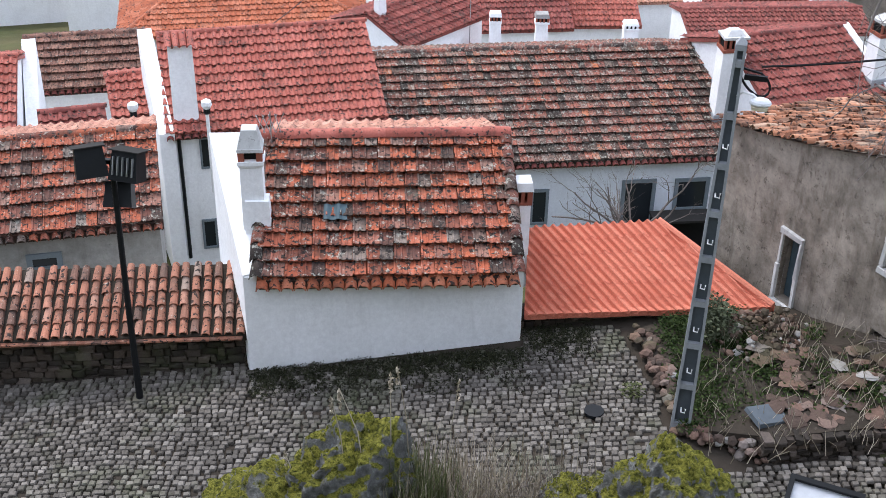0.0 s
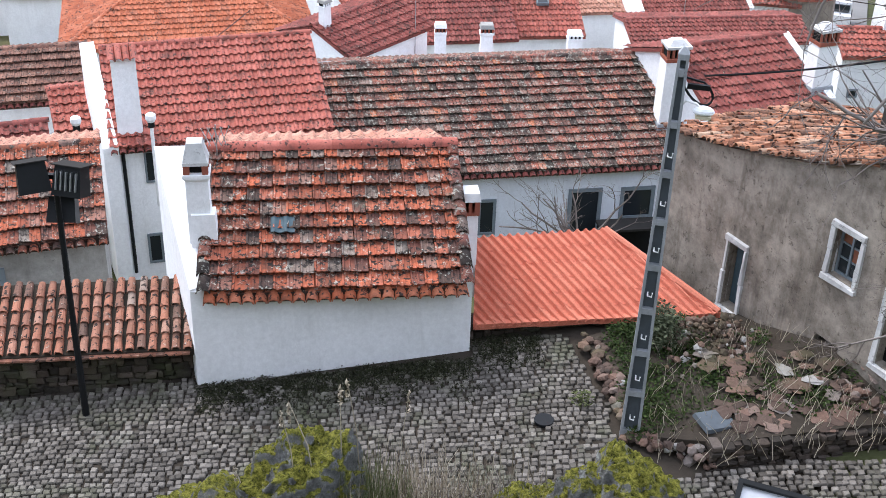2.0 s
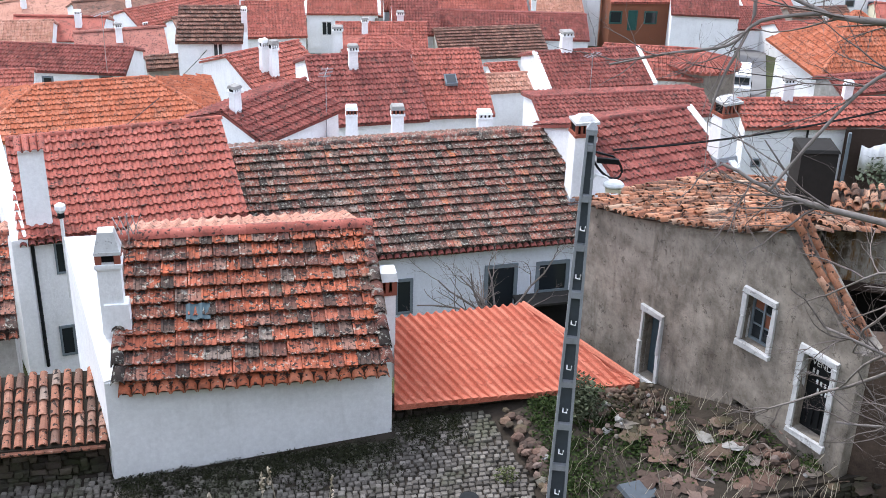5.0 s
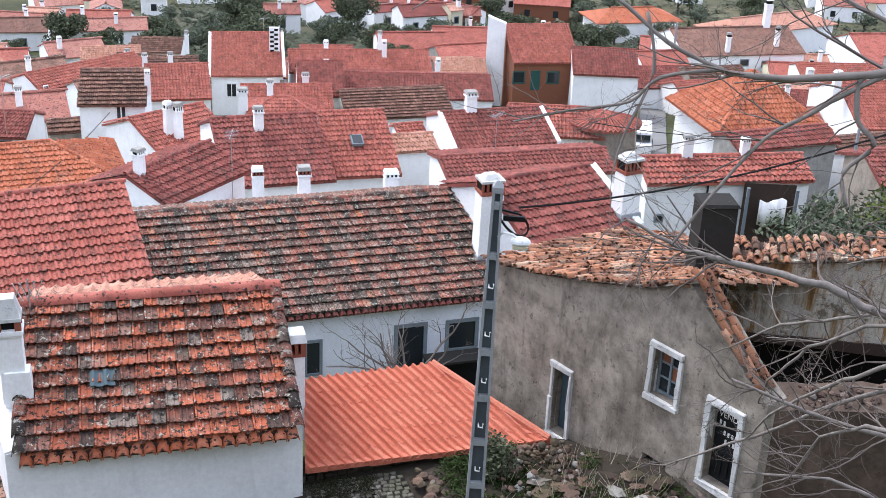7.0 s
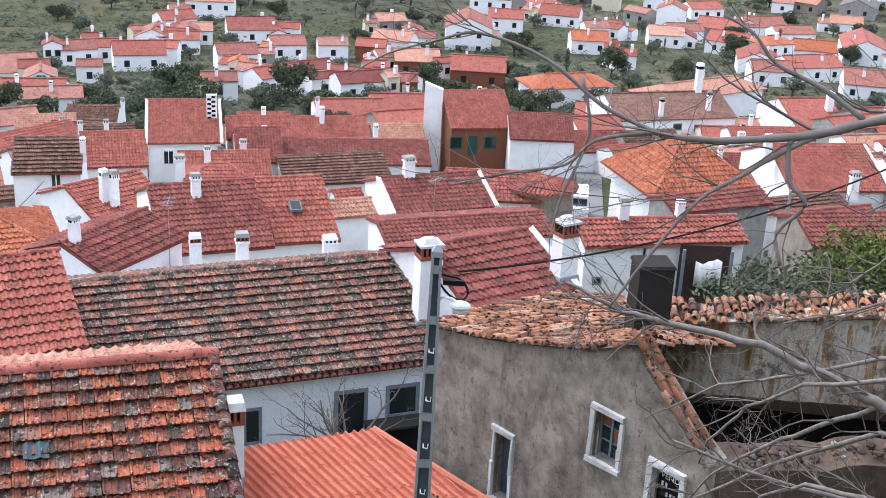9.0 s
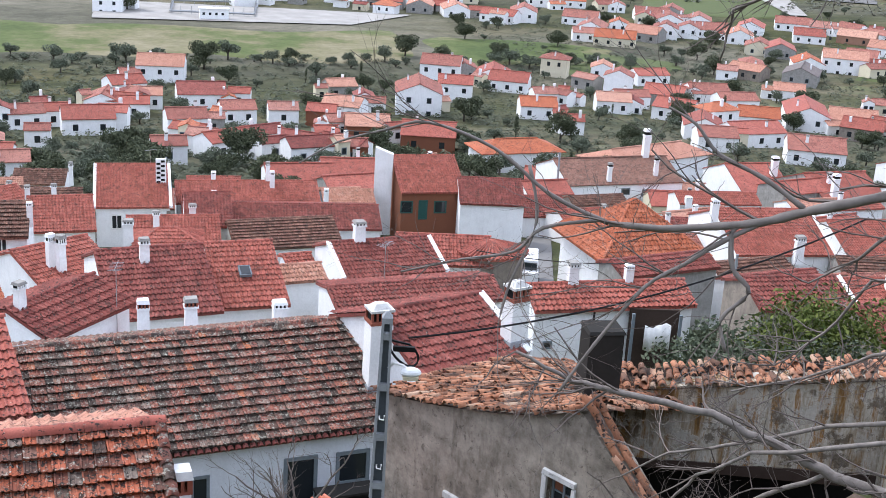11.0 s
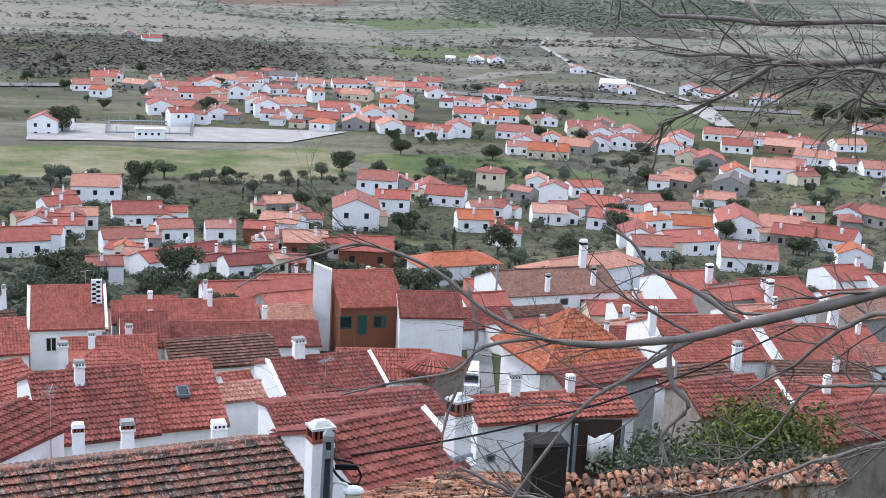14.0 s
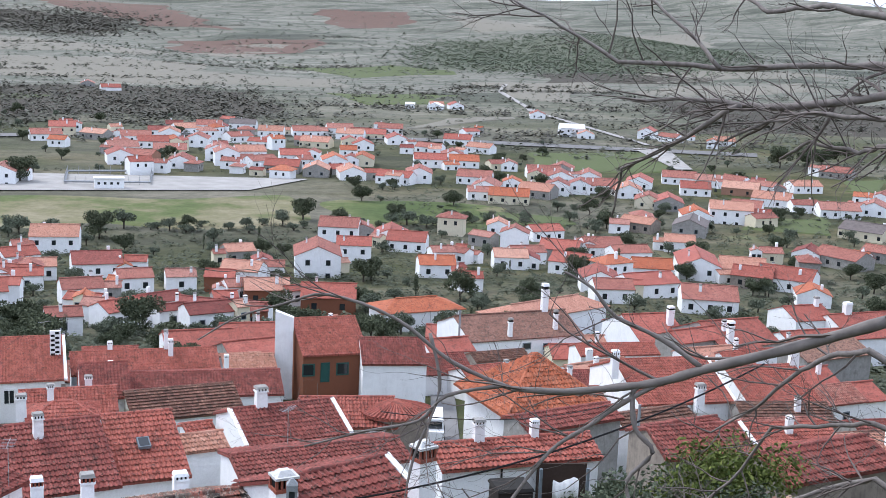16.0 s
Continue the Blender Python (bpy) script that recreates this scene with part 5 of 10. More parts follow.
for k in range(170):
    u = rng.random()
    p = INV @ Vector((8.1 + 3.5 * u + rng.uniform(0, 0.2), 15.2 - 1.2 * u + rng.uniform(0.05, 0.7), 2.52 + 0.7 * u + rng.uniform(-0.08, 0.08)))
    part("stone", rub[k % 3], "", ruin, m=Matrix.Translation(p) @ pose(0, 0, 0, rng.uniform(-40, 40), rng.uniform(-40, 40), rng.uniform(0, 360)) @ Matrix.Scale(rng.uniform(0.15, 0.8) ** 1.3, 4))


def ruin_roof(u, y):
    z = min(top_z(u) + 0.04, 3.9 + 0.2 * (2.6 - y)) if u > 1.5 else top_z(u) + 0.04
    z -= 0.08 * min(y, 3.3)
    return z - 0.3 * max(0.0, y - 3.3)


def rear_roof(u, y):
    """The strip of roof beyond the stained wall, from its left end."""
    return 3.5 + 0.14 * u + 0.03 * min(y, 1.2) - 0.35 * max(0.0, y - 1.2)


REAR = INV @ pose(8.6, 18.6, 0, 0, 0, -20.1)
PATCH = [(Matrix.Identity(4), ruin_roof, -1.75, 2.92, -0.2, 5.2), (REAR, rear_roof, -0.2, 5.2, -0.15, 0.75)]
deck = Build()
for mm, fz, u0, u1, y0, y1 in PATCH:
    nu, ny = 12, 6
    vs = [mm @ Vector((u0 + (u1 - u0) * i / nu, y0 + 0.1 + (y1 - y0) * j / ny, fz(u0 + (u1 - u0) * i / nu, y0 + (y1 - y0) * j / ny) - 0.05)) for j in range(ny + 1) for i in range(nu + 1)]
    deck.add(vs, [(j * (nu + 1) + i, j * (nu + 1) + i + 1, (j + 1) * (nu + 1) + i + 1, (j + 1) * (nu + 1) + i) for j in range(ny) for i in range(nu)])
part("roof_deck", deck, "dark_wood", ruin)
vs, fs = barrel_verts(0.075, 0.36, 5, 0.025, 0.8)
tile_me = Build().add(vs, fs).mesh("roof_tile", "tile_ruin", True)
vp = [(x, y, 0.08 - z) for x, y, z in vs]
pan_me = Build().add(vp, [tuple(reversed(q)) for q in fs]).mesh("roof_tile", "tile_ruin", True)
rest = Build()
made = 0
for mm, fz, u0, u1, y0, y1 in PATCH:
    u = u0
    while u < u1:
        y = y0
        while y < y1:
            tilt = math.degrees(math.atan2(fz(u, y + 0.2) - fz(u, y), 0.2))
            pan = rng.random() < 0.12
            m = mm @ pose(u + rng.uniform(-0.03, 0.03), y + rng.uniform(-0.06, 0.06), fz(u, y) + rng.uniform(-0.012, 0.012), tilt + rng.uniform(-2, 2), rng.uniform(-9, 9), rng.uniform(-7, 7) + (rng.uniform(-60, 60) if rng.random() < 0.05 else 0)) @ Matrix.Scale(rng.uniform(0.75, 1.05), 4)
            if rng.random() > 0.06:
                if made < 300:
                    part("roof_tile", pan_me if pan else tile_me, "", ruin, m=m)
                else:
                    rest.add([m @ Vector(q) for q in (vp if pan else vs)], [tuple(reversed(q)) for q in fs] if pan else fs)
                made += 1
            y += 0.25
        u += 0.15
tagged(part("roof_tiles", rest, "tile_ruin", ruin, smooth=True), kind="stuff")
# coping tiles down the broken gable
yv = Vector((-1, 0, 0.95)).normalized()
xv = Vector((0, 1, 0))
zv = xv.cross(yv)
for off in (0.06, 0.26):
    for k in range(8):
        u = 3.05 + k * 0.18
        m = Matrix((xv, yv, zv)).transposed().to_4x4()
        m.translation = Vector((u, off + rng.uniform(-0.02, 0.02), top_z(u) + 0.03 + rng.uniform(0, 0.03)))
        part("coping_tile", tile_me, "", ruin, m=m @ pose(0, 0, 0, 0, 0, rng.uniform(-8, 8)))
ch = part("chimney", Build().box(-0.31, -0.28, -1.6, 0.31, 0.28, 1.25, 0.02), "soot", ruin, "blackened cement chimney", m=pose(1.857, 1.578, 3.76, 0, 0, 56))
part("chimney_cap", Build().box(-0.32, -0.29, 1.25, 0.32, 0.29, 1.3, 0.03), "soot", ch)

# near-black leaves, densest at the wall and thinning outward over the setts
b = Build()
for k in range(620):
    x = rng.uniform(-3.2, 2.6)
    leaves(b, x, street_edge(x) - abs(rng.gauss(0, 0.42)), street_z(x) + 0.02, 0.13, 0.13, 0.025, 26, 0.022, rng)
tagged(new("wall_moss", b.mesh("wall_moss", "dark_leaf")), "band of near-black small leaves along the wall foot", "moss", kind="stuff")
# bare dry stems on the terrace
b = Build()
for k in range(330):
    x, y = rng.uniform(4.0, 8.0), rng.uniform(14.2, 17.4)
    twigs_from = Vector((x, y, bed_z(x, y)))
    d = Vector((rng.uniform(-0.6, 0.6), rng.uniform(-0.6, 0.6), 1)).normalized()
    b.tube([twigs_from, twigs_from + d * 0.2, twigs_from + d * 0.4 + Vector((rng.uniform(-0.1, 0.1), 0, 0))], [0.006, 0.005, 0.003], 4)
tagged(new("dead_weeds", b.mesh("dead_weeds", "dry_blade")), "thin dry weed stems on the terrace", "weeds", kind="stuff")

# tall white gable wall beside the red-brown house
slab_wall("wall_gable", (25.7, 111.1), (27.3, 110.6), -15.3, -15.9, -26, 0.7, "tall whitewashed gable wall in the village")

# ---- mossy outcrop under the viewpoint ----
def outcrop(name, x, y, z, sx, sy, sz, seed, label):
    bm = bmesh.new()
    bmesh.ops.create_icosphere(bm, subdivisions=6, radius=1)
    o = Vector((seed * 2.1, seed * 5.3, seed))
    for v in bm.verts:
        n = v.co.normalized()
        k = 1 + 0.22 * noise.noise(n * 1.3 + o) + 0.14 * noise.noise(n * 3.1 + o) + 0.07 * noise.noise(n * 7 + o) + 0.035 * noise.noise(n * 17 + o) + 0.02 * noise.noise(n * 40 + o) - 0.10 * abs(noise.noise(n * 4.5 + o * 3)) - 0.05 * abs(noise.noise(n * 11 + o))
        cr = noise.noise(n * 2.2 + o * 2)
        if abs(cr) < 0.05:
            k -= 0.05
        v.co = Vector((n.x * sx * k, n.y * sy * k, n.z * sz * k))
    me = bpy.data.meshes.new(name)
    bm.to_mesh(me)
    bm.free()
    me.materials.append(M["moss_rock"])
    me.polygons.foreach_set("use_smooth", [True] * len(me.polygons))
    ob = tagged(new(name, me), label, "rock")
    ob.matrix_basis = pose(x, y, z, 0, 0, seed * 40)
    return ob


outcrop("rock", -0.62, 7.0, 5.97, 0.5, 0.6, 0.68, 3, "lichened granite rock thick with yellow-green moss")
outcrop("rock", -1.2, 6.8, 5.72, 0.75, 0.6, 0.55, 5, "low rock covered in yellow-green moss")
outcrop("rock", 1.62, 6.75, 6.02, 0.5, 0.55, 0.68, 8, "grey lichened rock capped with moss")
outcrop("rock", 1.05, 6.9, 5.8, 0.42, 0.4, 0.5, 11, "small mossy rock beside a larger one")
outcrop("rock", 2.2, 6.6, 5.75, 0.35, 0.4, 0.55, 14, "small mossy rock beside a larger one")
outcrop("rock", 0.2, 6.7, 5.6, 0.7, 0.5, 0.5, 17, "dark rock half hidden by dry grass")


def grass(name, cx, cy, cz, rx, ry, n, h0, h1, mat, label, width=0.004, lean=0.35):
    b = Build()
    r = random.Random(n)
    for _ in range(n):
        x, y = cx + r.gauss(0, rx), cy + r.gauss(0, ry)
        hh = r.uniform(h0, h1)
        a = r.uniform(0, 6.28)
        dx, dy = math.cos(a) * hh * r.uniform(0, lean), math.sin(a) * hh * r.uniform(0, lean)
        px, py = -math.sin(a) * width, math.cos(a) * width
        b.add([(x - px, y - py, cz), (x + px, y + py, cz), (x + dx * 0.4 + px * 0.8, y + dy * 0.4 + py * 0.8, cz + hh * 0.6), (x + dx * 0.4 - px * 0.8, y + dy * 0.4 - py * 0.8, cz + hh * 0.6), (x + dx, y + dy, cz + hh)], [(0, 1, 2, 3), (3, 2, 4)])
    return tagged(new(name, b.mesh(name, mat)), label, "grass", kind="stuff")


grass("dry_grass", -0.05, 6.9, 5.95, 0.24, 0.2, 700, 0.2, 0.65, "dry_blade", "tangle of dry winter grass")
grass("green_grass", -0.12, 6.8, 6.0, 0.13, 0.15, 380, 0.25, 0.7, "green_blade", "upright tuft of dull green grass")
grass("dry_grass", 0.55, 6.95, 5.7, 0.3, 0.25, 1200, 0.2, 0.7, "dry_blade", "tangle of dry winter grass")
grass("dry_grass", -0.45, 6.6, 5.9, 0.25, 0.2, 700, 0.1, 0.45, "dry_blade", "tangle of dry winter grass")
grass("dry_grass", 1.0, 6.8, 5.75, 0.25, 0.2, 600, 0.15, 0.55, "dry_blade", "tangle of dry winter grass")
b = Build()
r = random.Random(4)
for _ in range(260):
    x, y, z = r.gauss(0.55, 0.4), r.gauss(6.9, 0.2), 5.75 + r.uniform(0, 0.3)
    q = [Vector((x, y, z))]
    d = Vector((r.uniform(-1, 1), r.uniform(-0.5, 0.5), r.uniform(0.3, 1.4))).normalized()
    for k in range(4):
        d = (d + Vector((r.uniform(-0.5, 0.5), r.uniform(-0.3, 0.3), r.uniform(-0.3, 0.3)))).normalized()
        q.append(q[-1] + d * 0.09)
    b.tube(q, [0.004, 0.0035, 0.003, 0.0025, 0.002], 3)
tagged(new("dead_stems", b.mesh("dead_stems", "twig")), "thicket of thin grey dead stems", "stems", kind="stuff")
for x, y, z, dx, h in ((-0.66, 6.9, 6.3, -0.1, 1.0), (-0.5, 6.9, 6.3, -0.2, 1.1), (-0.35, 7.0, 6.3, 0.0, 1.2), (-0.2, 7.0, 6.3, -0.1, 1.25), (0.05, 7.0, 6.2, 0.08, 1.25), (-1.0, 6.9, 6.0, -0.1, 0.7)):
    b = Build()
    b.tube([(x, y, z - 0.3), (x + dx * 0.4, y, z + h * 0.4), (x + dx, y, z + h * 0.75)], [0.005, 0.004, 0.003], 4)
    leaves(b, x + dx, y, z + h * 0.68, 0.014, 0.014, 0.1, 26, 0.018, r, 2)
    tagged(new("seed_stalk", b.mesh("seed_stalk", "dry_blade")), "tall pale dry grass stalk with a seed head", "grass")

# ---- floodlight on the slope that lights the castle ----
fl = thing("ground_floodlight", pose(3.0, 7.36, 5.66, 24, 0, -24), "square floodlight with pale reflector facing upwards", "floodlight")
fr = Build()
for x0, y0, x1, y1 in ((-0.29, -0.22, 0.29, -0.18), (-0.29, 0.18, 0.29, 0.22), (-0.29, -0.18, -0.25, 0.18), (0.25, -0.18, 0.29, 0.18)):
    fr.box(x0, y0, -0.02, x1, y1, 0.04)
fr.box(-0.27, -0.2, -0.2, 0.27, 0.2, -0.02, -0.02)
part("housing", fr, "black_paint", fl)
part("reflector", Build().box(-0.25, -0.18, -0.015, 0.25, 0.18, 0.0), "steel", fl)
bm = bmesh.new()
bmesh.ops.create_uvsphere(bm, u_segments=20, v_segments=10, radius=0.13)
me = bpy.data.meshes.new("bulb_cover")
bm.to_mesh(me)
bm.free()
me.materials.append(M["lamp_glass"])
part("bulb_cover", me, "", fl, m=pose(0.05, -0.05, -0.06))
part("stand", Build().tube([(0, 0, -0.2), (0.0, 0.1, -1.1)], [0.04, 0.04], 8), "black_paint", fl)

# ---- bare tree beside the viewpoint ----
tree = thing("bare_tree", pose(0, 0, 0), "leafless grey fig tree with crooked branches", "tree")
trng = random.Random(12)


def twigs(build, p, d, length, rad, depth, r):
    q = [Vector(p)]
    d = Vector(d).normalized()
    n = 5
    for k in range(n):
        d = (d + Vector((r.uniform(-0.28, 0.28), r.uniform(-0.28, 0.28), r.uniform(-0.22, 0.26)))).normalized()
        q.append(q[-1] + d * length / n)
    rr = [rad * (1 - 0.55 * k / n) for k in range(n + 1)]
    build.tube(q, rr, 5 if rad > 0.008 else 4)
    if depth > 0:
        for k in range(r.randrange(2, 5)):
            i = r.randrange(1, n + 1)
            e = (d + Vector((r.uniform(-1, 1), r.uniform(-1, 1), r.uniform(-0.6, 0.9)))).normalized()
            twigs(build, q[i], e, length * r.uniform(0.4, 0.75), rr[i] * 0.62, depth - 1, r)


def limb(pts, r0, r1, kids, name="limb", tl=0.7, depth=2, bias=(-0.6, 0.1, 0.05)):
    pts = [Vector(p) for p in pts]
    fine = []
    for i in range(len(pts) - 1):
        for k in range(4):
            fine.append(pts[i].lerp(pts[i + 1], k / 4) + Vector((trng.uniform(-1, 1), 0, trng.uniform(-1, 1))) * 0.008)
    fine.append(pts[-1])
    n = len(fine)
    rad = [r0 + (r1 - r0) * i / (n - 1) for i in range(n)]
    part(name, Build().tube(fine, rad, 8), "bark", tree, smooth=True)
    b = Build()
    for k in range(kids):
        i = trng.randrange(1, n)
        dr = (fine[min(i, n - 1)] - fine[i - 1]).normalized()
        e = dr * 0.6 + Vector(bias) * 0.5 + Vector((trng.uniform(-1, 1), trng.uniform(-0.7, 0.7), trng.uniform(-0.9, 0.9))) * 0.8
        twigs(b, fine[i], e, tl * trng.uniform(0.4, 1.1), min(0.014, max(0.005, rad[i] * 0.45)), depth, trng)
    if b.v:
        tagged(part("branchwork", b, "twig", tree), kind="stuff")


part("trunk", Build().tube([(5.8, 2.8, land_z(5.8, 2.8) - 0.3), (5.65, 2.95, 8.0), (5.3, 3.3, 9.4), (4.9, 3.8, 10.4), (4.6, 4.0, 11.5)], [0.2, 0.17, 0.14, 0.1, 0.05], 12), "bark", tree, smooth=True)


def near_limb(pts, r0, r1, kids, tl=0.12, name="limb"):
    """A branch that hangs close to the viewpoint, with a few side shoots."""
    pts = [Vector(p) for p in pts]
    fine = []
    for i in range(len(pts) - 1):
        a, b0, c, d = pts[max(i - 1, 0)], pts[i], pts[i + 1], pts[min(i + 2, len(pts) - 1)]
        for k in range(4):
            u = k / 4
            fine.append(0.5 * (2 * b0 + (c - a) * u + (2 * a - 5 * b0 + 4 * c - d) * u * u + (3 * b0 - a - 3 * c + d) * u ** 3))
    fine.append(pts[-1])
    n = len(fine)
    rad = [(r0 + (r1 - r0) * i / (n - 1)) * (1 + 0.12 * math.sin(i * 2.1)) for i in range(n)]
    part(name, Build().tube(fine, rad, 10), "bark", tree, smooth=True)
    b = Build()
    for k in range(kids):
        i = trng.randrange(2, n)
        dr = (fine[i] - fine[i - 1]).normalized()
        e = dr * 0.7 + Vector((trng.uniform(-0.8, 0.4), trng.uniform(-0.4, 0.6), trng.uniform(-0.7, 0.7)))
        twigs(b, fine[i], e, tl * trng.uniform(0.4, 1.1), max(0.0009, rad[i] * 0.4), 2, trng)
    if b.v:
        tagged(part("branchwork", b, "twig", tree), kind="stuff")


near_limb([(4.9, 3.8, 10.4), (3.6, 2.6, 11.6), (2.1, 1.4, 12.1), (1.45, 1.27, 12.23), (1.153, 1.212, 12.202), (1.037, 1.206, 12.18)], 0.0300, 0.0080, 0, 0.17)
near_limb([(1.037, 1.206, 12.18), (0.947, 1.265, 12.135), (0.856, 1.316, 12.098), (0.809, 1.339, 12.078), (0.759, 1.364, 12.066), (0.701, 1.392, 12.056), (0.639, 1.421, 12.055)], 0.0077, 0.0037, 7, 0.17)
near_limb([(0.639, 1.421, 12.055), (0.57, 1.459, 12.084), (0.504, 1.497, 12.135), (0.422, 1.53, 12.162), (0.366, 1.541, 12.149), (0.308, 1.548, 12.132), (0.259, 1.55, 12.104)], 0.0032, 0.0009, 4, 0.17)
near_limb([(0.853, 1.319, 12.101), (0.812, 1.355, 12.131), (0.764, 1.389, 12.154), (0.739, 1.409, 12.187), (0.708, 1.429, 12.205)], 0.0037, 0.0015, 4, 0.17)
near_limb([(0.809, 1.339, 12.078), (0.758, 1.358, 12.042), (0.724, 1.366, 12.016), (0.676, 1.376, 11.982), (0.617, 1.375, 11.909), (0.57, 1.366, 11.849)], 0.0037, 0.0018, 7, 0.17)
near_limb([(0.784, 1.352, 12.07), (0.777, 1.352, 12.058), (0.777, 1.338, 12.018), (0.792, 1.317, 11.993), (0.761, 1.322, 11.957), (0.763, 1.304, 11.92)], 0.0040, 0.0025, 5, 0.17)
near_limb([(0.629, 1.426, 12.058), (0.561, 1.449, 12.042), (0.525, 1.452, 12.01), (0.462, 1.468, 11.996), (0.384, 1.483, 11.976)], 0.0028, 0.0013, 6, 0.17)
near_limb([(0.546, 1.479, 12.118), (0.553, 1.454, 12.049), (0.519, 1.44, 11.973), (0.505, 1.429, 11.932)], 0.0025, 0.0015, 4, 0.17)
limb([(5.3, 3.3, 9.4), (4.3, 4.2, 9.5), (3.54, 4.84, 9.6), (3.34, 4.99, 9.68), (3.01, 5.19, 9.81), (2.6, 5.4, 9.86), (2.37, 5.51, 9.89), (2.09, 5.63, 10.02)], 0.036, 0.008, 20, tl=0.5)
limb([(5.3, 3.3, 9.4), (4.4, 4.3, 9.1), (3.7, 4.9, 8.95), (3.2, 5.2, 9.0), (2.7, 5.45, 9.15)], 0.024, 0.007, 18, tl=0.5)
limb([(5.65, 2.95, 8.0), (4.6, 4.2, 8.3), (3.9, 4.9, 8.45), (3.3, 5.3, 8.55), (2.9, 5.5, 8.5)], 0.024, 0.006, 16, tl=0.5)
limb([(5.3, 3.3, 9.4), (3.52, 4.86, 9.61), (3.26, 5.18, 9.28), (3.15, 5.4, 9.06), (3.04, 5.6, 8.8), (3.01, 5.76, 8.55)], 0.017, 0.005, 12, tl=0.4)
limb([(5.3, 3.3, 9.4), (3.66, 5.01, 9.36), (3.32, 5.39, 8.99), (3.09, 5.66, 8.65), (2.91, 5.9, 8.4), (2.7, 6.13, 8.14)], 0.017, 0.005, 12, tl=0.4)
limb([(4.9, 3.8, 10.4), (3.38, 4.71, 9.83), (3.16, 5.01, 9.67), (3.01, 5.25, 9.43), (2.92, 5.44, 9.13), (2.95, 5.57, 8.91)], 0.014, 0.005, 11, tl=0.4)
limb([(5.65, 2.95, 8), (3.36, 4.48, 9.31), (3.15, 4.83, 9.21), (3.07, 5.08, 8.99), (3.06, 5.28, 8.61)], 0.017, 0.005, 13, tl=0.4)
limb([(4.9, 3.8, 10.4), (3.71, 5.21, 9.68), (3.37, 5.63, 9.38), (3.2, 5.93, 9.2), (3.04, 6.2, 8.91)], 0.015, 0.005, 14, tl=0.45)
limb([(5.3, 3.3, 9.4), (4.13, 4.76, 10.36), (4.07, 4.97, 10.24), (3.93, 5.24, 10.06), (3.74, 5.53, 9.82), (3.49, 5.84, 9.61)], 0.017, 0.005, 20, tl=0.45)
limb([(4.9, 3.8, 10.4), (3.97, 4.63, 10.7), (3.91, 4.84, 10.62), (3.76, 5.11, 10.54), (3.68, 5.32, 10.17), (3.56, 5.56, 9.89)], 0.015, 0.005, 20, tl=0.45)
limb([(4.9, 3.8, 10.4), (3.8, 4.51, 11.1), (3.75, 4.72, 11.02), (3.69, 4.92, 10.86), (3.64, 5.11, 10.64), (3.54, 5.33, 10.45)], 0.019, 0.005, 14, tl=0.4)
limb([(4.6, 4, 11.5), (3.96, 4.51, 12.27), (3.89, 4.7, 12.24), (3.61, 5.04, 12.15), (3.49, 5.25, 12.15), (3.36, 5.45, 12.16), (3.14, 5.69, 12.13)], 0.029, 0.008, 16, tl=0.45)
limb([(3.43, 5.16, 12.16), (3.32, 5.43, 11.97), (3.13, 5.73, 11.78), (3.18, 5.9, 11.49)], 0.015, 0.005, 9, tl=0.35)
limb([(4.6, 4, 11.5), (4.14, 4.75, 12.38), (4.06, 4.92, 12.37), (3.89, 5.16, 12.36), (3.52, 5.52, 12.31), (3.13, 5.85, 12.32), (2.99, 6.02, 12.43), (2.67, 6.25, 12.62)], 0.025, 0.006, 14, tl=0.45)
limb([(3.39, 5.31, 12.32), (3.37, 5.52, 12.46), (3.28, 5.77, 12.62), (3.28, 5.96, 12.7)], 0.012, 0.005, 6, tl=0.3)
limb([(4.6, 4, 11.5), (3.87, 4.46, 12.58), (3.82, 4.66, 12.6), (3.68, 4.93, 12.63), (3.55, 5.18, 12.6), (3.53, 5.34, 12.66)], 0.024, 0.008, 6, tl=0.4)
limb([(4.6, 4, 11.5), (3.83, 4.35, 12.15), (3.79, 4.56, 12.15), (3.61, 4.86, 12.14), (3.53, 5.07, 12.08), (3.44, 5.28, 11.97)], 0.019, 0.006, 12, tl=0.4)
limb([(4.6, 4, 11.5), (3.91, 4.42, 12.07), (3.86, 4.62, 12.02), (3.85, 4.79, 11.97), (3.75, 5.03, 12), (3.72, 5.21, 11.89)], 0.017, 0.006, 10, tl=0.35)

# ---- the village below ----
tall_house = house(-5.58, 35.68, -1.66, 13.5, 6.27, 3.78, 1.44, 6.0, 'red', 'white', back=2.5, windows=[(-2.06, -0.77, 0.36, 0.99, 'd'), (-2.16, -3.42, 0.44, 0.98, 'd'), (-2.79, -2.12, 0.05, 4.07, 'p')], label='tall white house with a bright red tiled roof')
slab = part("chimney", Build().box(-2.87, -3.4, -1.8, -2.17, -2.98, 0.95, 0.02), "limewash", tall_house, "broad white chimney slab roofed with tiles")
for k in range(4):
    vs, fs = barrel_verts(0.1, 0.62, 5, 0.0, 1.0)
    part("cap_tile", Build().add(vs, fs), "tile_red", slab, m=pose(-2.82 + k * 0.2, -3.52, 0.98, 18, 0, 0))
long_house = house(2.80, 38.61, -3.36, 7.3, 11.19, 4.65, 1.77, 4.1, 'mossy', 'blue', windows=[(2.74, -1.71, 1.09, 1.75, 'd'), (4.45, -1.44, 1.12, 1.15, 'd'), (-0.4, -1.67, 0.58, 1.26, 'd')], label='long low house with a mossy lichen-covered tile roof')
brick_chimney(long_house, 5.67, -2.95, -1.14, 2.17, 0.8)
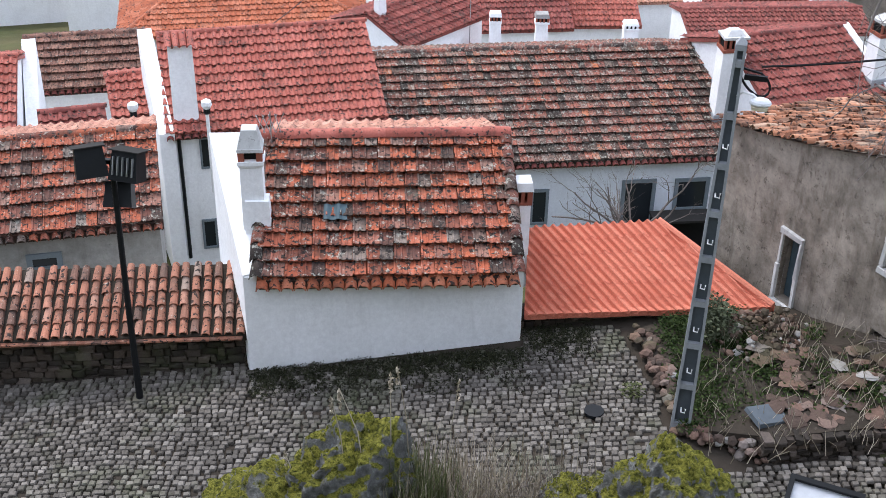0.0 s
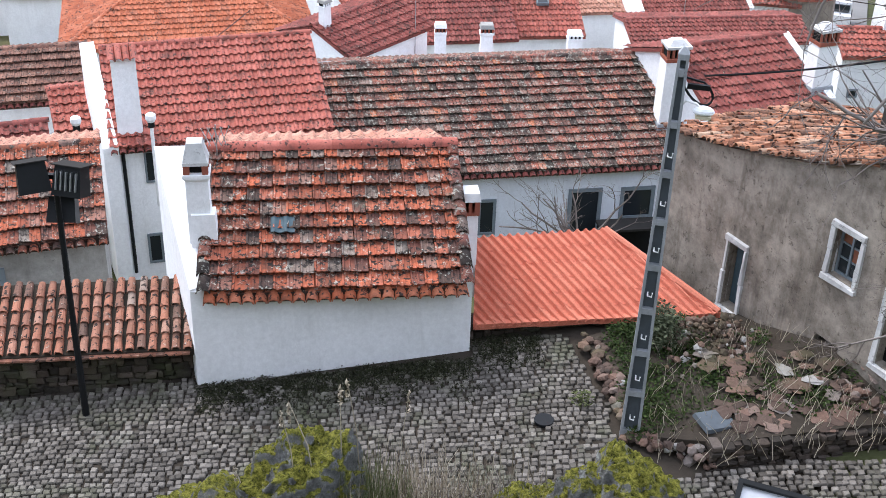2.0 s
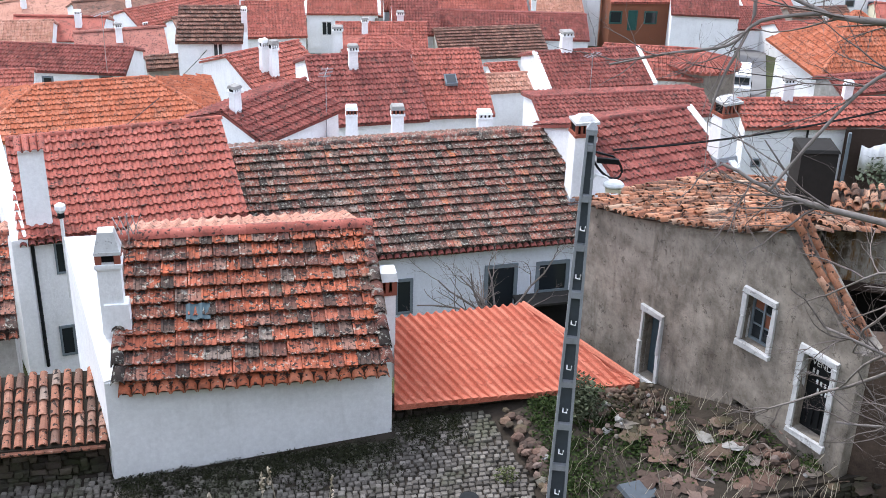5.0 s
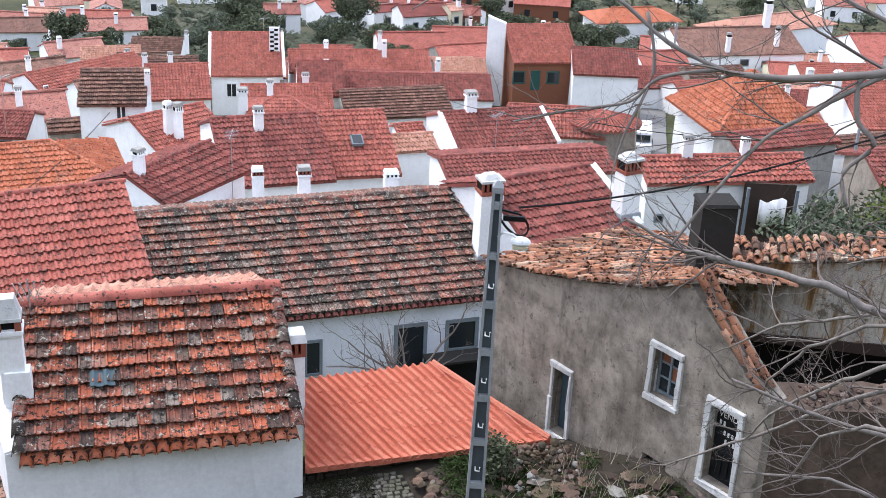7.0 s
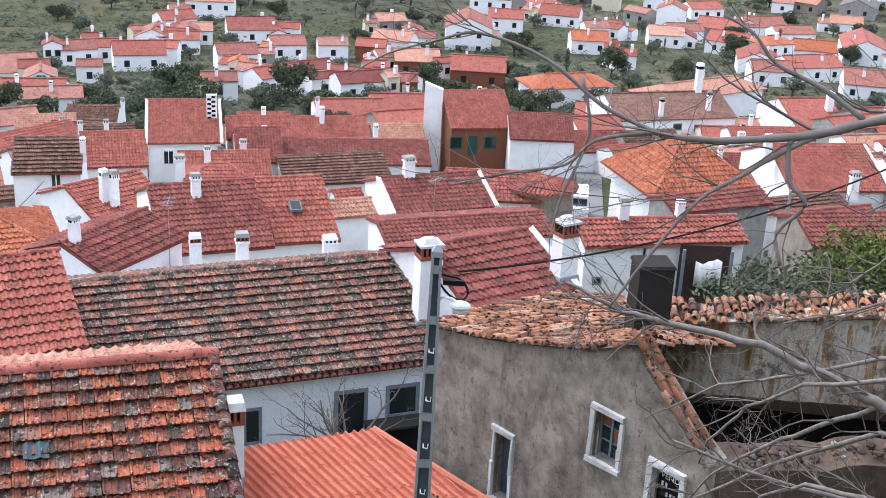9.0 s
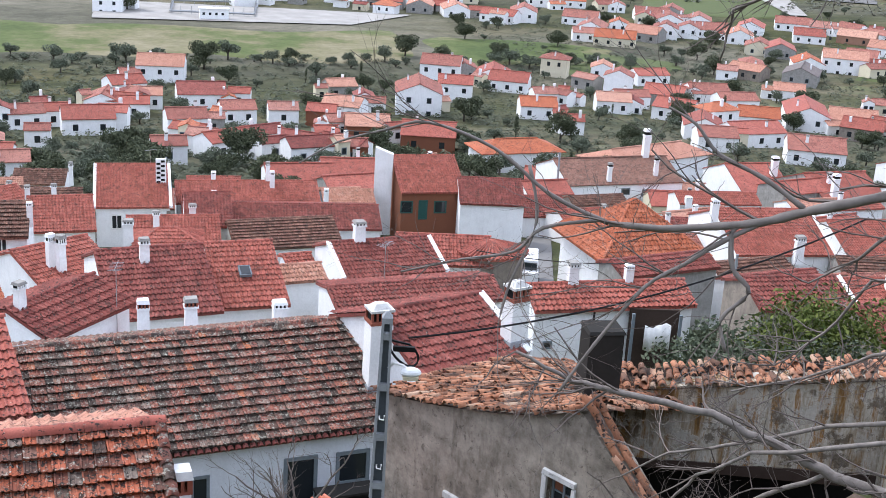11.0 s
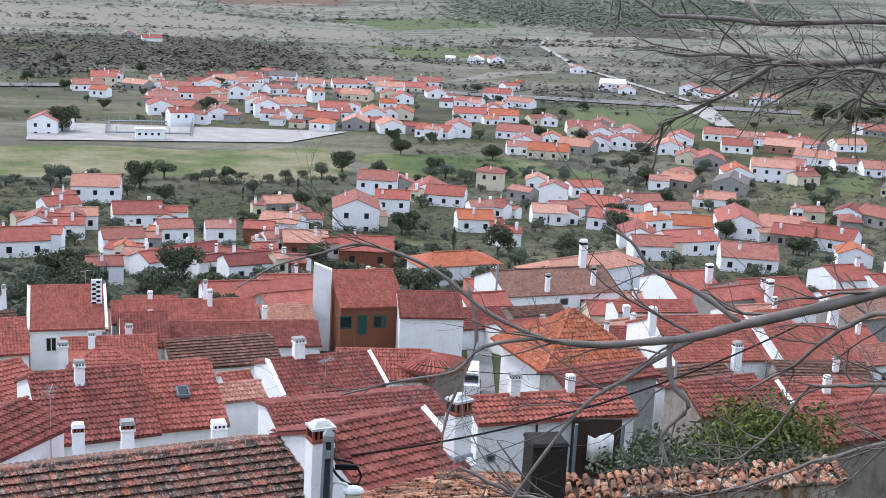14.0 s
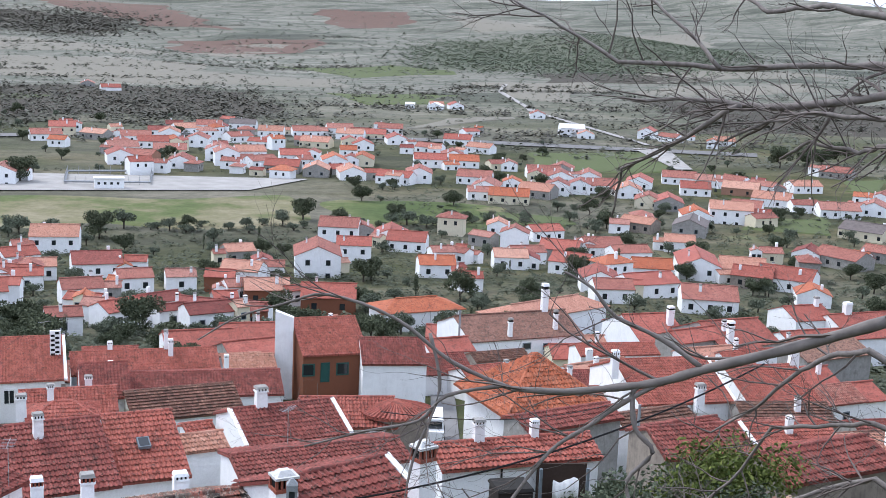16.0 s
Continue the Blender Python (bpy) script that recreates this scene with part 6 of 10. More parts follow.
house(-9.05, 24.99, -0.10, 13.2, 5.13, 2.54, 0.97, 3.1, 'lichen', 'grey', windows=[(0.0, -0.86, 0.74, 0.44, 'd')], rear='tile_faded', label='low grey house with a weathered red tile roof')
house(-12.31, 39.92, -3.70, 11.9, 3.93, 2.43, 0.89, 4.5, 'old', 'white', label='house with a dark weathered tile roof')
house(-9.71, 35.21, -3.04, 18.0, 1.29, 1.66, 0.62, 4.5, 'red', 'white', label='narrow house with a red tile roof')
house(-13.05, 32.27, -1.37, 13.1, 2.24, 2.75, 1.03, 4.5, 'red', 'white', label='house with a red tile roof beside a white wall')
house(-9.97, 30.39, -1.99, 17.7, 1.75, 0.59, 0.30, 4.5, 'dark', 'white', label='low outbuilding with a dark red roof')
house(-18.53, 69.54, -11.51, 5.1, 6.92, 1.33, 0.51, 4.5, 'red', 'white', label='low house with a red roof')
house(-16.53, 77.30, -12.43, -8.6, 12.61, 2.35, 0.89, 4.7, 'dark', 'white', windows=[(1.4, -0.69, 0.7, 0.62, 'd'), (5.01, -0.43, 0.83, 0.53, 'd'), (-2.18, -1.03, 0.64, 0.55, 'd')], label='long white house with a dark red roof and small windows')
house(-7.00, 73.64, -11.97, 9.5, 4.71, 1.16, 0.42, 4.5, 'old', 'stone', label='stone house with an old roof among others')
red_house = house(10.74, 37.65, -2.24, 18.2, 4.24, 2.90, 1.09, 4.5, 'dark', 'white', verge=1, label='house with deep red tiles and a white verge')
brick_chimney(red_house, 1.95, -2.24, -0.85, 1.45, 0.72)
house(2.63, 58.07, -6.87, 7.5, 5.10, 4.59, 1.74, 4.5, 'dark', 'white', chimneys=[(-0.37, 0.92, 1.17, 0.6)], label='long house with a dark red tiled roof and a cement chimney')
house(7.08, 60.02, -7.35, 3.7, 3.41, 4.57, 1.74, 4.5, 'red', 'white', label='white house with a red tiled roof')
house(-1.53, 47.71, -5.07, 48.6, 4.84, 2.11, 0.77, 4.5, 'dark', 'white', chimneys=[(-1.87, 0.21, 1.07, 0.53)], label='low white outbuilding with a dark red tiled roof')
house(4.11, 47.09, -6.81, 1.2, 8.86, 0.72, 0.30, 4.5, 'red', 'white', chimneys=[(-2.22, -0.02, 1.52, 0.57), (-0.37, -0.15, 1.51, 0.67), (3.15, -0.0, 1.2, 0.71)], label='house with a red tiled roof and white chimneys')
house(-9.62, 56.44, -7.51, 10.8, 5.05, 3.37, 1.27, 4.5, 'orange', 'white', hip=1, label='house with an orange hipped tile roof')
house(-2.13, 65.85, -9.06, 32.5, 4.54, 3.00, 1.15, 4.5, 'red', 'white', chimneys=[(-0.92, 1.69, 1.79, 0.52), (-0.62, 2.17, 1.97, 0.55)], label='white house with a red roof and two tall white chimneys')
house(4.89, 80.01, -12.90, -3.6, 1.18, 1.77, 0.65, 4.5, 'red', 'white', hip=1, chimneys=[(-2.51, 0.9, 1.26, 0.82)], label='house with a low red hipped roof and white ridge lines')
house(-5.09, 71.67, -8.47, -1.2, 3.75, 3.06, 1.12, 6.5, 'old', 'white', chimneys=[(1.89, 1.44, 0.95, 0.4)], windows=[(0.46, -0.6, 0.66, 1.03, 'w')], label='tall white house with a weathered brown tile roof')
house(-2.10, 92.16, -14.10, 2.7, 4.67, 3.93, 1.47, 4.5, 'red', 'white', chimneys=[(-2.24, -0.38, 0.94, 0.52)], label='house with a red tiled roof and a plain wall')
checked_house = house(3.58, 107.60, -15.80, -1.9, 6.13, 5.76, 2.15, 4.9, 'red', 'white', verge=2, chimneys=[(2.36, 2.32, 1.48, 0.54)], windows=[(-1.3, -1.3, 0.96, 1.31, 'w'), (1.85, -1.48, 0.67, 1.11, 'd')], label='white house with dark corner stones and a white-edged red roof')
for k in range(10):
    part("vent_square", Build().box(1.98 + (k % 2) * 0.36, -2.72, -0.95 + k * 0.2, 2.3 + (k % 2) * 0.36, -2.4, -0.77 + k * 0.2), "painted_hollow", checked_house)
part("vent_panel", Build().box(1.92, -2.68, -1.2, 2.78, -2.42, 1.15), "limewash", checked_house, "white chimney panel pierced with squares")
for sx in (-1, 1):
    for k in range(7):
        part("corner_stone", Build().box(sx * 2.98 - 0.28 + 0.1 * (k % 2), -5.62, -2.9 - k * 0.45, sx * 2.98 + 0.05, -5.46, -2.55 - k * 0.45), "stone_wall", checked_house)
house(-4.94, 137.21, -24.07, -6.9, 5.53, 2.59, 0.97, 4.5, 'old', 'white', chimneys=[(3.33, 1.92, 2.11, 0.57)], label='house with an old brown mossy tile roof')
house(-10.17, 105.44, -17.70, 36.1, 10.43, 2.40, 0.92, 4.5, 'red', 'white', windows=[(-4.59, -0.15, 0.44, 1.0, 'w')], label='white house with a broad faded red roof')
house(13.99, 112.62, -18.81, -2.4, 13.04, 3.22, 1.21, 4.5, 'red', 'white', chimneys=[(1.93, 0.0, 1.87, 0.48), (2.26, 0.98, 1.6, 0.53)], label='long house with a plain red tiled roof')
house(23.14, 111.12, -19.32, -2.7, 4.89, 2.41, 0.86, 4.5, 'faded', 'white', chimneys=[(-2.24, 2.25, 1.54, 0.52)], label='low house with a faded orange roof')
house(8.66, 94.12, -14.53, -2.7, 3.59, 4.04, 1.53, 4.5, 'dark', 'white', chimneys=[(-1.17, 2.96, 1.1, 0.69)], label='small house with a dark tile roof and a stone chimney')
house(16.72, 96.29, -16.27, -6.9, 11.77, 3.58, 0.95, 4.1, 'dark', 'white', windows=[(-4.57, -0.75, 0.71, 0.94, 'd'), (-5.45, -0.76, 0.27, 0.94, 'w')], label='long low white house with a dark red roof')
house(30.65, 112.55, -16.47, -1.6, 6.24, 5.58, 2.12, 6.0, 'red', 'ochre', windows=[(-2.52, -1.41, 1.17, 1.19, 'g'), (-0.97, -1.69, 0.86, 1.85, 'dg'), (0.66, -1.44, 1.19, 1.2, 'g')], label='red-brown rendered house with green windows and a red roof')
house(35.62, 106.74, -17.20, -11.7, 5.95, 3.82, 1.44, 5.5, 'dark', 'white', label='white house with a dark red tiled roof')
house(15.99, 67.15, -9.75, 6.9, 6.13, 3.05, 1.12, 4.5, 'dark', 'white', verge=2, chimneys=[(-1.23, 0.0, 1.21, 0.85)], label='white house with a dark red roof and white verge')
house(14.88, 55.31, -8.01, 4.5, 8.49, 1.99, 0.48, 4.0, 'dark', 'white', label='long roof of dark red tiles')
house(21.17, 46.77, -5.20, -0.9, 7.28, 1.56, 0.59, 4.5, 'red', 'white', chimneys=[(-1.52, 0.0, 0.99, 0.6), (1.03, 0.02, 0.82, 0.44)], windows=[(-2.9, -1.62, 0.41, 0.36, 'd'), (-0.94, -0.95, 0.08, 1.54, 'p')], label='white house with a bright red tiled roof')
house(86.71, 148.86, -27.22, -1.9, 7.52, 6.31, 2.35, 4.5, 'red', 'white', tiles=0, chimneys=[(2.35, 2.63, 2.6, 1.11)], label='white gabled house with a red roof')
house(64.16, 144.43, -25.10, 3.4, 15.98, 5.43, 2.03, 4.5, 'old', 'white', tiles=0, chimneys=[(-2.26, 4.67, 2.3, 0.71), (4.96, -0.0, 3.64, 1.04), (4.61, 3.86, 2.47, 0.73)], windows=[(-8.65, -1.3, 1.16, 0.65, 'd'), (-0.05, -1.06, 1.21, 0.89, 'd'), (2.82, -1.29, 1.15, 0.89, 'd')], label='long white house with an old brown roof')
house(10.63, 63.50, -9.86, 7.3, 2.73, 1.34, 0.48, 4.5, 'faded', 'white', label='low house with a faded salmon roof')
house(11.58, 69.32, -11.25, 9.5, 1.75, 0.92, 0.30, 4.5, 'red', 'white', label='small white house with a red roof')
house(64.38, 181.63, -31.61, 5.0, 6.98, 3.82, 1.44, 4.5, 'orange', 'white', hip=1, tiles=0, label='house with a bright orange hipped roof')
house(33.14, 51.49, -7.07, -2.9, 5.13, 2.26, 0.83, 4.0, 'dark', 'stone', verge=1, label='low stone house with a deep red tiled roof')
house(32.38, 64.32, -10.29, 10.3, 6.87, 1.52, 0.53, 4.0, 'dark', 'grey', label='grey walled house with a dark red roof')
house(87.94, 137.48, -26.39, 11.6, 10.18, 2.70, 1.03, 5.5, 'red', 'grey', tiles=0, label='grey rendered house with a red roof')
house(86.24, 123.69, -25.59, 3.4, 8.07, 1.06, 0.39, 5.5, 'red', 'white', label='white house with a red tiled roof')
house(99.03, 127.09, -25.63, 8.4, 11.25, 4.06, 1.50, 5.0, 'old', 'grey', tiles=0, label='grey house with an old tile roof')
house(83.35, 174.38, -30.99, 19.6, 14.63, 3.92, 1.50, 4.5, 'faded', 'white', hip=1, tiles=0, label='large hall with a faded pink roof')
house(30.97, 39.34, -3.65, 7.8, 5.87, 1.81, 0.68, 4.0, 'dark', 'stone', label='low house with a deep red roof')
house(53.34, 88.61, -15.06, -5.2, 8.28, 5.62, 2.15, 4.5, 'red', 'white', verge=1, chimneys=[(-4.79, 1.55, 1.89, 0.75), (0.78, 5.9, 1.85, 0.93)], label='large house with a red roof and a white verge')
house(66.17, 92.85, -17.62, -4.3, 7.13, 4.99, 1.91, 4.5, 'red', 'white', chimneys=[(3.47, -0.0, 1.86, 1.09)], label='house with a deep red tiled roof')
house(93.62, 139.22, -25.98, 2.5, 9.42, 6.58, 2.50, 4.5, 'red', 'grey', tiles=0, chimneys=[(-3.0, 4.78, 2.97, 1.05)], label='grey gabled house with a red roof')
house(132.99, 175.97, -34.25, 0.5, 8.11, 4.32, 1.65, 3.8, 'red', 'white', tiles=0, chimneys=[(2.61, 0.4, 1.68, 1.02)], label='white gabled house with a red roof')
house(141.30, 171.48, -34.85, 0.4, 12.89, 3.73, 1.38, 3.8, 'red', 'white', tiles=0, chimneys=[(-2.39, 0.0, 1.96, 1.63)], label='white house with a red roof')
house(121.23, 151.89, -31.70, 0.6, 20.04, 2.85, 1.06, 4.5, 'red', 'white', tiles=0, label='long low house with a red roof')
house(71.35, 129.38, -25.52, -6.6, 10.07, 2.37, 0.86, 4.5, 'red', 'white', chimneys=[(-4.07, 2.4, 0.95, 0.94)], label='low house with a red roof')
house(52.38, 120.69, -23.11, 4.4, 6.50, 1.62, 0.59, 4.5, 'old', 'stone', label='small stone outbuilding with an old tile roof')
house(17.2, 303.1, -40.25, -8, 11.3, 5.00, 2.10, 4.9, 'faded', 'white', tiles=0, windows=[(-3.78, -1.5, 0.9, 1.1, 'd'), (0.0, -1.5, 0.9, 1.1, 'd'), (3.78, -1.5, 0.9, 1.1, 'd')])
house(9.6, 299.4, -43.01, 8, 5.1, 2.28, 0.96, 3.1, 'clay', 'white', tiles=0, windows=[(0.0, -1.5, 0.9, 1.1, 'd')])
house(11.4, 253.5, -38.24, -2, 6.4, 2.86, 1.20, 3.7, 'faded', 'white', tiles=0, windows=[(-1.61, -1.5, 0.9, 1.1, 'd'), (1.61, -1.5, 0.9, 1.1, 'd')])
house(8.3, 259.7, -39.58, 82, 5.4, 2.37, 0.99, 3.1, 'dark', 'white', tiles=0, gable=1)
house(22.4, 257.3, -37.85, 0, 10.0, 4.44, 1.86, 3.7, 'dark', 'white', tiles=0, windows=[(-3.33, -1.5, 0.9, 1.1, 'd'), (0.0, -1.5, 0.9, 1.1, 'd'), (3.33, -1.5, 0.9, 1.1, 'd')])
house(30.4, 258.1, -39.13, -12, 4.8, 2.13, 0.90, 3.7, 'red', 'white', tiles=0, windows=[(0.0, -1.5, 0.9, 1.1, 'd')])
house(27.6, 254.1, -39.61, 92, 3.4, 1.60, 0.67, 3.1, 'orange', 'white', tiles=0, gable=1)
house(7.7, 273.0, -39.57, 19, 7.8, 3.47, 1.46, 3.7, 'red', 'white', tiles=0, windows=[(-1.95, -1.5, 0.9, 1.1, 'd'), (1.95, -1.5, 0.9, 1.1, 'd')])
house(6.8, 242.6, -37.18, -22, 7.0, 3.09, 1.30, 3.7, 'red', 'white', tiles=0, windows=[(-1.74, -1.5, 0.9, 1.1, 'd'), (1.74, -1.5, 0.9, 1.1, 'd')])
house(9.5, 245.4, -36.95, 92, 5.2, 2.29, 0.96, 4.6, 'clay', 'grey', tiles=0, gable=2)
house(20.3, 190.2, -32.12, 28, 8.4, 2.85, 1.20, 3.7, 'red', 'white', tiles=0, windows=[(-2.1, -1.5, 0.9, 1.1, 'd'), (2.1, -1.5, 0.9, 1.1, 'd')])
house(16.2, 206.0, -34.64, -29, 6.1, 2.06, 0.87, 3.7, 'red', 'white', tiles=0, windows=[(0.0, -1.5, 0.9, 1.1, 'd')])
house(48.4, 243.1, -37.78, -12, 6.3, 2.80, 1.18, 3.7, 'faded', 'stone', tiles=0, windows=[(0.0, -1.5, 0.9, 1.1, 'd')])
house(54.7, 249.4, -37.78, 83, 5.1, 2.24, 0.94, 4.6, 'dark', 'white', tiles=0, gable=2)
house(54.8, 275.5, -40.43, 7, 6.9, 3.06, 1.29, 3.7, 'faded', 'grey', tiles=0, windows=[(-1.72, -1.5, 0.9, 1.1, 'd'), (1.72, -1.5, 0.9, 1.1, 'd')])
house(49.5, 270.2, -40.67, 2, 2.9, 1.60, 0.67, 3.7, 'clay', 'cream', tiles=0, windows=[(0.0, -1.5, 0.9, 1.1, 'd')])
house(49.2, 241.3, -37.26, -28, 8.0, 3.58, 1.50, 3.7, 'faded', 'white', tiles=0, windows=[(-2.01, -1.5, 0.9, 1.1, 'd'), (2.01, -1.5, 0.9, 1.1, 'd')])
house(56.2, 246.3, -38.46, -13, 5.0, 2.24, 0.94, 3.7, 'clay', 'white', tiles=0, windows=[(0.0, -1.5, 0.9, 1.1, 'd')])
house(27.1, 187.3, -32.51, 17, 4.9, 1.66, 0.70, 3.7, 'dark', 'white', tiles=0, windows=[(0.0, -1.5, 0.9, 1.1, 'd')])
house(32.3, 183.1, -31.37, 11, 8.2, 2.78, 1.17, 3.7, 'dark', 'white', tiles=0, windows=[(-2.04, -1.5, 0.9, 1.1, 'd'), (2.04, -1.5, 0.9, 1.1, 'd')])
house(38.1, 186.1, -32.08, -43, 7.7, 2.60, 1.09, 3.7, 'dark', 'white', tiles=0, windows=[(-1.91, -1.5, 0.9, 1.1, 'd'), (1.91, -1.5, 0.9, 1.1, 'd')])
house(67.3, 253.3, -36.02, 77, 12.5, 5.00, 2.10, 5.4, 'clay', 'white', tiles=0, gable=2)
house(72.4, 256.2, -40.44, 7, 5.1, 1.73, 0.73, 3.1, 'faded', 'cream', tiles=0, windows=[(0.0, -1.5, 0.9, 1.1, 'd')])
house(81.7, 274.7, -39.21, -17, 8.2, 3.63, 1.53, 5.1, 'red', 'white', tiles=0, windows=[(-2.04, -1.5, 0.9, 1.1, 'd'), (2.04, -1.5, 0.9, 1.1, 'd')])
house(76.8, 278.5, -42.10, 77, 5.1, 2.25, 0.94, 3.1, 'orange', 'grey', tiles=0, gable=1)
house(88.4, 310.7, -40.77, -22, 10.5, 4.66, 1.96, 4.9, 'clay', 'white', tiles=0, windows=[(-3.49, -1.5, 0.9, 1.1, 'd'), (0.0, -1.5, 0.9, 1.1, 'd'), (3.49, -1.5, 0.9, 1.1, 'd')])
house(94.5, 312.4, -42.34, 81, 9.1, 3.85, 1.62, 3.7, 'clay', 'grey', tiles=0, gable=1)
house(100.1, 303.7, -41.95, 71, 10.8, 4.51, 1.90, 3.7, 'red', 'white', tiles=0, gable=1)
house(94.9, 298.5, -43.16, -51, 3.5, 1.60, 0.67, 3.7, 'clay', 'cream', tiles=0, windows=[(0.0, -1.5, 0.9, 1.1, 'd')])
house(101.6, 294.5, -41.84, -26, 10.1, 4.50, 1.89, 3.7, 'red', 'white', tiles=0, windows=[(-3.37, -1.5, 0.9, 1.1, 'd'), (0.0, -1.5, 0.9, 1.1, 'd'), (3.37, -1.5, 0.9, 1.1, 'd')])
house(42.9, 231.6, -36.85, -18, 5.8, 2.58, 1.08, 3.7, 'red', 'ochre', tiles=0, windows=[(0.0, -1.5, 0.9, 1.1, 'd')])
house(47.8, 214.2, -34.96, -9, 8.1, 3.59, 1.51, 3.7, 'faded', 'ochre', tiles=0, windows=[(-2.02, -1.5, 0.9, 1.1, 'd'), (2.02, -1.5, 0.9, 1.1, 'd')])
house(52.1, 211.4, -35.81, 17, 4.2, 1.60, 0.67, 3.7, 'red', 'white', tiles=0, windows=[(0.0, -1.5, 0.9, 1.1, 'd')])
house(56.5, 204.3, -34.00, -16, 9.5, 4.23, 1.78, 3.7, 'red', 'ochre', tiles=0, windows=[(-2.38, -1.5, 0.9, 1.1, 'd'), (2.38, -1.5, 0.9, 1.1, 'd')])
house(92.7, 249.4, -38.89, -12, 8.1, 3.62, 1.52, 3.7, 'orange', 'white', tiles=0, windows=[(-2.04, -1.5, 0.9, 1.1, 'd'), (2.04, -1.5, 0.9, 1.1, 'd')])
house(96.6, 247.6, -40.48, 13, 4.1, 1.60, 0.67, 3.1, 'dark', 'white', tiles=0, windows=[(0.0, -1.5, 0.9, 1.1, 'd')])
house(91.8, 227.1, -37.80, -14, 5.0, 2.24, 0.94, 3.7, 'red', 'white', tiles=0, windows=[(0.0, -1.5, 0.9, 1.1, 'd')])
house(90.3, 229.8, -37.44, -18, 3.0, 1.60, 0.67, 4.6, 'red', 'white', tiles=0, windows=[(0.0, -1.5, 0.9, 1.1, 'd')])
house(123.8, 298.2, -42.91, -56, 7.0, 2.39, 1.00, 3.7, 'clay', 'grey', tiles=0, windows=[(-1.76, -1.5, 0.9, 1.1, 'd'), (1.76, -1.5, 0.9, 1.1, 'd')])
house(135.5, 316.4, -42.84, 67, 7.8, 3.31, 1.39, 3.7, 'faded', 'white', tiles=0, gable=1)
house(144.4, 305.8, -42.73, 5, 9.8, 3.33, 1.40, 3.7, 'red', 'white', tiles=0, windows=[(-3.26, -1.5, 0.9, 1.1, 'd'), (0.0, -1.5, 0.9, 1.1, 'd'), (3.26, -1.5, 0.9, 1.1, 'd')])
house(136.8, 279.1, -41.86, -34, 10.1, 4.49, 1.88, 3.7, 'red', 'grey', tiles=0, windows=[(-3.37, -1.5, 0.9, 1.1, 'd'), (0.0, -1.5, 0.9, 1.1, 'd'), (3.37, -1.5, 0.9, 1.1, 'd')])
house(145.8, 282.7, -42.40, 71, 8.1, 3.46, 1.45, 3.7, 'clay', 'white', tiles=0, gable=1)
house(125.4, 274.6, -42.26, -4, 8.8, 2.98, 1.25, 3.7, 'clay', 'white', tiles=0, windows=[(-2.19, -1.5, 0.9, 1.1, 'd'), (2.19, -1.5, 0.9, 1.1, 'd')])
house(107.1, 273.2, -41.96, -55, 6.4, 2.18, 0.92, 3.7, 'clay', 'white', tiles=0, windows=[(-1.6, -1.5, 0.9, 1.1, 'd'), (1.6, -1.5, 0.9, 1.1, 'd')])
house(111.4, 273.3, -42.97, -53, 3.4, 1.60, 0.67, 3.1, 'clay', 'white', tiles=0, windows=[(0.0, -1.5, 0.9, 1.1, 'd')])
house(103.0, 273.6, -41.64, -2, 6.0, 2.66, 1.12, 3.7, 'clay', 'white', tiles=0, windows=[(0.0, -1.5, 0.9, 1.1, 'd')])
house(108.2, 274.2, -41.51, -24, 2.8, 1.60, 0.67, 4.6, 'red', 'grey', tiles=0, windows=[(0.0, -1.5, 0.9, 1.1, 'd')])
house(116.5, 264.2, -40.81, -16, 8.2, 3.66, 1.54, 3.7, 'faded', 'white', tiles=0, windows=[(-2.06, -1.5, 0.9, 1.1, 'd'), (2.06, -1.5, 0.9, 1.1, 'd')])
house(121.9, 265.1, -42.16, 67, 6.0, 2.60, 1.09, 3.1, 'dark', 'white', tiles=0, gable=1)
house(149.1, 281.5, -41.90, -7, 10.3, 4.60, 1.93, 3.7, 'clay', 'white', tiles=0, windows=[(-3.45, -1.5, 0.9, 1.1, 'd'), (0.0, -1.5, 0.9, 1.1, 'd'), (3.45, -1.5, 0.9, 1.1, 'd')])
house(143.7, 283.2, -43.09, 3, 5.6, 1.89, 0.79, 3.7, 'faded', 'white', tiles=0, windows=[(0.0, -1.5, 0.9, 1.1, 'd')])
house(152.3, 272.4, -42.28, -2, 10.2, 3.46, 1.45, 3.7, 'clay', 'white', tiles=0, windows=[(-3.39, -1.5, 0.9, 1.1, 'd'), (0.0, -1.5, 0.9, 1.1, 'd'), (3.39, -1.5, 0.9, 1.1, 'd')])
house(144.2, 246.9, -40.33, -22, 9.3, 4.14, 1.74, 3.7, 'orange', 'white', tiles=0, windows=[(-2.33, -1.5, 0.9, 1.1, 'd'), (2.33, -1.5, 0.9, 1.1, 'd')])
house(128.2, 255.2, -40.30, -41, 9.3, 4.13, 1.74, 3.7, 'red', 'white', tiles=0, windows=[(-2.32, -1.5, 0.9, 1.1, 'd'), (2.32, -1.5, 0.9, 1.1, 'd')])
house(116.1, 213.3, -36.97, -15, 7.9, 3.53, 1.48, 3.7, 'clay', 'white', tiles=0, windows=[(-1.98, -1.5, 0.9, 1.1, 'd'), (1.98, -1.5, 0.9, 1.1, 'd')])
house(123.1, 218.0, -38.58, -8, 4.5, 1.60, 0.67, 3.7, 'red', 'cream', tiles=0, windows=[(0.0, -1.5, 0.9, 1.1, 'd')])
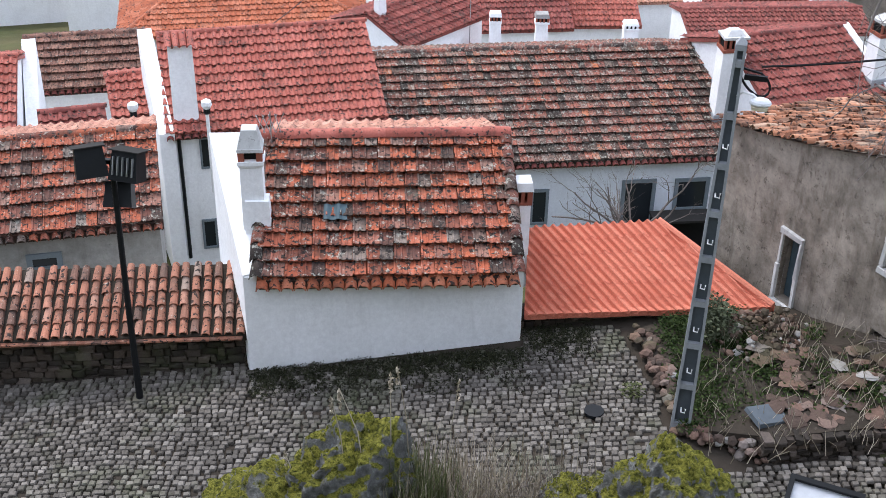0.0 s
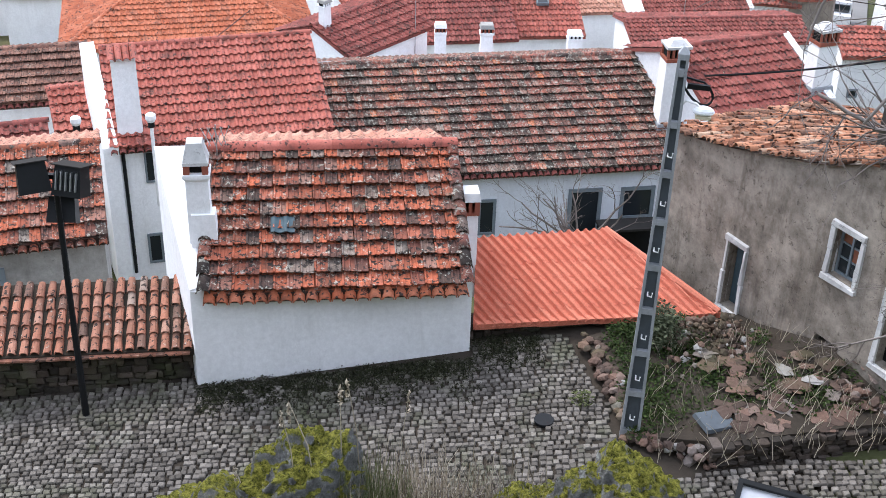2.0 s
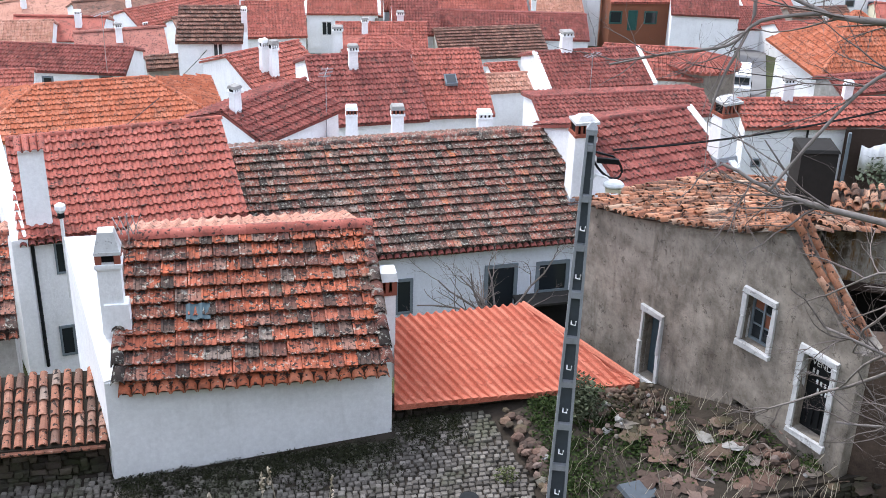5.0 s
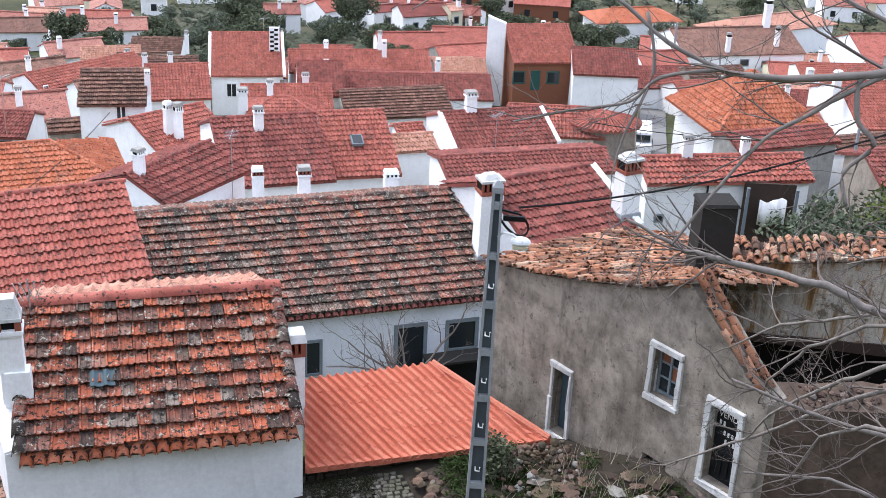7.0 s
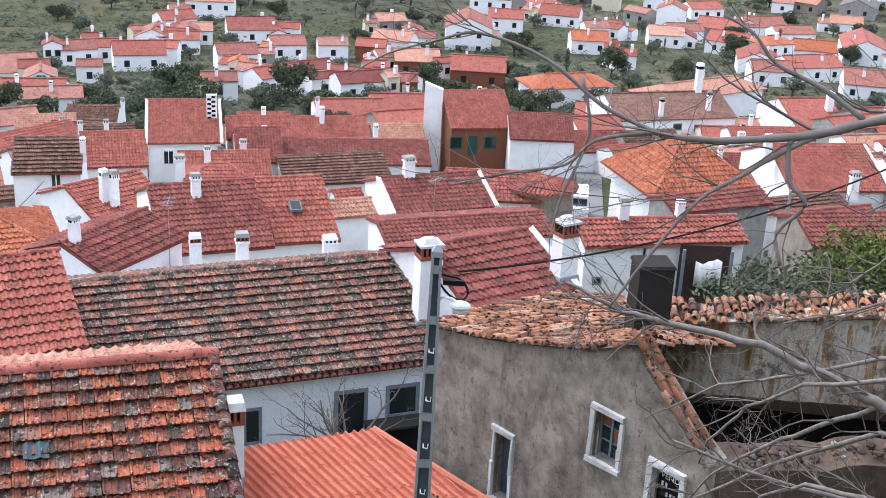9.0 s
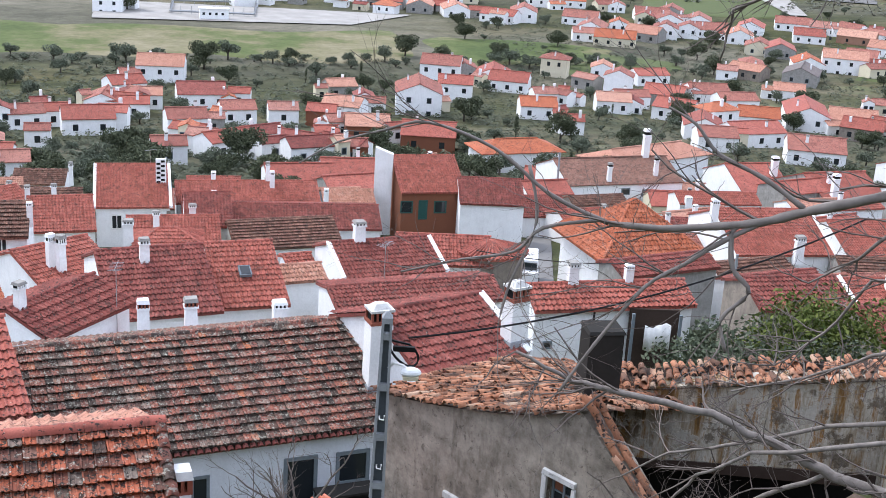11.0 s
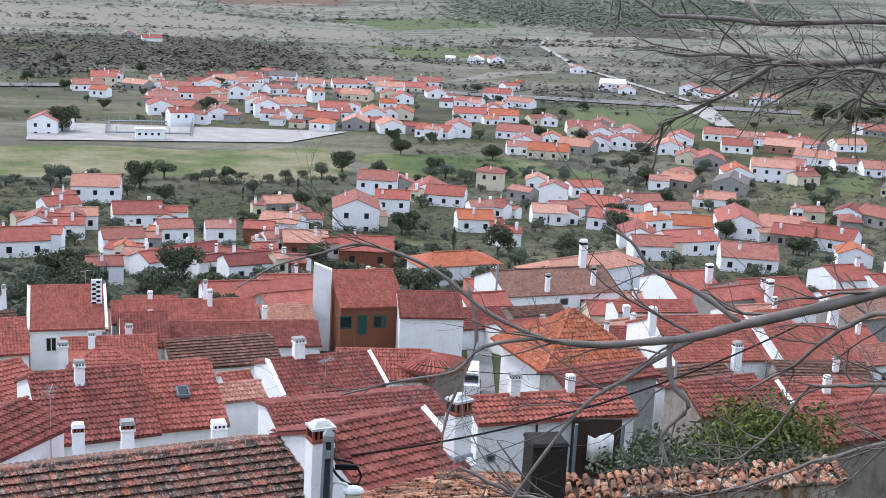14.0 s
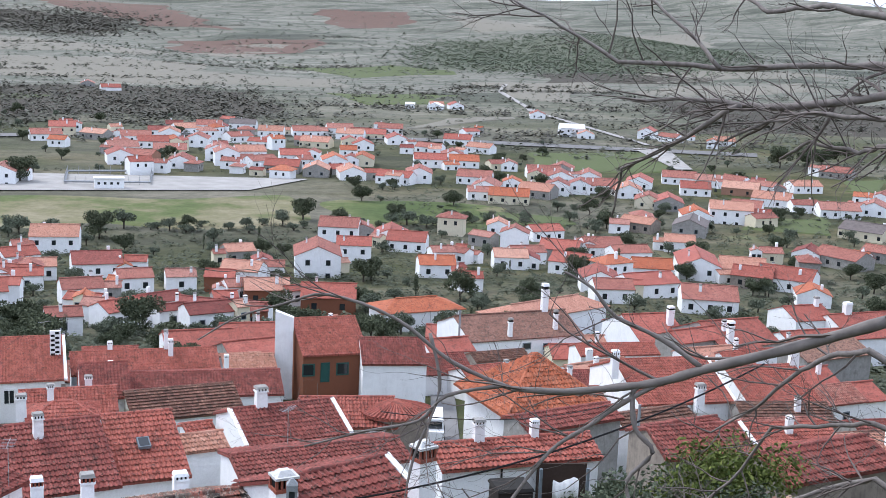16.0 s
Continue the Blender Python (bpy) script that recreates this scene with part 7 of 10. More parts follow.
house(128.3, 221.3, -37.81, 6, 12.0, 4.10, 1.72, 3.7, 'red', 'white', tiles=0, windows=[(-4.01, -1.5, 0.9, 1.1, 'd'), (0.0, -1.5, 0.9, 1.1, 'd'), (4.01, -1.5, 0.9, 1.1, 'd')])
house(121.2, 228.6, -37.98, 67, 9.8, 4.13, 1.73, 3.7, 'red', 'white', tiles=0, gable=1)
house(159.0, 251.3, -40.02, 64, 16.6, 5.00, 2.10, 4.3, 'red', 'white', tiles=0, gable=2)
house(161.0, 242.0, -42.48, -1, 5.4, 1.85, 0.78, 3.1, 'faded', 'white', tiles=0, windows=[(0.0, -1.5, 0.9, 1.1, 'd')])
house(175.0, 286.0, -42.54, -28, 8.2, 3.64, 1.53, 3.7, 'faded', 'white', tiles=0, windows=[(-2.04, -1.5, 0.9, 1.1, 'd'), (2.04, -1.5, 0.9, 1.1, 'd')])
house(171.0, 288.3, -43.80, -28, 4.6, 2.06, 0.86, 3.1, 'faded', 'white', tiles=0, windows=[(0.0, -1.5, 0.9, 1.1, 'd')])
house(130.4, 201.2, -36.10, -26, 10.7, 4.77, 2.00, 3.7, 'clay', 'white', tiles=0, windows=[(-3.58, -1.5, 0.9, 1.1, 'd'), (0.0, -1.5, 0.9, 1.1, 'd'), (3.58, -1.5, 0.9, 1.1, 'd')])
house(170.3, 249.6, -41.33, -28, 11.0, 4.90, 2.06, 3.7, 'faded', 'cream', tiles=0, windows=[(-3.68, -1.5, 0.9, 1.1, 'd'), (0.0, -1.5, 0.9, 1.1, 'd'), (3.68, -1.5, 0.9, 1.1, 'd')])
house(176.6, 245.2, -42.94, -64, 5.0, 1.70, 0.71, 3.7, 'orange', 'white', tiles=0, windows=[(0.0, -1.5, 0.9, 1.1, 'd')])
house(163.7, 235.1, -40.37, -41, 9.3, 4.14, 1.74, 3.7, 'red', 'stone', tiles=0, windows=[(-2.33, -1.5, 0.9, 1.1, 'd'), (2.33, -1.5, 0.9, 1.1, 'd')])
house(171.3, 236.0, -41.24, -63, 4.0, 1.60, 0.67, 4.6, 'clay', 'cream', tiles=0, windows=[(0.0, -1.5, 0.9, 1.1, 'd')])
house(170.7, 232.2, -40.09, -48, 12.9, 5.00, 2.10, 3.7, 'red', 'white', tiles=0, windows=[(-4.82, -1.5, 0.9, 1.1, 'd'), (-1.61, -1.5, 0.9, 1.1, 'd'), (1.61, -1.5, 0.9, 1.1, 'd'), (4.82, -1.5, 0.9, 1.1, 'd')])
house(166.7, 235.4, -40.94, -31, 7.5, 3.34, 1.40, 3.7, 'clay', 'white', tiles=0, windows=[(-1.88, -1.5, 0.9, 1.1, 'd'), (1.88, -1.5, 0.9, 1.1, 'd')])
house(190.8, 267.7, -42.87, -20, 6.0, 2.68, 1.13, 3.7, 'clay', 'cream', tiles=0, windows=[(0.0, -1.5, 0.9, 1.1, 'd')])
house(185.0, 265.5, -42.39, 63, 3.5, 1.60, 0.67, 4.6, 'clay', 'white', tiles=0, gable=2)
house(207.6, 259.9, -42.13, -72, 13.2, 4.48, 1.88, 3.7, 'clay', 'grey', tiles=0, windows=[(-4.95, -1.5, 0.9, 1.1, 'd'), (-1.65, -1.5, 0.9, 1.1, 'd'), (1.65, -1.5, 0.9, 1.1, 'd'), (4.95, -1.5, 0.9, 1.1, 'd')])
house(201.9, 266.9, -42.51, 45, 8.8, 3.72, 1.56, 3.7, 'dark', 'white', tiles=0, gable=1)
house(224.2, 264.9, -42.81, -61, 10.0, 3.41, 1.43, 3.7, 'clay', 'grey', tiles=0, windows=[(-3.34, -1.5, 0.9, 1.1, 'd'), (0.0, -1.5, 0.9, 1.1, 'd'), (3.34, -1.5, 0.9, 1.1, 'd')])
house(217.2, 264.7, -44.06, -74, 5.1, 1.72, 0.72, 3.1, 'orange', 'white', tiles=0, windows=[(0.0, -1.5, 0.9, 1.1, 'd')])
house(193.8, 311.2, -42.08, 54, 17.3, 5.00, 2.10, 4.0, 'slate', 'grey', tiles=0, gable=2)
house(180.4, 317.3, -43.00, -55, 10.5, 3.58, 1.50, 3.7, 'faded', 'stone', tiles=0, windows=[(-3.51, -1.5, 0.9, 1.1, 'd'), (0.0, -1.5, 0.9, 1.1, 'd'), (3.51, -1.5, 0.9, 1.1, 'd')])
house(172.9, 315.6, -43.33, -30, 6.0, 2.68, 1.12, 3.7, 'clay', 'white', tiles=0, windows=[(0.0, -1.5, 0.9, 1.1, 'd')])
house(214.8, 360.1, -43.14, 63, 20.9, 5.00, 2.10, 3.7, 'red', 'grey', tiles=0, gable=1)
house(210.2, 365.0, -43.34, 60, 11.3, 4.71, 1.98, 3.7, 'clay', 'cream', tiles=0, gable=1)
house(220.5, 331.8, -41.16, -30, 14.5, 5.00, 2.10, 5.4, 'faded', 'white', tiles=0, windows=[(-5.43, -1.5, 0.9, 1.1, 'd'), (-5.43, -4.4, 0.9, 1.2, 'd'), (-1.81, -1.5, 0.9, 1.1, 'd'), (-1.81, -4.4, 0.9, 1.2, 'd'), (1.81, -1.5, 0.9, 1.1, 'd'), (1.81, -4.4, 0.9, 1.2, 'd'), (5.43, -1.5, 0.9, 1.1, 'd'), (5.43, -4.4, 0.9, 1.2, 'd')])
house(210.8, 336.4, -43.55, 66, 11.5, 4.80, 2.02, 3.1, 'orange', 'white', tiles=0, gable=1)
house(237.2, 347.7, -43.41, -41, 10.2, 4.54, 1.91, 3.7, 'clay', 'white', tiles=0, windows=[(-3.4, -1.5, 0.9, 1.1, 'd'), (0.0, -1.5, 0.9, 1.1, 'd'), (3.4, -1.5, 0.9, 1.1, 'd')])
house(227.0, 341.1, -45.08, -2, 4.9, 1.68, 0.71, 3.1, 'dark', 'cream', tiles=0, windows=[(0.0, -1.5, 0.9, 1.1, 'd')])
house(229.6, 330.1, -43.55, -17, 8.2, 3.62, 1.52, 3.7, 'red', 'cream', tiles=0, windows=[(-2.04, -1.5, 0.9, 1.1, 'd'), (2.04, -1.5, 0.9, 1.1, 'd')])
house(223.6, 329.7, -44.95, -14, 4.1, 1.60, 0.67, 3.1, 'dark', 'white', tiles=0, windows=[(0.0, -1.5, 0.9, 1.1, 'd')])
house(262.6, 352.2, -44.29, -14, 9.5, 3.23, 1.36, 3.7, 'clay', 'white', tiles=0, windows=[(-2.38, -1.5, 0.9, 1.1, 'd'), (2.38, -1.5, 0.9, 1.1, 'd')])
house(268.9, 354.1, -44.93, -66, 5.7, 1.95, 0.82, 3.7, 'faded', 'cream', tiles=0, windows=[(0.0, -1.5, 0.9, 1.1, 'd')])
house(268.0, 341.0, -43.41, -23, 14.0, 5.00, 2.10, 3.7, 'clay', 'white', tiles=0, windows=[(-5.25, -1.5, 0.9, 1.1, 'd'), (-1.75, -1.5, 0.9, 1.1, 'd'), (1.75, -1.5, 0.9, 1.1, 'd'), (5.25, -1.5, 0.9, 1.1, 'd')])
house(278.4, 344.9, -44.00, -72, 5.9, 2.01, 0.84, 4.6, 'clay', 'white', tiles=0, windows=[(0.0, -1.5, 0.9, 1.1, 'd')])
house(286.7, 345.6, -43.58, 48, 17.5, 5.00, 2.10, 3.7, 'clay', 'white', tiles=0, gable=1)
house(246.2, 299.3, -42.75, -60, 15.3, 5.00, 2.10, 3.7, 'slate', 'cream', tiles=0, windows=[(-5.74, -1.5, 0.9, 1.1, 'd'), (-1.91, -1.5, 0.9, 1.1, 'd'), (1.91, -1.5, 0.9, 1.1, 'd'), (5.74, -1.5, 0.9, 1.1, 'd')])
house(253.0, 293.5, -43.52, -30, 7.4, 3.28, 1.38, 3.7, 'orange', 'white', tiles=0, windows=[(-1.84, -1.5, 0.9, 1.1, 'd'), (1.84, -1.5, 0.9, 1.1, 'd')])
house(308.5, 367.9, -44.06, 42, 16.1, 5.00, 2.10, 3.7, 'clay', 'white', tiles=0, gable=1)
house(297.3, 364.9, -43.96, -43, 6.9, 3.06, 1.28, 4.6, 'orange', 'white', tiles=0, windows=[(-1.72, -1.5, 0.9, 1.1, 'd'), (1.72, -1.5, 0.9, 1.1, 'd')])
house(260.2, 366.6, -43.66, -43, 20.0, 5.00, 2.10, 3.7, 'faded', 'white', tiles=0, windows=[(-7.49, -1.5, 0.9, 1.1, 'd'), (-2.5, -1.5, 0.9, 1.1, 'd'), (2.5, -1.5, 0.9, 1.1, 'd'), (7.49, -1.5, 0.9, 1.1, 'd')])
house(266.1, 394.8, -44.04, -40, 23.1, 5.00, 2.10, 3.7, 'faded', 'brick', tiles=0, windows=[(-8.65, -1.5, 0.9, 1.1, 'd'), (-2.88, -1.5, 0.9, 1.1, 'd'), (2.88, -1.5, 0.9, 1.1, 'd'), (8.65, -1.5, 0.9, 1.1, 'd')])
house(246.5, 395.0, -43.92, -28, 11.2, 4.96, 2.08, 3.7, 'red', 'white', tiles=0, windows=[(-3.72, -1.5, 0.9, 1.1, 'd'), (0.0, -1.5, 0.9, 1.1, 'd'), (3.72, -1.5, 0.9, 1.1, 'd')])
house(277.0, 415.3, -44.66, -68, 10.8, 3.66, 1.54, 3.7, 'clay', 'white', tiles=0, windows=[(-3.59, -1.5, 0.9, 1.1, 'd'), (0.0, -1.5, 0.9, 1.1, 'd'), (3.59, -1.5, 0.9, 1.1, 'd')])
house(285.6, 412.5, -45.19, -43, 5.5, 2.45, 1.03, 3.7, 'dark', 'white', tiles=0, windows=[(0.0, -1.5, 0.9, 1.1, 'd')])
house(279.6, 400.0, -44.66, -60, 10.5, 3.58, 1.50, 3.7, 'clay', 'white', tiles=0, windows=[(-3.51, -1.5, 0.9, 1.1, 'd'), (0.0, -1.5, 0.9, 1.1, 'd'), (3.51, -1.5, 0.9, 1.1, 'd')])
house(276.3, 405.1, -45.35, 50, 7.7, 3.29, 1.38, 3.1, 'clay', 'white', tiles=0, gable=1)
house(297.2, 399.8, -44.39, -6, 12.5, 4.26, 1.79, 3.7, 'faded', 'white', tiles=0, windows=[(-4.18, -1.5, 0.9, 1.1, 'd'), (0.0, -1.5, 0.9, 1.1, 'd'), (4.18, -1.5, 0.9, 1.1, 'd')])
house(283.4, 397.2, -45.31, 61, 8.0, 3.42, 1.43, 3.1, 'clay', 'grey', tiles=0, gable=1)
house(265.0, 416.4, -44.33, -30, 10.0, 4.43, 1.86, 3.7, 'clay', 'white', tiles=0, windows=[(-3.32, -1.5, 0.9, 1.1, 'd'), (0.0, -1.5, 0.9, 1.1, 'd'), (3.32, -1.5, 0.9, 1.1, 'd')])
house(267.9, 411.2, -45.52, -2, 4.6, 1.60, 0.67, 3.7, 'clay', 'white', tiles=0, windows=[(0.0, -1.5, 0.9, 1.1, 'd')])
house(343.4, 439.6, -44.29, -49, 13.5, 5.00, 2.10, 3.7, 'clay', 'grey', tiles=0, windows=[(-5.06, -1.5, 0.9, 1.1, 'd'), (-1.69, -1.5, 0.9, 1.1, 'd'), (1.69, -1.5, 0.9, 1.1, 'd'), (5.06, -1.5, 0.9, 1.1, 'd')])
house(337.6, 446.3, -44.63, -73, 5.9, 2.01, 0.84, 4.6, 'clay', 'white', tiles=0, windows=[(0.0, -1.5, 0.9, 1.1, 'd')])
house(257.5, 424.9, -44.10, -28, 14.0, 5.00, 2.10, 3.7, 'clay', 'white', tiles=0, windows=[(-5.26, -1.5, 0.9, 1.1, 'd'), (-1.75, -1.5, 0.9, 1.1, 'd'), (1.75, -1.5, 0.9, 1.1, 'd'), (5.26, -1.5, 0.9, 1.1, 'd')])
house(216.4, 390.4, -43.59, 64, 14.9, 5.00, 2.10, 3.7, 'faded', 'white', tiles=0, gable=1)
house(213.3, 394.1, -45.69, -58, 4.5, 1.60, 0.67, 3.1, 'red', 'white', tiles=0, windows=[(0.0, -1.5, 0.9, 1.1, 'd')])
house(233.9, 413.8, -43.95, 58, 18.5, 5.00, 2.10, 3.7, 'red', 'white', tiles=0, gable=1)
house(211.5, 402.7, -43.73, -9, 12.9, 5.00, 2.10, 3.7, 'clay', 'white', tiles=0, windows=[(-4.82, -1.5, 0.9, 1.1, 'd'), (-1.61, -1.5, 0.9, 1.1, 'd'), (1.61, -1.5, 0.9, 1.1, 'd'), (4.82, -1.5, 0.9, 1.1, 'd')])
house(201.6, 399.0, -43.15, 62, 9.6, 4.02, 1.69, 4.6, 'clay', 'white', tiles=0, gable=2)
house(220.0, 428.6, -44.02, 64, 16.1, 5.00, 2.10, 3.7, 'clay', 'white', tiles=0, gable=1)
house(212.9, 426.1, -44.55, 6, 4.9, 1.65, 0.69, 4.6, 'clay', 'white', tiles=0, windows=[(0.0, -1.5, 0.9, 1.1, 'd')])
house(180.5, 388.8, -43.33, -45, 12.1, 5.00, 2.10, 3.7, 'faded', 'grey', tiles=0, windows=[(-4.04, -1.5, 0.9, 1.1, 'd'), (0.0, -1.5, 0.9, 1.1, 'd'), (4.04, -1.5, 0.9, 1.1, 'd')])
house(191.7, 396.5, -42.90, 63, 10.5, 4.41, 1.85, 4.6, 'clay', 'white', tiles=0, gable=2)
house(164.4, 376.0, -43.07, -26, 14.9, 5.00, 2.10, 3.7, 'orange', 'cream', tiles=0, windows=[(-5.6, -1.5, 0.9, 1.1, 'd'), (-1.87, -1.5, 0.9, 1.1, 'd'), (1.87, -1.5, 0.9, 1.1, 'd'), (5.6, -1.5, 0.9, 1.1, 'd')])
house(157.1, 385.1, -43.84, -17, 7.8, 3.49, 1.46, 3.7, 'clay', 'white', tiles=0, windows=[(-1.96, -1.5, 0.9, 1.1, 'd'), (1.96, -1.5, 0.9, 1.1, 'd')])
house(166.4, 400.5, -43.36, 61, 19.3, 5.00, 2.10, 3.7, 'clay', 'white', tiles=0, gable=1)
house(177.7, 404.7, -43.34, 66, 8.2, 3.47, 1.46, 4.6, 'orange', 'white', tiles=0, gable=2)
house(172.3, 426.2, -43.81, -29, 13.0, 5.00, 2.10, 3.7, 'clay', 'white', tiles=0, windows=[(-4.87, -1.5, 0.9, 1.1, 'd'), (-1.62, -1.5, 0.9, 1.1, 'd'), (1.62, -1.5, 0.9, 1.1, 'd'), (4.87, -1.5, 0.9, 1.1, 'd')])
house(208.1, 428.7, -43.98, 67, 15.9, 5.00, 2.10, 3.7, 'clay', 'white', tiles=0, gable=1)
house(201.4, 434.8, -44.55, 60, 9.0, 3.78, 1.59, 3.7, 'red', 'cream', tiles=0, gable=1)
house(207.0, 441.8, -44.04, -17, 13.8, 5.00, 2.10, 3.7, 'clay', 'white', tiles=0, windows=[(-5.17, -1.5, 0.9, 1.1, 'd'), (-1.72, -1.5, 0.9, 1.1, 'd'), (1.72, -1.5, 0.9, 1.1, 'd'), (5.17, -1.5, 0.9, 1.1, 'd')])
house(219.9, 452.0, -44.12, 62, 12.1, 5.00, 2.10, 3.7, 'clay', 'grey', tiles=0, gable=1)
house(197.9, 465.8, -44.94, 5, 9.1, 3.10, 1.30, 3.7, 'clay', 'cream', tiles=0, windows=[(-2.28, -1.5, 0.9, 1.1, 'd'), (2.28, -1.5, 0.9, 1.1, 'd')])
house(202.2, 464.6, -44.68, 70, 8.5, 3.60, 1.51, 3.7, 'clay', 'white', tiles=0, gable=1)
house(187.2, 476.3, -44.13, -19, 12.4, 5.00, 2.10, 3.7, 'orange', 'white', tiles=0, windows=[(-4.13, -1.5, 0.9, 1.1, 'd'), (0.0, -1.5, 0.9, 1.1, 'd'), (4.13, -1.5, 0.9, 1.1, 'd')])
house(190.2, 497.3, -44.20, 72, 14.9, 5.00, 2.10, 3.7, 'clay', 'white', tiles=0, gable=1)
house(186.7, 510.1, -44.34, -22, 6.0, 2.69, 1.13, 4.6, 'faded', 'white', tiles=0, windows=[(0.0, -1.5, 0.9, 1.1, 'd')])
house(152.0, 431.1, -42.82, 71, 20.3, 5.00, 2.10, 4.6, 'clay', 'white', tiles=0, gable=2)
house(139.0, 420.0, -43.93, -41, 6.1, 2.09, 0.88, 4.6, 'faded', 'white', tiles=0, windows=[(0.0, -1.5, 0.9, 1.1, 'd')])
house(172.4, 476.1, -43.52, -16, 16.3, 5.00, 2.10, 4.3, 'red', 'white', tiles=0, windows=[(-6.13, -1.5, 0.9, 1.1, 'd'), (-2.04, -1.5, 0.9, 1.1, 'd'), (2.04, -1.5, 0.9, 1.1, 'd'), (6.13, -1.5, 0.9, 1.1, 'd')])
house(177.8, 466.6, -45.84, -1, 6.6, 2.26, 0.95, 3.1, 'orange', 'white', tiles=0, windows=[(-1.66, -1.5, 0.9, 1.1, 'd'), (1.66, -1.5, 0.9, 1.1, 'd')])
house(141.5, 425.6, -43.89, -39, 12.9, 4.39, 1.84, 3.7, 'red', 'white', tiles=0, windows=[(-4.84, -1.5, 0.9, 1.1, 'd'), (-1.61, -1.5, 0.9, 1.1, 'd'), (1.61, -1.5, 0.9, 1.1, 'd'), (4.84, -1.5, 0.9, 1.1, 'd')])
house(136.1, 436.8, -44.75, -7, 6.3, 2.82, 1.18, 3.7, 'red', 'grey', tiles=0, windows=[(0.0, -1.5, 0.9, 1.1, 'd')])
house(145.6, 482.0, -44.07, 71, 22.3, 5.00, 2.10, 3.7, 'orange', 'cream', tiles=0, gable=1)
house(128.9, 440.4, -43.69, 81, 22.8, 5.00, 2.10, 3.7, 'faded', 'white', tiles=0, gable=1)
house(118.3, 449.0, -43.80, 72, 23.1, 5.00, 2.10, 3.7, 'faded', 'grey', tiles=0, gable=1)
house(128.2, 453.9, -45.17, 3, 8.0, 3.55, 1.49, 3.1, 'red', 'grey', tiles=0, windows=[(-2.0, -1.5, 0.9, 1.1, 'd'), (2.0, -1.5, 0.9, 1.1, 'd')])
house(133.1, 479.3, -44.07, 79, 16.6, 5.00, 2.10, 3.7, 'orange', 'white', tiles=0, gable=1)
house(140.5, 480.8, -44.63, 70, 8.7, 3.68, 1.55, 3.7, 'clay', 'white', tiles=0, gable=1)
house(120.6, 494.0, -44.12, -7, 12.3, 5.00, 2.10, 3.7, 'red', 'white', tiles=0, windows=[(-4.1, -1.5, 0.9, 1.1, 'd'), (0.0, -1.5, 0.9, 1.1, 'd'), (4.1, -1.5, 0.9, 1.1, 'd')])
house(128.4, 494.2, -44.03, 68, 7.6, 3.23, 1.36, 4.6, 'clay', 'white', tiles=0, gable=2)
house(108.0, 459.6, -44.00, -21, 13.3, 5.00, 2.10, 3.7, 'red', 'grey', tiles=0, windows=[(-5.0, -1.5, 0.9, 1.1, 'd'), (-1.67, -1.5, 0.9, 1.1, 'd'), (1.67, -1.5, 0.9, 1.1, 'd'), (5.0, -1.5, 0.9, 1.1, 'd')])
house(96.1, 448.9, -45.76, -33, 5.5, 1.86, 0.78, 3.1, 'dark', 'cream', tiles=0, windows=[(0.0, -1.5, 0.9, 1.1, 'd')])
house(102.8, 475.5, -44.43, 22, 12.2, 4.16, 1.75, 3.7, 'clay', 'white', tiles=0, windows=[(-4.08, -1.5, 0.9, 1.1, 'd'), (0.0, -1.5, 0.9, 1.1, 'd'), (4.08, -1.5, 0.9, 1.1, 'd')])
house(98.1, 481.7, -44.94, 5, 6.7, 2.98, 1.25, 3.7, 'clay', 'grey', tiles=0, windows=[(-1.68, -1.5, 0.9, 1.1, 'd'), (1.68, -1.5, 0.9, 1.1, 'd')])
house(91.2, 483.5, -41.76, 83, 24.5, 5.00, 2.10, 6.0, 'clay', 'white', tiles=0, gable=2)
house(102.2, 493.8, -42.66, 3, 12.2, 5.00, 2.10, 5.1, 'faded', 'white', tiles=0, windows=[(-4.07, -1.5, 0.9, 1.1, 'd'), (0.0, -1.5, 0.9, 1.1, 'd'), (4.07, -1.5, 0.9, 1.1, 'd')])
house(90.6, 498.2, -42.34, 77, 19.7, 5.00, 2.10, 5.4, 'clay', 'white', tiles=0, gable=2)
house(72.6, 475.0, -44.04, 76, 23.9, 5.00, 2.10, 3.7, 'clay', 'white', tiles=0, gable=1)
house(62.0, 458.0, -44.01, -27, 7.5, 2.56, 1.08, 4.6, 'clay', 'white', tiles=0, windows=[(-1.89, -1.5, 0.9, 1.1, 'd'), (1.89, -1.5, 0.9, 1.1, 'd')])
house(73.7, 512.0, -44.16, -8, 16.7, 5.00, 2.10, 3.7, 'clay', 'cream', tiles=0, windows=[(-6.26, -1.5, 0.9, 1.1, 'd'), (-2.09, -1.5, 0.9, 1.1, 'd'), (2.09, -1.5, 0.9, 1.1, 'd'), (6.26, -1.5, 0.9, 1.1, 'd')])
house(60.1, 492.4, -44.39, -35, 12.5, 4.24, 1.78, 3.7, 'clay', 'brick', tiles=0, windows=[(-4.16, -1.5, 0.9, 1.1, 'd'), (0.0, -1.5, 0.9, 1.1, 'd'), (4.16, -1.5, 0.9, 1.1, 'd')])
house(70.8, 542.1, -44.25, -4, 13.2, 5.00, 2.10, 3.7, 'red', 'white', tiles=0, windows=[(-4.96, -1.5, 0.9, 1.1, 'd'), (-1.65, -1.5, 0.9, 1.1, 'd'), (1.65, -1.5, 0.9, 1.1, 'd'), (4.96, -1.5, 0.9, 1.1, 'd')])
house(51.1, 487.9, -43.21, 89, 16.4, 5.00, 2.10, 4.6, 'red', 'white', tiles=0, gable=2)
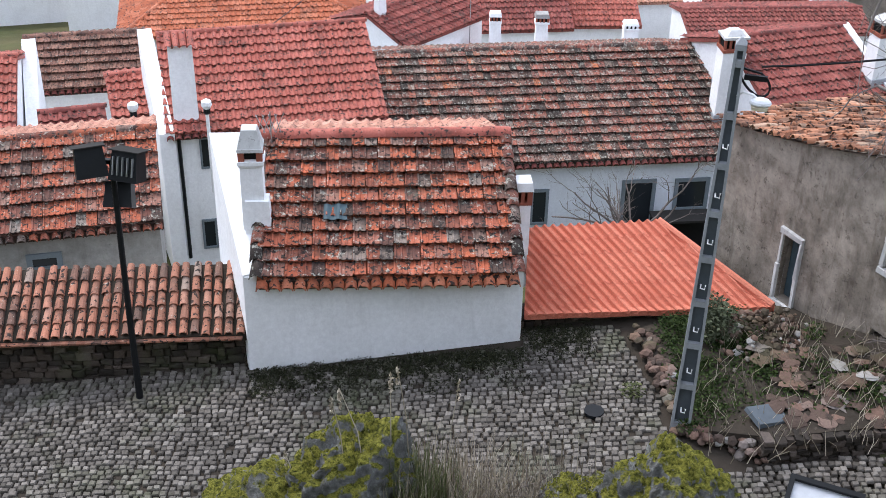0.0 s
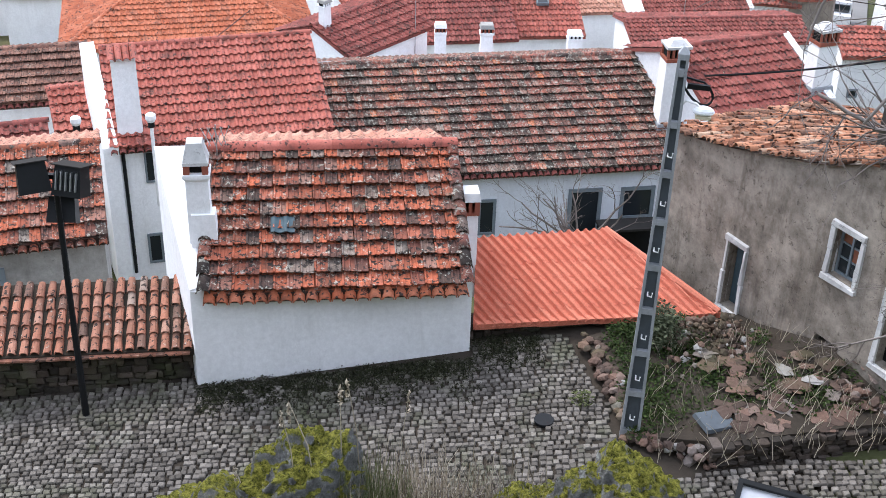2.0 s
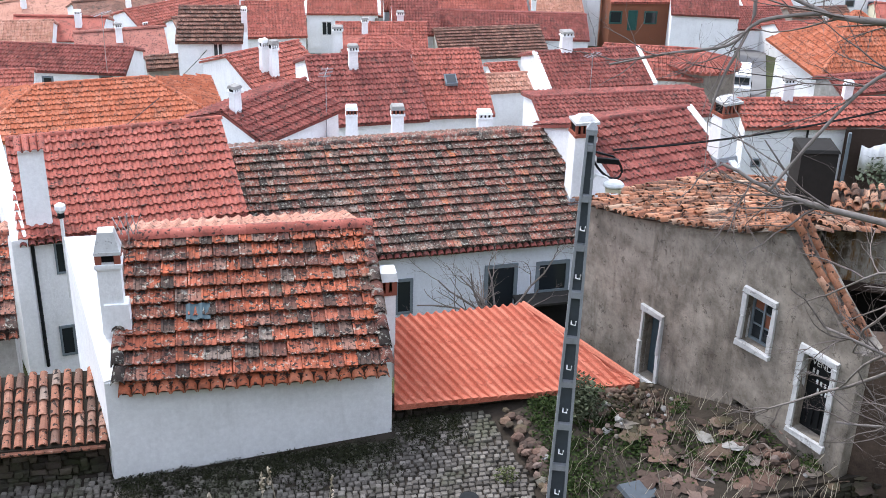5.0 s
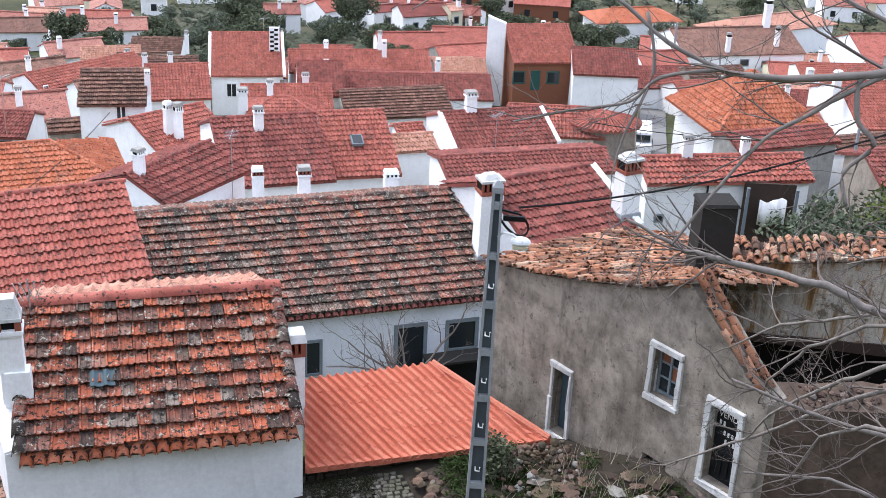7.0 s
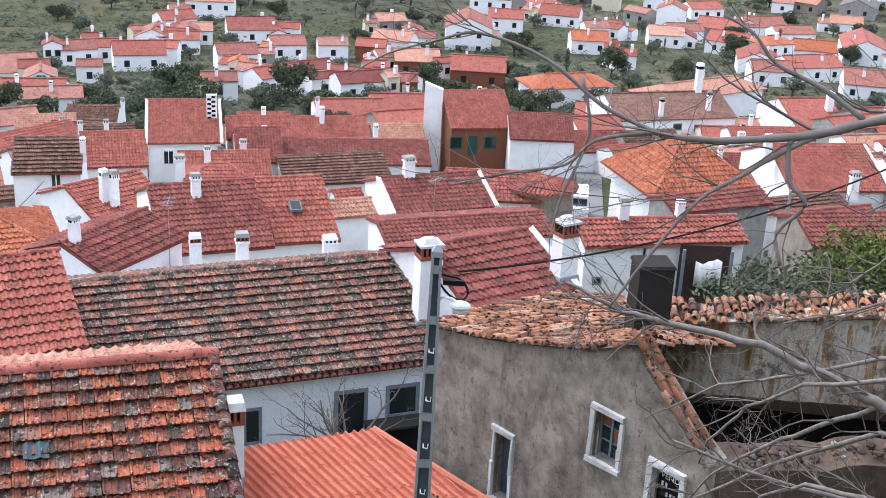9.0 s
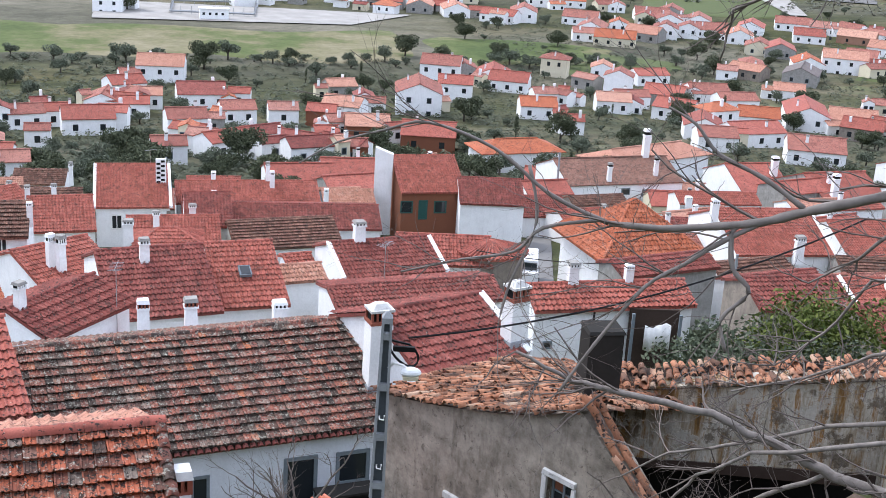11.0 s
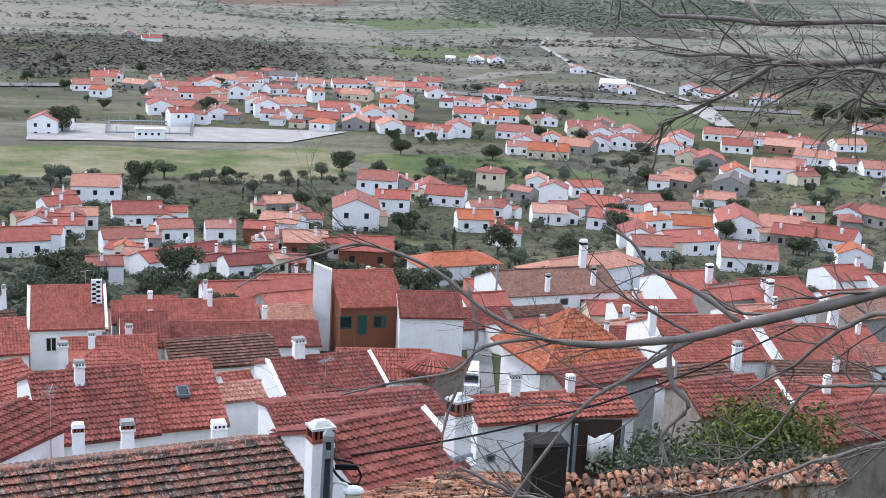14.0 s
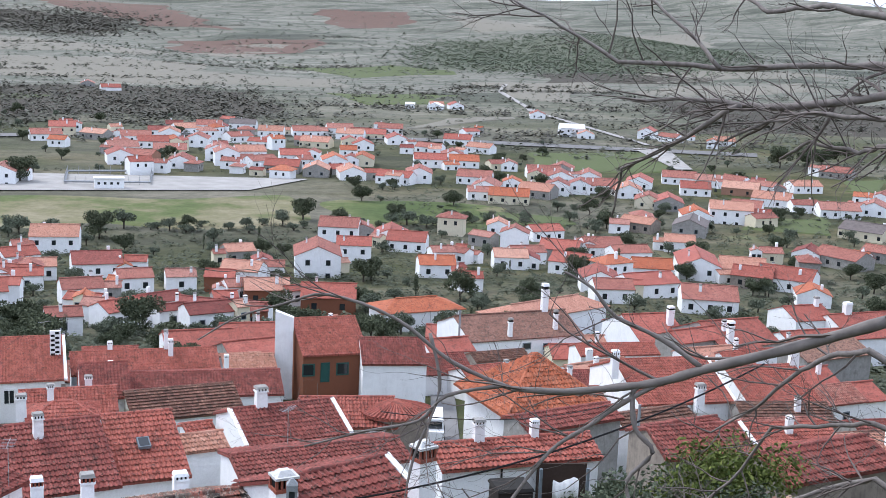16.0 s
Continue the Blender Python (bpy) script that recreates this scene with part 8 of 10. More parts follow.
house(54.7, 475.5, -45.94, 18, 5.6, 1.91, 0.80, 3.1, 'clay', 'grey', tiles=0, windows=[(0.0, -1.5, 0.9, 1.1, 'd')])
house(55.7, 520.9, -44.16, 6, 12.7, 5.00, 2.10, 3.7, 'clay', 'white', tiles=0, windows=[(-4.23, -1.5, 0.9, 1.1, 'd'), (0.0, -1.5, 0.9, 1.1, 'd'), (4.23, -1.5, 0.9, 1.1, 'd')])
house(49.2, 515.4, -45.57, -35, 4.8, 1.65, 0.69, 3.7, 'clay', 'grey', tiles=0, windows=[(0.0, -1.5, 0.9, 1.1, 'd')])
house(66.3, 563.5, -44.28, -6, 13.7, 5.00, 2.10, 3.7, 'clay', 'white', tiles=0, windows=[(-5.15, -1.5, 0.9, 1.1, 'd'), (-1.72, -1.5, 0.9, 1.1, 'd'), (1.72, -1.5, 0.9, 1.1, 'd'), (5.15, -1.5, 0.9, 1.1, 'd')])
house(60.6, 579.3, -45.57, 75, 8.2, 3.48, 1.46, 3.1, 'clay', 'white', tiles=0, gable=1)
house(83.5, 580.9, -44.31, 81, 19.6, 5.00, 2.10, 3.7, 'faded', 'white', tiles=0, gable=1)
house(79.1, 589.5, -44.81, -7, 8.9, 3.94, 1.65, 3.7, 'dark', 'white', tiles=0, windows=[(-2.21, -1.5, 0.9, 1.1, 'd'), (2.21, -1.5, 0.9, 1.1, 'd')])
house(94.5, 602.0, -44.37, 11, 14.7, 5.00, 2.10, 3.7, 'faded', 'white', tiles=0, windows=[(-5.53, -1.5, 0.9, 1.1, 'd'), (-1.84, -1.5, 0.9, 1.1, 'd'), (1.84, -1.5, 0.9, 1.1, 'd'), (5.53, -1.5, 0.9, 1.1, 'd')])
house(89.8, 610.0, -44.07, -6, 8.5, 3.80, 1.59, 4.6, 'dark', 'grey', tiles=0, windows=[(-2.14, -1.5, 0.9, 1.1, 'd'), (2.14, -1.5, 0.9, 1.1, 'd')])
house(90.8, 546.9, -43.36, 75, 18.5, 5.00, 2.10, 4.6, 'clay', 'white', tiles=0, gable=2)
house(98.1, 535.7, -45.68, 9, 6.6, 2.91, 1.22, 3.1, 'dark', 'white', tiles=0, windows=[(-1.64, -1.5, 0.9, 1.1, 'd'), (1.64, -1.5, 0.9, 1.1, 'd')])
house(105.5, 603.4, -42.98, -13, 12.4, 5.00, 2.10, 5.1, 'clay', 'white', tiles=0, windows=[(-4.12, -1.5, 0.9, 1.1, 'd'), (0.0, -1.5, 0.9, 1.1, 'd'), (4.12, -1.5, 0.9, 1.1, 'd')])
house(112.7, 611.1, -45.10, 71, 8.0, 3.41, 1.43, 3.7, 'dark', 'white', tiles=0, gable=1)
house(111.7, 565.4, -44.61, 22, 12.4, 4.22, 1.77, 3.7, 'clay', 'white', tiles=0, windows=[(-4.14, -1.5, 0.9, 1.1, 'd'), (0.0, -1.5, 0.9, 1.1, 'd'), (4.14, -1.5, 0.9, 1.1, 'd')])
house(126.6, 627.3, -44.49, -19, 15.5, 5.00, 2.10, 3.7, 'slate', 'white', tiles=0, windows=[(-5.81, -1.5, 0.9, 1.1, 'd'), (-1.94, -1.5, 0.9, 1.1, 'd'), (1.94, -1.5, 0.9, 1.1, 'd'), (5.81, -1.5, 0.9, 1.1, 'd')])
house(123.8, 650.4, -45.43, -45, 8.3, 2.83, 1.19, 3.7, 'red', 'grey', tiles=0, windows=[(-2.08, -1.5, 0.9, 1.1, 'd'), (2.08, -1.5, 0.9, 1.1, 'd')])
house(117.1, 542.5, -44.93, -32, 10.0, 3.39, 1.43, 3.7, 'red', 'white', tiles=0, windows=[(-3.33, -1.5, 0.9, 1.1, 'd'), (0.0, -1.5, 0.9, 1.1, 'd'), (3.33, -1.5, 0.9, 1.1, 'd')])
house(125.8, 560.1, -45.43, 74, 8.8, 3.70, 1.55, 3.1, 'red', 'white', tiles=0, gable=1)
house(133.3, 592.6, -44.39, -20, 12.2, 5.00, 2.10, 3.7, 'faded', 'white', tiles=0, windows=[(-4.08, -1.5, 0.9, 1.1, 'd'), (0.0, -1.5, 0.9, 1.1, 'd'), (4.08, -1.5, 0.9, 1.1, 'd')])
house(142.0, 601.1, -45.90, 7, 6.3, 2.81, 1.18, 3.1, 'faded', 'cream', tiles=0, windows=[(0.0, -1.5, 0.9, 1.1, 'd')])
house(150.3, 593.9, -44.39, -6, 14.8, 5.00, 2.10, 3.7, 'clay', 'white', tiles=0, windows=[(-5.56, -1.5, 0.9, 1.1, 'd'), (-1.85, -1.5, 0.9, 1.1, 'd'), (1.85, -1.5, 0.9, 1.1, 'd'), (5.56, -1.5, 0.9, 1.1, 'd')])
house(158.4, 599.2, -45.53, -4, 8.3, 3.71, 1.56, 3.1, 'clay', 'white', tiles=0, windows=[(-2.09, -1.5, 0.9, 1.1, 'd'), (2.09, -1.5, 0.9, 1.1, 'd')])
house(143.3, 545.3, -44.27, -31, 15.9, 5.00, 2.10, 3.7, 'faded', 'cream', tiles=0, windows=[(-5.97, -1.5, 0.9, 1.1, 'd'), (-1.99, -1.5, 0.9, 1.1, 'd'), (1.99, -1.5, 0.9, 1.1, 'd'), (5.97, -1.5, 0.9, 1.1, 'd')])
house(138.4, 551.8, -44.97, -15, 7.7, 3.41, 1.43, 3.7, 'clay', 'grey', tiles=0, windows=[(-1.92, -1.5, 0.9, 1.1, 'd'), (1.92, -1.5, 0.9, 1.1, 'd')])
house(171.7, 609.4, -44.48, -8, 15.3, 5.00, 2.10, 3.7, 'clay', 'white', tiles=0, windows=[(-5.75, -1.5, 0.9, 1.1, 'd'), (-1.92, -1.5, 0.9, 1.1, 'd'), (1.92, -1.5, 0.9, 1.1, 'd'), (5.75, -1.5, 0.9, 1.1, 'd')])
house(178.9, 598.0, -45.41, -15, 9.2, 4.09, 1.72, 3.1, 'dark', 'white', tiles=0, windows=[(-2.3, -1.5, 0.9, 1.1, 'd'), (2.3, -1.5, 0.9, 1.1, 'd')])
house(169.8, 582.5, -44.37, -24, 24.5, 5.00, 2.10, 3.7, 'faded', 'white', tiles=0, windows=[(-9.18, -1.5, 0.9, 1.1, 'd'), (-3.06, -1.5, 0.9, 1.1, 'd'), (3.06, -1.5, 0.9, 1.1, 'd'), (9.18, -1.5, 0.9, 1.1, 'd')])
house(182.5, 588.2, -44.98, -18, 14.4, 5.00, 2.10, 3.1, 'red', 'cream', tiles=0, windows=[(-5.4, -1.5, 0.9, 1.1, 'd'), (-1.8, -1.5, 0.9, 1.1, 'd'), (1.8, -1.5, 0.9, 1.1, 'd'), (5.4, -1.5, 0.9, 1.1, 'd')])
house(199.2, 611.7, -44.48, -17, 13.0, 5.00, 2.10, 3.7, 'clay', 'white', tiles=0, windows=[(-4.86, -1.5, 0.9, 1.1, 'd'), (-1.62, -1.5, 0.9, 1.1, 'd'), (1.62, -1.5, 0.9, 1.1, 'd'), (4.86, -1.5, 0.9, 1.1, 'd')])
house(199.9, 631.7, -45.85, -50, 5.7, 1.93, 0.81, 3.7, 'clay', 'white', tiles=0, windows=[(0.0, -1.5, 0.9, 1.1, 'd')])
house(36.7, 584.7, -42.58, -4, 11.8, 5.00, 2.10, 5.4, 'red', 'cream', tiles=0, windows=[(-3.94, -1.5, 0.9, 1.1, 'd'), (-3.94, -4.4, 0.9, 1.2, 'd'), (0.0, -1.5, 0.9, 1.1, 'd'), (0.0, -4.4, 0.9, 1.2, 'd'), (3.94, -1.5, 0.9, 1.1, 'd'), (3.94, -4.4, 0.9, 1.2, 'd')])
house(43.6, 606.0, -44.25, 82, 7.8, 3.31, 1.39, 4.6, 'clay', 'white', tiles=0, gable=2)
house(28.6, 567.9, -44.29, 5, 13.8, 5.00, 2.10, 3.7, 'clay', 'white', tiles=0, windows=[(-5.16, -1.5, 0.9, 1.1, 'd'), (-1.72, -1.5, 0.9, 1.1, 'd'), (1.72, -1.5, 0.9, 1.1, 'd'), (5.16, -1.5, 0.9, 1.1, 'd')])
house(50.3, 572.9, -44.61, -40, 12.4, 4.21, 1.77, 3.7, 'faded', 'grey', tiles=0, windows=[(-4.13, -1.5, 0.9, 1.1, 'd'), (0.0, -1.5, 0.9, 1.1, 'd'), (4.13, -1.5, 0.9, 1.1, 'd')])
house(60.5, 594.3, -44.52, 13, 5.9, 2.64, 1.11, 4.6, 'faded', 'cream', tiles=0, windows=[(0.0, -1.5, 0.9, 1.1, 'd')])
house(8.3, 431.2, -41.88, 80, 14.4, 5.00, 2.10, 5.1, 'clay', 'white', tiles=0, gable=2)
house(14.4, 434.5, -43.90, -27, 5.7, 1.95, 0.82, 4.6, 'clay', 'white', tiles=0, windows=[(0.0, -1.5, 0.9, 1.1, 'd')])
house(189.8, 524.8, -44.67, -44, 12.0, 4.09, 1.72, 3.7, 'clay', 'white', tiles=0, windows=[(-4.01, -1.5, 0.9, 1.1, 'd'), (0.0, -1.5, 0.9, 1.1, 'd'), (4.01, -1.5, 0.9, 1.1, 'd')])
house(177.9, 521.9, -45.21, -20, 6.2, 2.74, 1.15, 3.7, 'dark', 'white', tiles=0, windows=[(0.0, -1.5, 0.9, 1.1, 'd')])
house(217.1, 561.1, -44.39, -30, 14.6, 5.00, 2.10, 3.7, 'red', 'white', tiles=0, windows=[(-5.46, -1.5, 0.9, 1.1, 'd'), (-1.82, -1.5, 0.9, 1.1, 'd'), (1.82, -1.5, 0.9, 1.1, 'd'), (5.46, -1.5, 0.9, 1.1, 'd')])
house(214.6, 525.7, -44.65, -47, 12.2, 4.16, 1.75, 3.7, 'faded', 'white', tiles=0, windows=[(-4.08, -1.5, 0.9, 1.1, 'd'), (0.0, -1.5, 0.9, 1.1, 'd'), (4.08, -1.5, 0.9, 1.1, 'd')])
house(200.5, 514.0, -45.55, -57, 5.6, 1.90, 0.80, 3.7, 'faded', 'white', tiles=0, windows=[(0.0, -1.5, 0.9, 1.1, 'd')])
house(238.2, 600.1, -45.31, 15, 9.3, 3.16, 1.33, 3.7, 'red', 'white', tiles=0, windows=[(-2.32, -1.5, 0.9, 1.1, 'd'), (2.32, -1.5, 0.9, 1.1, 'd')])
house(251.2, 619.7, -45.96, -42, 4.9, 1.66, 0.70, 3.7, 'orange', 'grey', tiles=0, windows=[(0.0, -1.5, 0.9, 1.1, 'd')])
house(186.1, 562.2, -44.34, 79, 16.5, 5.00, 2.10, 3.7, 'red', 'white', tiles=0, gable=1)
house(188.0, 546.0, -45.75, 10, 4.7, 1.60, 0.67, 3.7, 'clay', 'white', tiles=0, windows=[(0.0, -1.5, 0.9, 1.1, 'd')])
house(162.2, 537.9, -44.27, 79, 15.7, 5.00, 2.10, 3.7, 'red', 'white', tiles=0, gable=1)
house(158.0, 543.4, -43.82, 78, 9.4, 3.98, 1.67, 4.6, 'red', 'cream', tiles=0, gable=2)
house(299.3, 606.5, -42.83, -18, 17.7, 5.00, 2.10, 5.4, 'white', 'white', tiles=0, windows=[(-6.65, -1.5, 0.9, 1.1, 'd'), (-6.65, -4.4, 0.9, 1.2, 'd'), (-2.22, -1.5, 0.9, 1.1, 'd'), (-2.22, -4.4, 0.9, 1.2, 'd'), (2.22, -1.5, 0.9, 1.1, 'd'), (2.22, -4.4, 0.9, 1.2, 'd'), (6.65, -1.5, 0.9, 1.1, 'd'), (6.65, -4.4, 0.9, 1.2, 'd')])
house(303.7, 598.6, -45.28, 68, 11.3, 4.72, 1.98, 3.1, 'faded', 'white', tiles=0, gable=1)
house(330.0, 718.0, -44.86, 68, 13.3, 5.00, 2.10, 3.7, 'clay', 'white', tiles=0, gable=1)
house(341.9, 599.8, -43.46, 53, 19.2, 5.00, 2.10, 4.9, 'red', 'white', tiles=0, gable=2)
house(345.2, 581.5, -44.95, -62, 12.1, 4.13, 1.73, 3.7, 'clay', 'white', tiles=0, windows=[(-4.05, -1.5, 0.9, 1.1, 'd'), (0.0, -1.5, 0.9, 1.1, 'd'), (4.05, -1.5, 0.9, 1.1, 'd')])
house(362.2, 589.8, -46.55, 4, 5.2, 1.76, 0.74, 3.1, 'clay', 'white', tiles=0, windows=[(0.0, -1.5, 0.9, 1.1, 'd')])
house(367.7, 564.9, -44.67, -23, 10.9, 4.83, 2.03, 3.7, 'faded', 'white', tiles=0, windows=[(-3.63, -1.5, 0.9, 1.1, 'd'), (0.0, -1.5, 0.9, 1.1, 'd'), (3.63, -1.5, 0.9, 1.1, 'd')])
house(352.8, 552.2, -44.38, 58, 7.6, 3.25, 1.37, 4.6, 'orange', 'white', tiles=0, gable=2)
house(86.9, 881.5, -45.19, 2, 23.2, 5.00, 2.10, 3.7, 'red', 'white', tiles=0)
house(75.4, 922.1, -45.24, 84, 17.4, 5.00, 2.10, 3.7, 'clay', 'grey', tiles=0, gable=1)
house(266.1, 777.5, -45.82, -20, 6.6, 2.95, 1.24, 3.7, 'white', 'white', tiles=0, windows=[(-1.66, -1.5, 0.9, 1.1, 'd'), (1.66, -1.5, 0.9, 1.1, 'd')])
house(281.2, 770.5, -45.09, 62, 11.5, 4.79, 2.01, 3.7, 'white', 'white', tiles=0, gable=1)
house(298.2, 778.8, -45.02, 78, 23.2, 5.00, 2.10, 3.7, 'red', 'white', tiles=0, gable=1)
house(288.8, 789.8, -45.86, -12, 9.8, 4.36, 1.83, 3.1, 'faded', 'white', tiles=0, windows=[(-3.27, -1.5, 0.9, 1.1, 'd'), (0.0, -1.5, 0.9, 1.1, 'd'), (3.27, -1.5, 0.9, 1.1, 'd')])
house(-20.8, 201.2, -32.72, 14, 10.7, 4.76, 2.00, 3.7, 'clay', 'white', tiles=0, windows=[(-3.57, -1.5, 0.9, 1.1, 'd'), (0.0, -1.5, 0.9, 1.1, 'd'), (3.57, -1.5, 0.9, 1.1, 'd')])
house(-15.5, 196.5, -32.57, 6, 4.8, 2.15, 0.90, 4.6, 'dark', 'cream', tiles=0, windows=[(0.0, -1.5, 0.9, 1.1, 'd')])
house(-14.1, 189.8, -32.21, 93, 5.4, 2.38, 1.00, 3.7, 'clay', 'white', tiles=0, gable=1)
house(-10.7, 226.1, -35.91, 14, 6.5, 2.89, 1.21, 3.7, 'clay', 'white', tiles=0, windows=[(-1.63, -1.5, 0.9, 1.1, 'd'), (1.63, -1.5, 0.9, 1.1, 'd')])
house(-14.4, 224.6, -35.41, 93, 4.1, 1.85, 0.77, 4.6, 'dark', 'white', tiles=0, gable=2)
house(-5.9, 228.8, -36.30, 4, 5.6, 2.51, 1.05, 3.7, 'red', 'white', tiles=0, windows=[(0.0, -1.5, 0.9, 1.1, 'd')])
house(-8.5, 233.9, -36.32, 10, 3.1, 1.60, 0.67, 4.6, 'dark', 'cream', tiles=0, windows=[(0.0, -1.5, 0.9, 1.1, 'd')])
house(-0.0, 220.4, -34.84, 4, 9.0, 4.00, 1.68, 3.7, 'red', 'white', tiles=0, windows=[(-2.25, -1.5, 0.9, 1.1, 'd'), (2.25, -1.5, 0.9, 1.1, 'd')])
house(4.4, 221.0, -34.87, -10, 5.2, 2.30, 0.97, 4.6, 'red', 'white', tiles=0, windows=[(0.0, -1.5, 0.9, 1.1, 'd')])
house(-7.7, 205.5, -34.65, -1, 4.2, 1.89, 0.79, 3.7, 'clay', 'white', tiles=0, windows=[(0.0, -1.5, 0.9, 1.1, 'd')])
house(8.5, 239.5, -37.16, -3, 5.9, 2.62, 1.10, 3.7, 'red', 'white', tiles=0, windows=[(0.0, -1.5, 0.9, 1.1, 'd')])
house(16.6, 220.6, -35.28, 5, 7.3, 3.22, 1.35, 3.7, 'clay', 'white', tiles=0, windows=[(-1.81, -1.5, 0.9, 1.1, 'd'), (1.81, -1.5, 0.9, 1.1, 'd')])
house(21.3, 219.8, -35.95, -3, 4.2, 1.86, 0.78, 3.7, 'clay', 'grey', tiles=0, windows=[(0.0, -1.5, 0.9, 1.1, 'd')])
house(11.2, 181.7, -31.01, 1, 5.3, 2.34, 0.98, 3.7, 'clay', 'white', tiles=0, windows=[(0.0, -1.5, 0.9, 1.1, 'd')])
house(17.6, 198.3, -33.71, -22, 4.9, 2.19, 0.92, 3.7, 'clay', 'white', tiles=0, windows=[(0.0, -1.5, 0.9, 1.1, 'd')])
house(15.7, 202.8, -33.68, 78, 3.6, 1.63, 0.69, 4.6, 'orange', 'cream', tiles=0, gable=2)
house(27.2, 202.3, -34.19, 23, 7.5, 2.54, 1.07, 3.7, 'dark', 'white', tiles=0, windows=[(-1.87, -1.5, 0.9, 1.1, 'd'), (1.87, -1.5, 0.9, 1.1, 'd')])
house(32.6, 194.7, -33.44, -35, 6.5, 2.22, 0.93, 3.7, 'dark', 'white', tiles=0, windows=[(-1.63, -1.5, 0.9, 1.1, 'd'), (1.63, -1.5, 0.9, 1.1, 'd')])
house(37.5, 199.1, -33.52, 2, 4.2, 1.88, 0.79, 4.6, 'red', 'grey', tiles=0, windows=[(0.0, -1.5, 0.9, 1.1, 'd')])
house(43.7, 218.7, -35.86, 8, 5.5, 2.45, 1.03, 3.7, 'clay', 'white', tiles=0, windows=[(0.0, -1.5, 0.9, 1.1, 'd')])
house(40.7, 219.2, -36.83, 79, 3.4, 1.60, 0.67, 3.1, 'clay', 'white', tiles=0, gable=1)
house(38.9, 184.2, -32.10, -5, 4.7, 2.08, 0.87, 3.7, 'clay', 'ochre', tiles=0, windows=[(0.0, -1.5, 0.9, 1.1, 'd')])
house(36.5, 181.8, -31.08, 19, 2.3, 1.60, 0.67, 4.6, 'faded', 'cream', tiles=0, windows=[(0.0, -1.5, 0.9, 1.1, 'd')])
house(-21.7, 179.4, -30.99, -10, 4.5, 1.99, 0.84, 3.7, 'faded', 'white', tiles=0, windows=[(0.0, -1.5, 0.9, 1.1, 'd')])
house(-24.8, 179.4, -31.87, -26, 1.8, 1.60, 0.67, 3.1, 'faded', 'white', tiles=0, windows=[(0.0, -1.5, 0.9, 1.1, 'd')])
house(3.3, 244.8, -37.08, 80, 8.3, 3.53, 1.48, 3.7, 'clay', 'white', tiles=0, gable=1)
house(-0.5, 245.1, -37.27, 23, 2.3, 1.60, 0.67, 4.6, 'clay', 'cream', tiles=0, windows=[(0.0, -1.5, 0.9, 1.1, 'd')])
house(27.0, 233.2, -36.57, 4, 6.7, 2.99, 1.26, 3.7, 'clay', 'white', tiles=0, windows=[(-1.68, -1.5, 0.9, 1.1, 'd'), (1.68, -1.5, 0.9, 1.1, 'd')])
house(23.7, 232.9, -37.81, -27, 2.7, 1.60, 0.67, 3.1, 'orange', 'white', tiles=0, windows=[(0.0, -1.5, 0.9, 1.1, 'd')])
house(35.6, 233.1, -36.85, -3, 5.8, 2.58, 1.08, 3.7, 'clay', 'white', tiles=0, windows=[(0.0, -1.5, 0.9, 1.1, 'd')])

# ---- more roofs between the listed houses ----
PLACED = [(o.matrix_basis.translation.x, o.matrix_basis.translation.y) for o in scene.collection.objects if o.parent is None and o.name.startswith("house")]
fr = random.Random(31)
tries, added = 0, 0
while tries < 4000 and added < 46:
    tries += 1
    d = fr.uniform(62, 165)
    a = radians(fr.uniform(-6, 42))
    x, y = d * math.sin(a), d * math.cos(a)
    if d > 130 and a < radians(9):
        continue
    if any((x - p) ** 2 / 49 + (y - q) ** 2 / 30 < 1 for p, q in PLACED) or (10 < math.degrees(a) < 18 and 84 < d < 112) or math.hypot(x - 36, y - 95) < 6 or math.hypot(x - 31, y - 82) < 6:
        continue
    PLACED.append((x, y))
    run = fr.uniform(2.6, 3.4)
    ln = fr.uniform(5.5, 8.5)
    wh = fr.choice((2.4, 2.8, 3.2))
    house(x, y, land_z(x, y) + wh + run * 0.38, fr.gauss(0, 9), ln, run, run * 0.38, wh + 1.6, fr.choice(("red", "dark", "red", "old", "faded", "clay")), fr.choice(("white", "white", "white", "cream", "grey")), tiles=1 if d < 130 else 0, chimneys=[(fr.uniform(-0.3, 0.3) * ln, 0.4 * run, 1.3, 0.6)] if fr.random() < 0.7 else (), windows=[(fr.uniform(-0.3, 0.3) * ln, -1.4, 0.8, 1.1, "d")], label="white village house under a low tiled roof among others")
    added += 1

# small hipped and gabled houses that close the ranks of the far quarters
for (x0, y0, x1, y1), n, gap in (((30, 440, 150, 600), 18, 8.5), ((100, 200, 260, 330), 8, 7.5)):
    done = 0
    for _ in range(900):
        if done == n:
            break
        x, y = fr.uniform(x0, x1), fr.uniform(y0, y1)
        if any((x - p) ** 2 + (y - q) ** 2 < gap * gap for p, q in PLACED):
            continue
        PLACED.append((x, y))
        run = fr.uniform(2.6, 3.8)
        hipped = fr.random() < 0.55
        wh = fr.choice((2.8, 3.2, 5.0))
        house(x, y, land_z(x, y) + wh + run * 0.42, fr.choice((-30, -10, 15, 60)) + fr.gauss(0, 8), fr.uniform(1.5, 3) if hipped else fr.uniform(6, 9), run, run * 0.42, wh + 1, fr.choice(("clay", "red", "clay", "faded", "orange")), fr.choice(("white", "white", "white", "cream", "grey")), hip=1 if hipped else 0, tiles=0, windows=[(-1.4, -1.4, 0.8, 1.1, "d"), (1.4, -1.4, 0.8, 1.1, "d")])
        done += 1

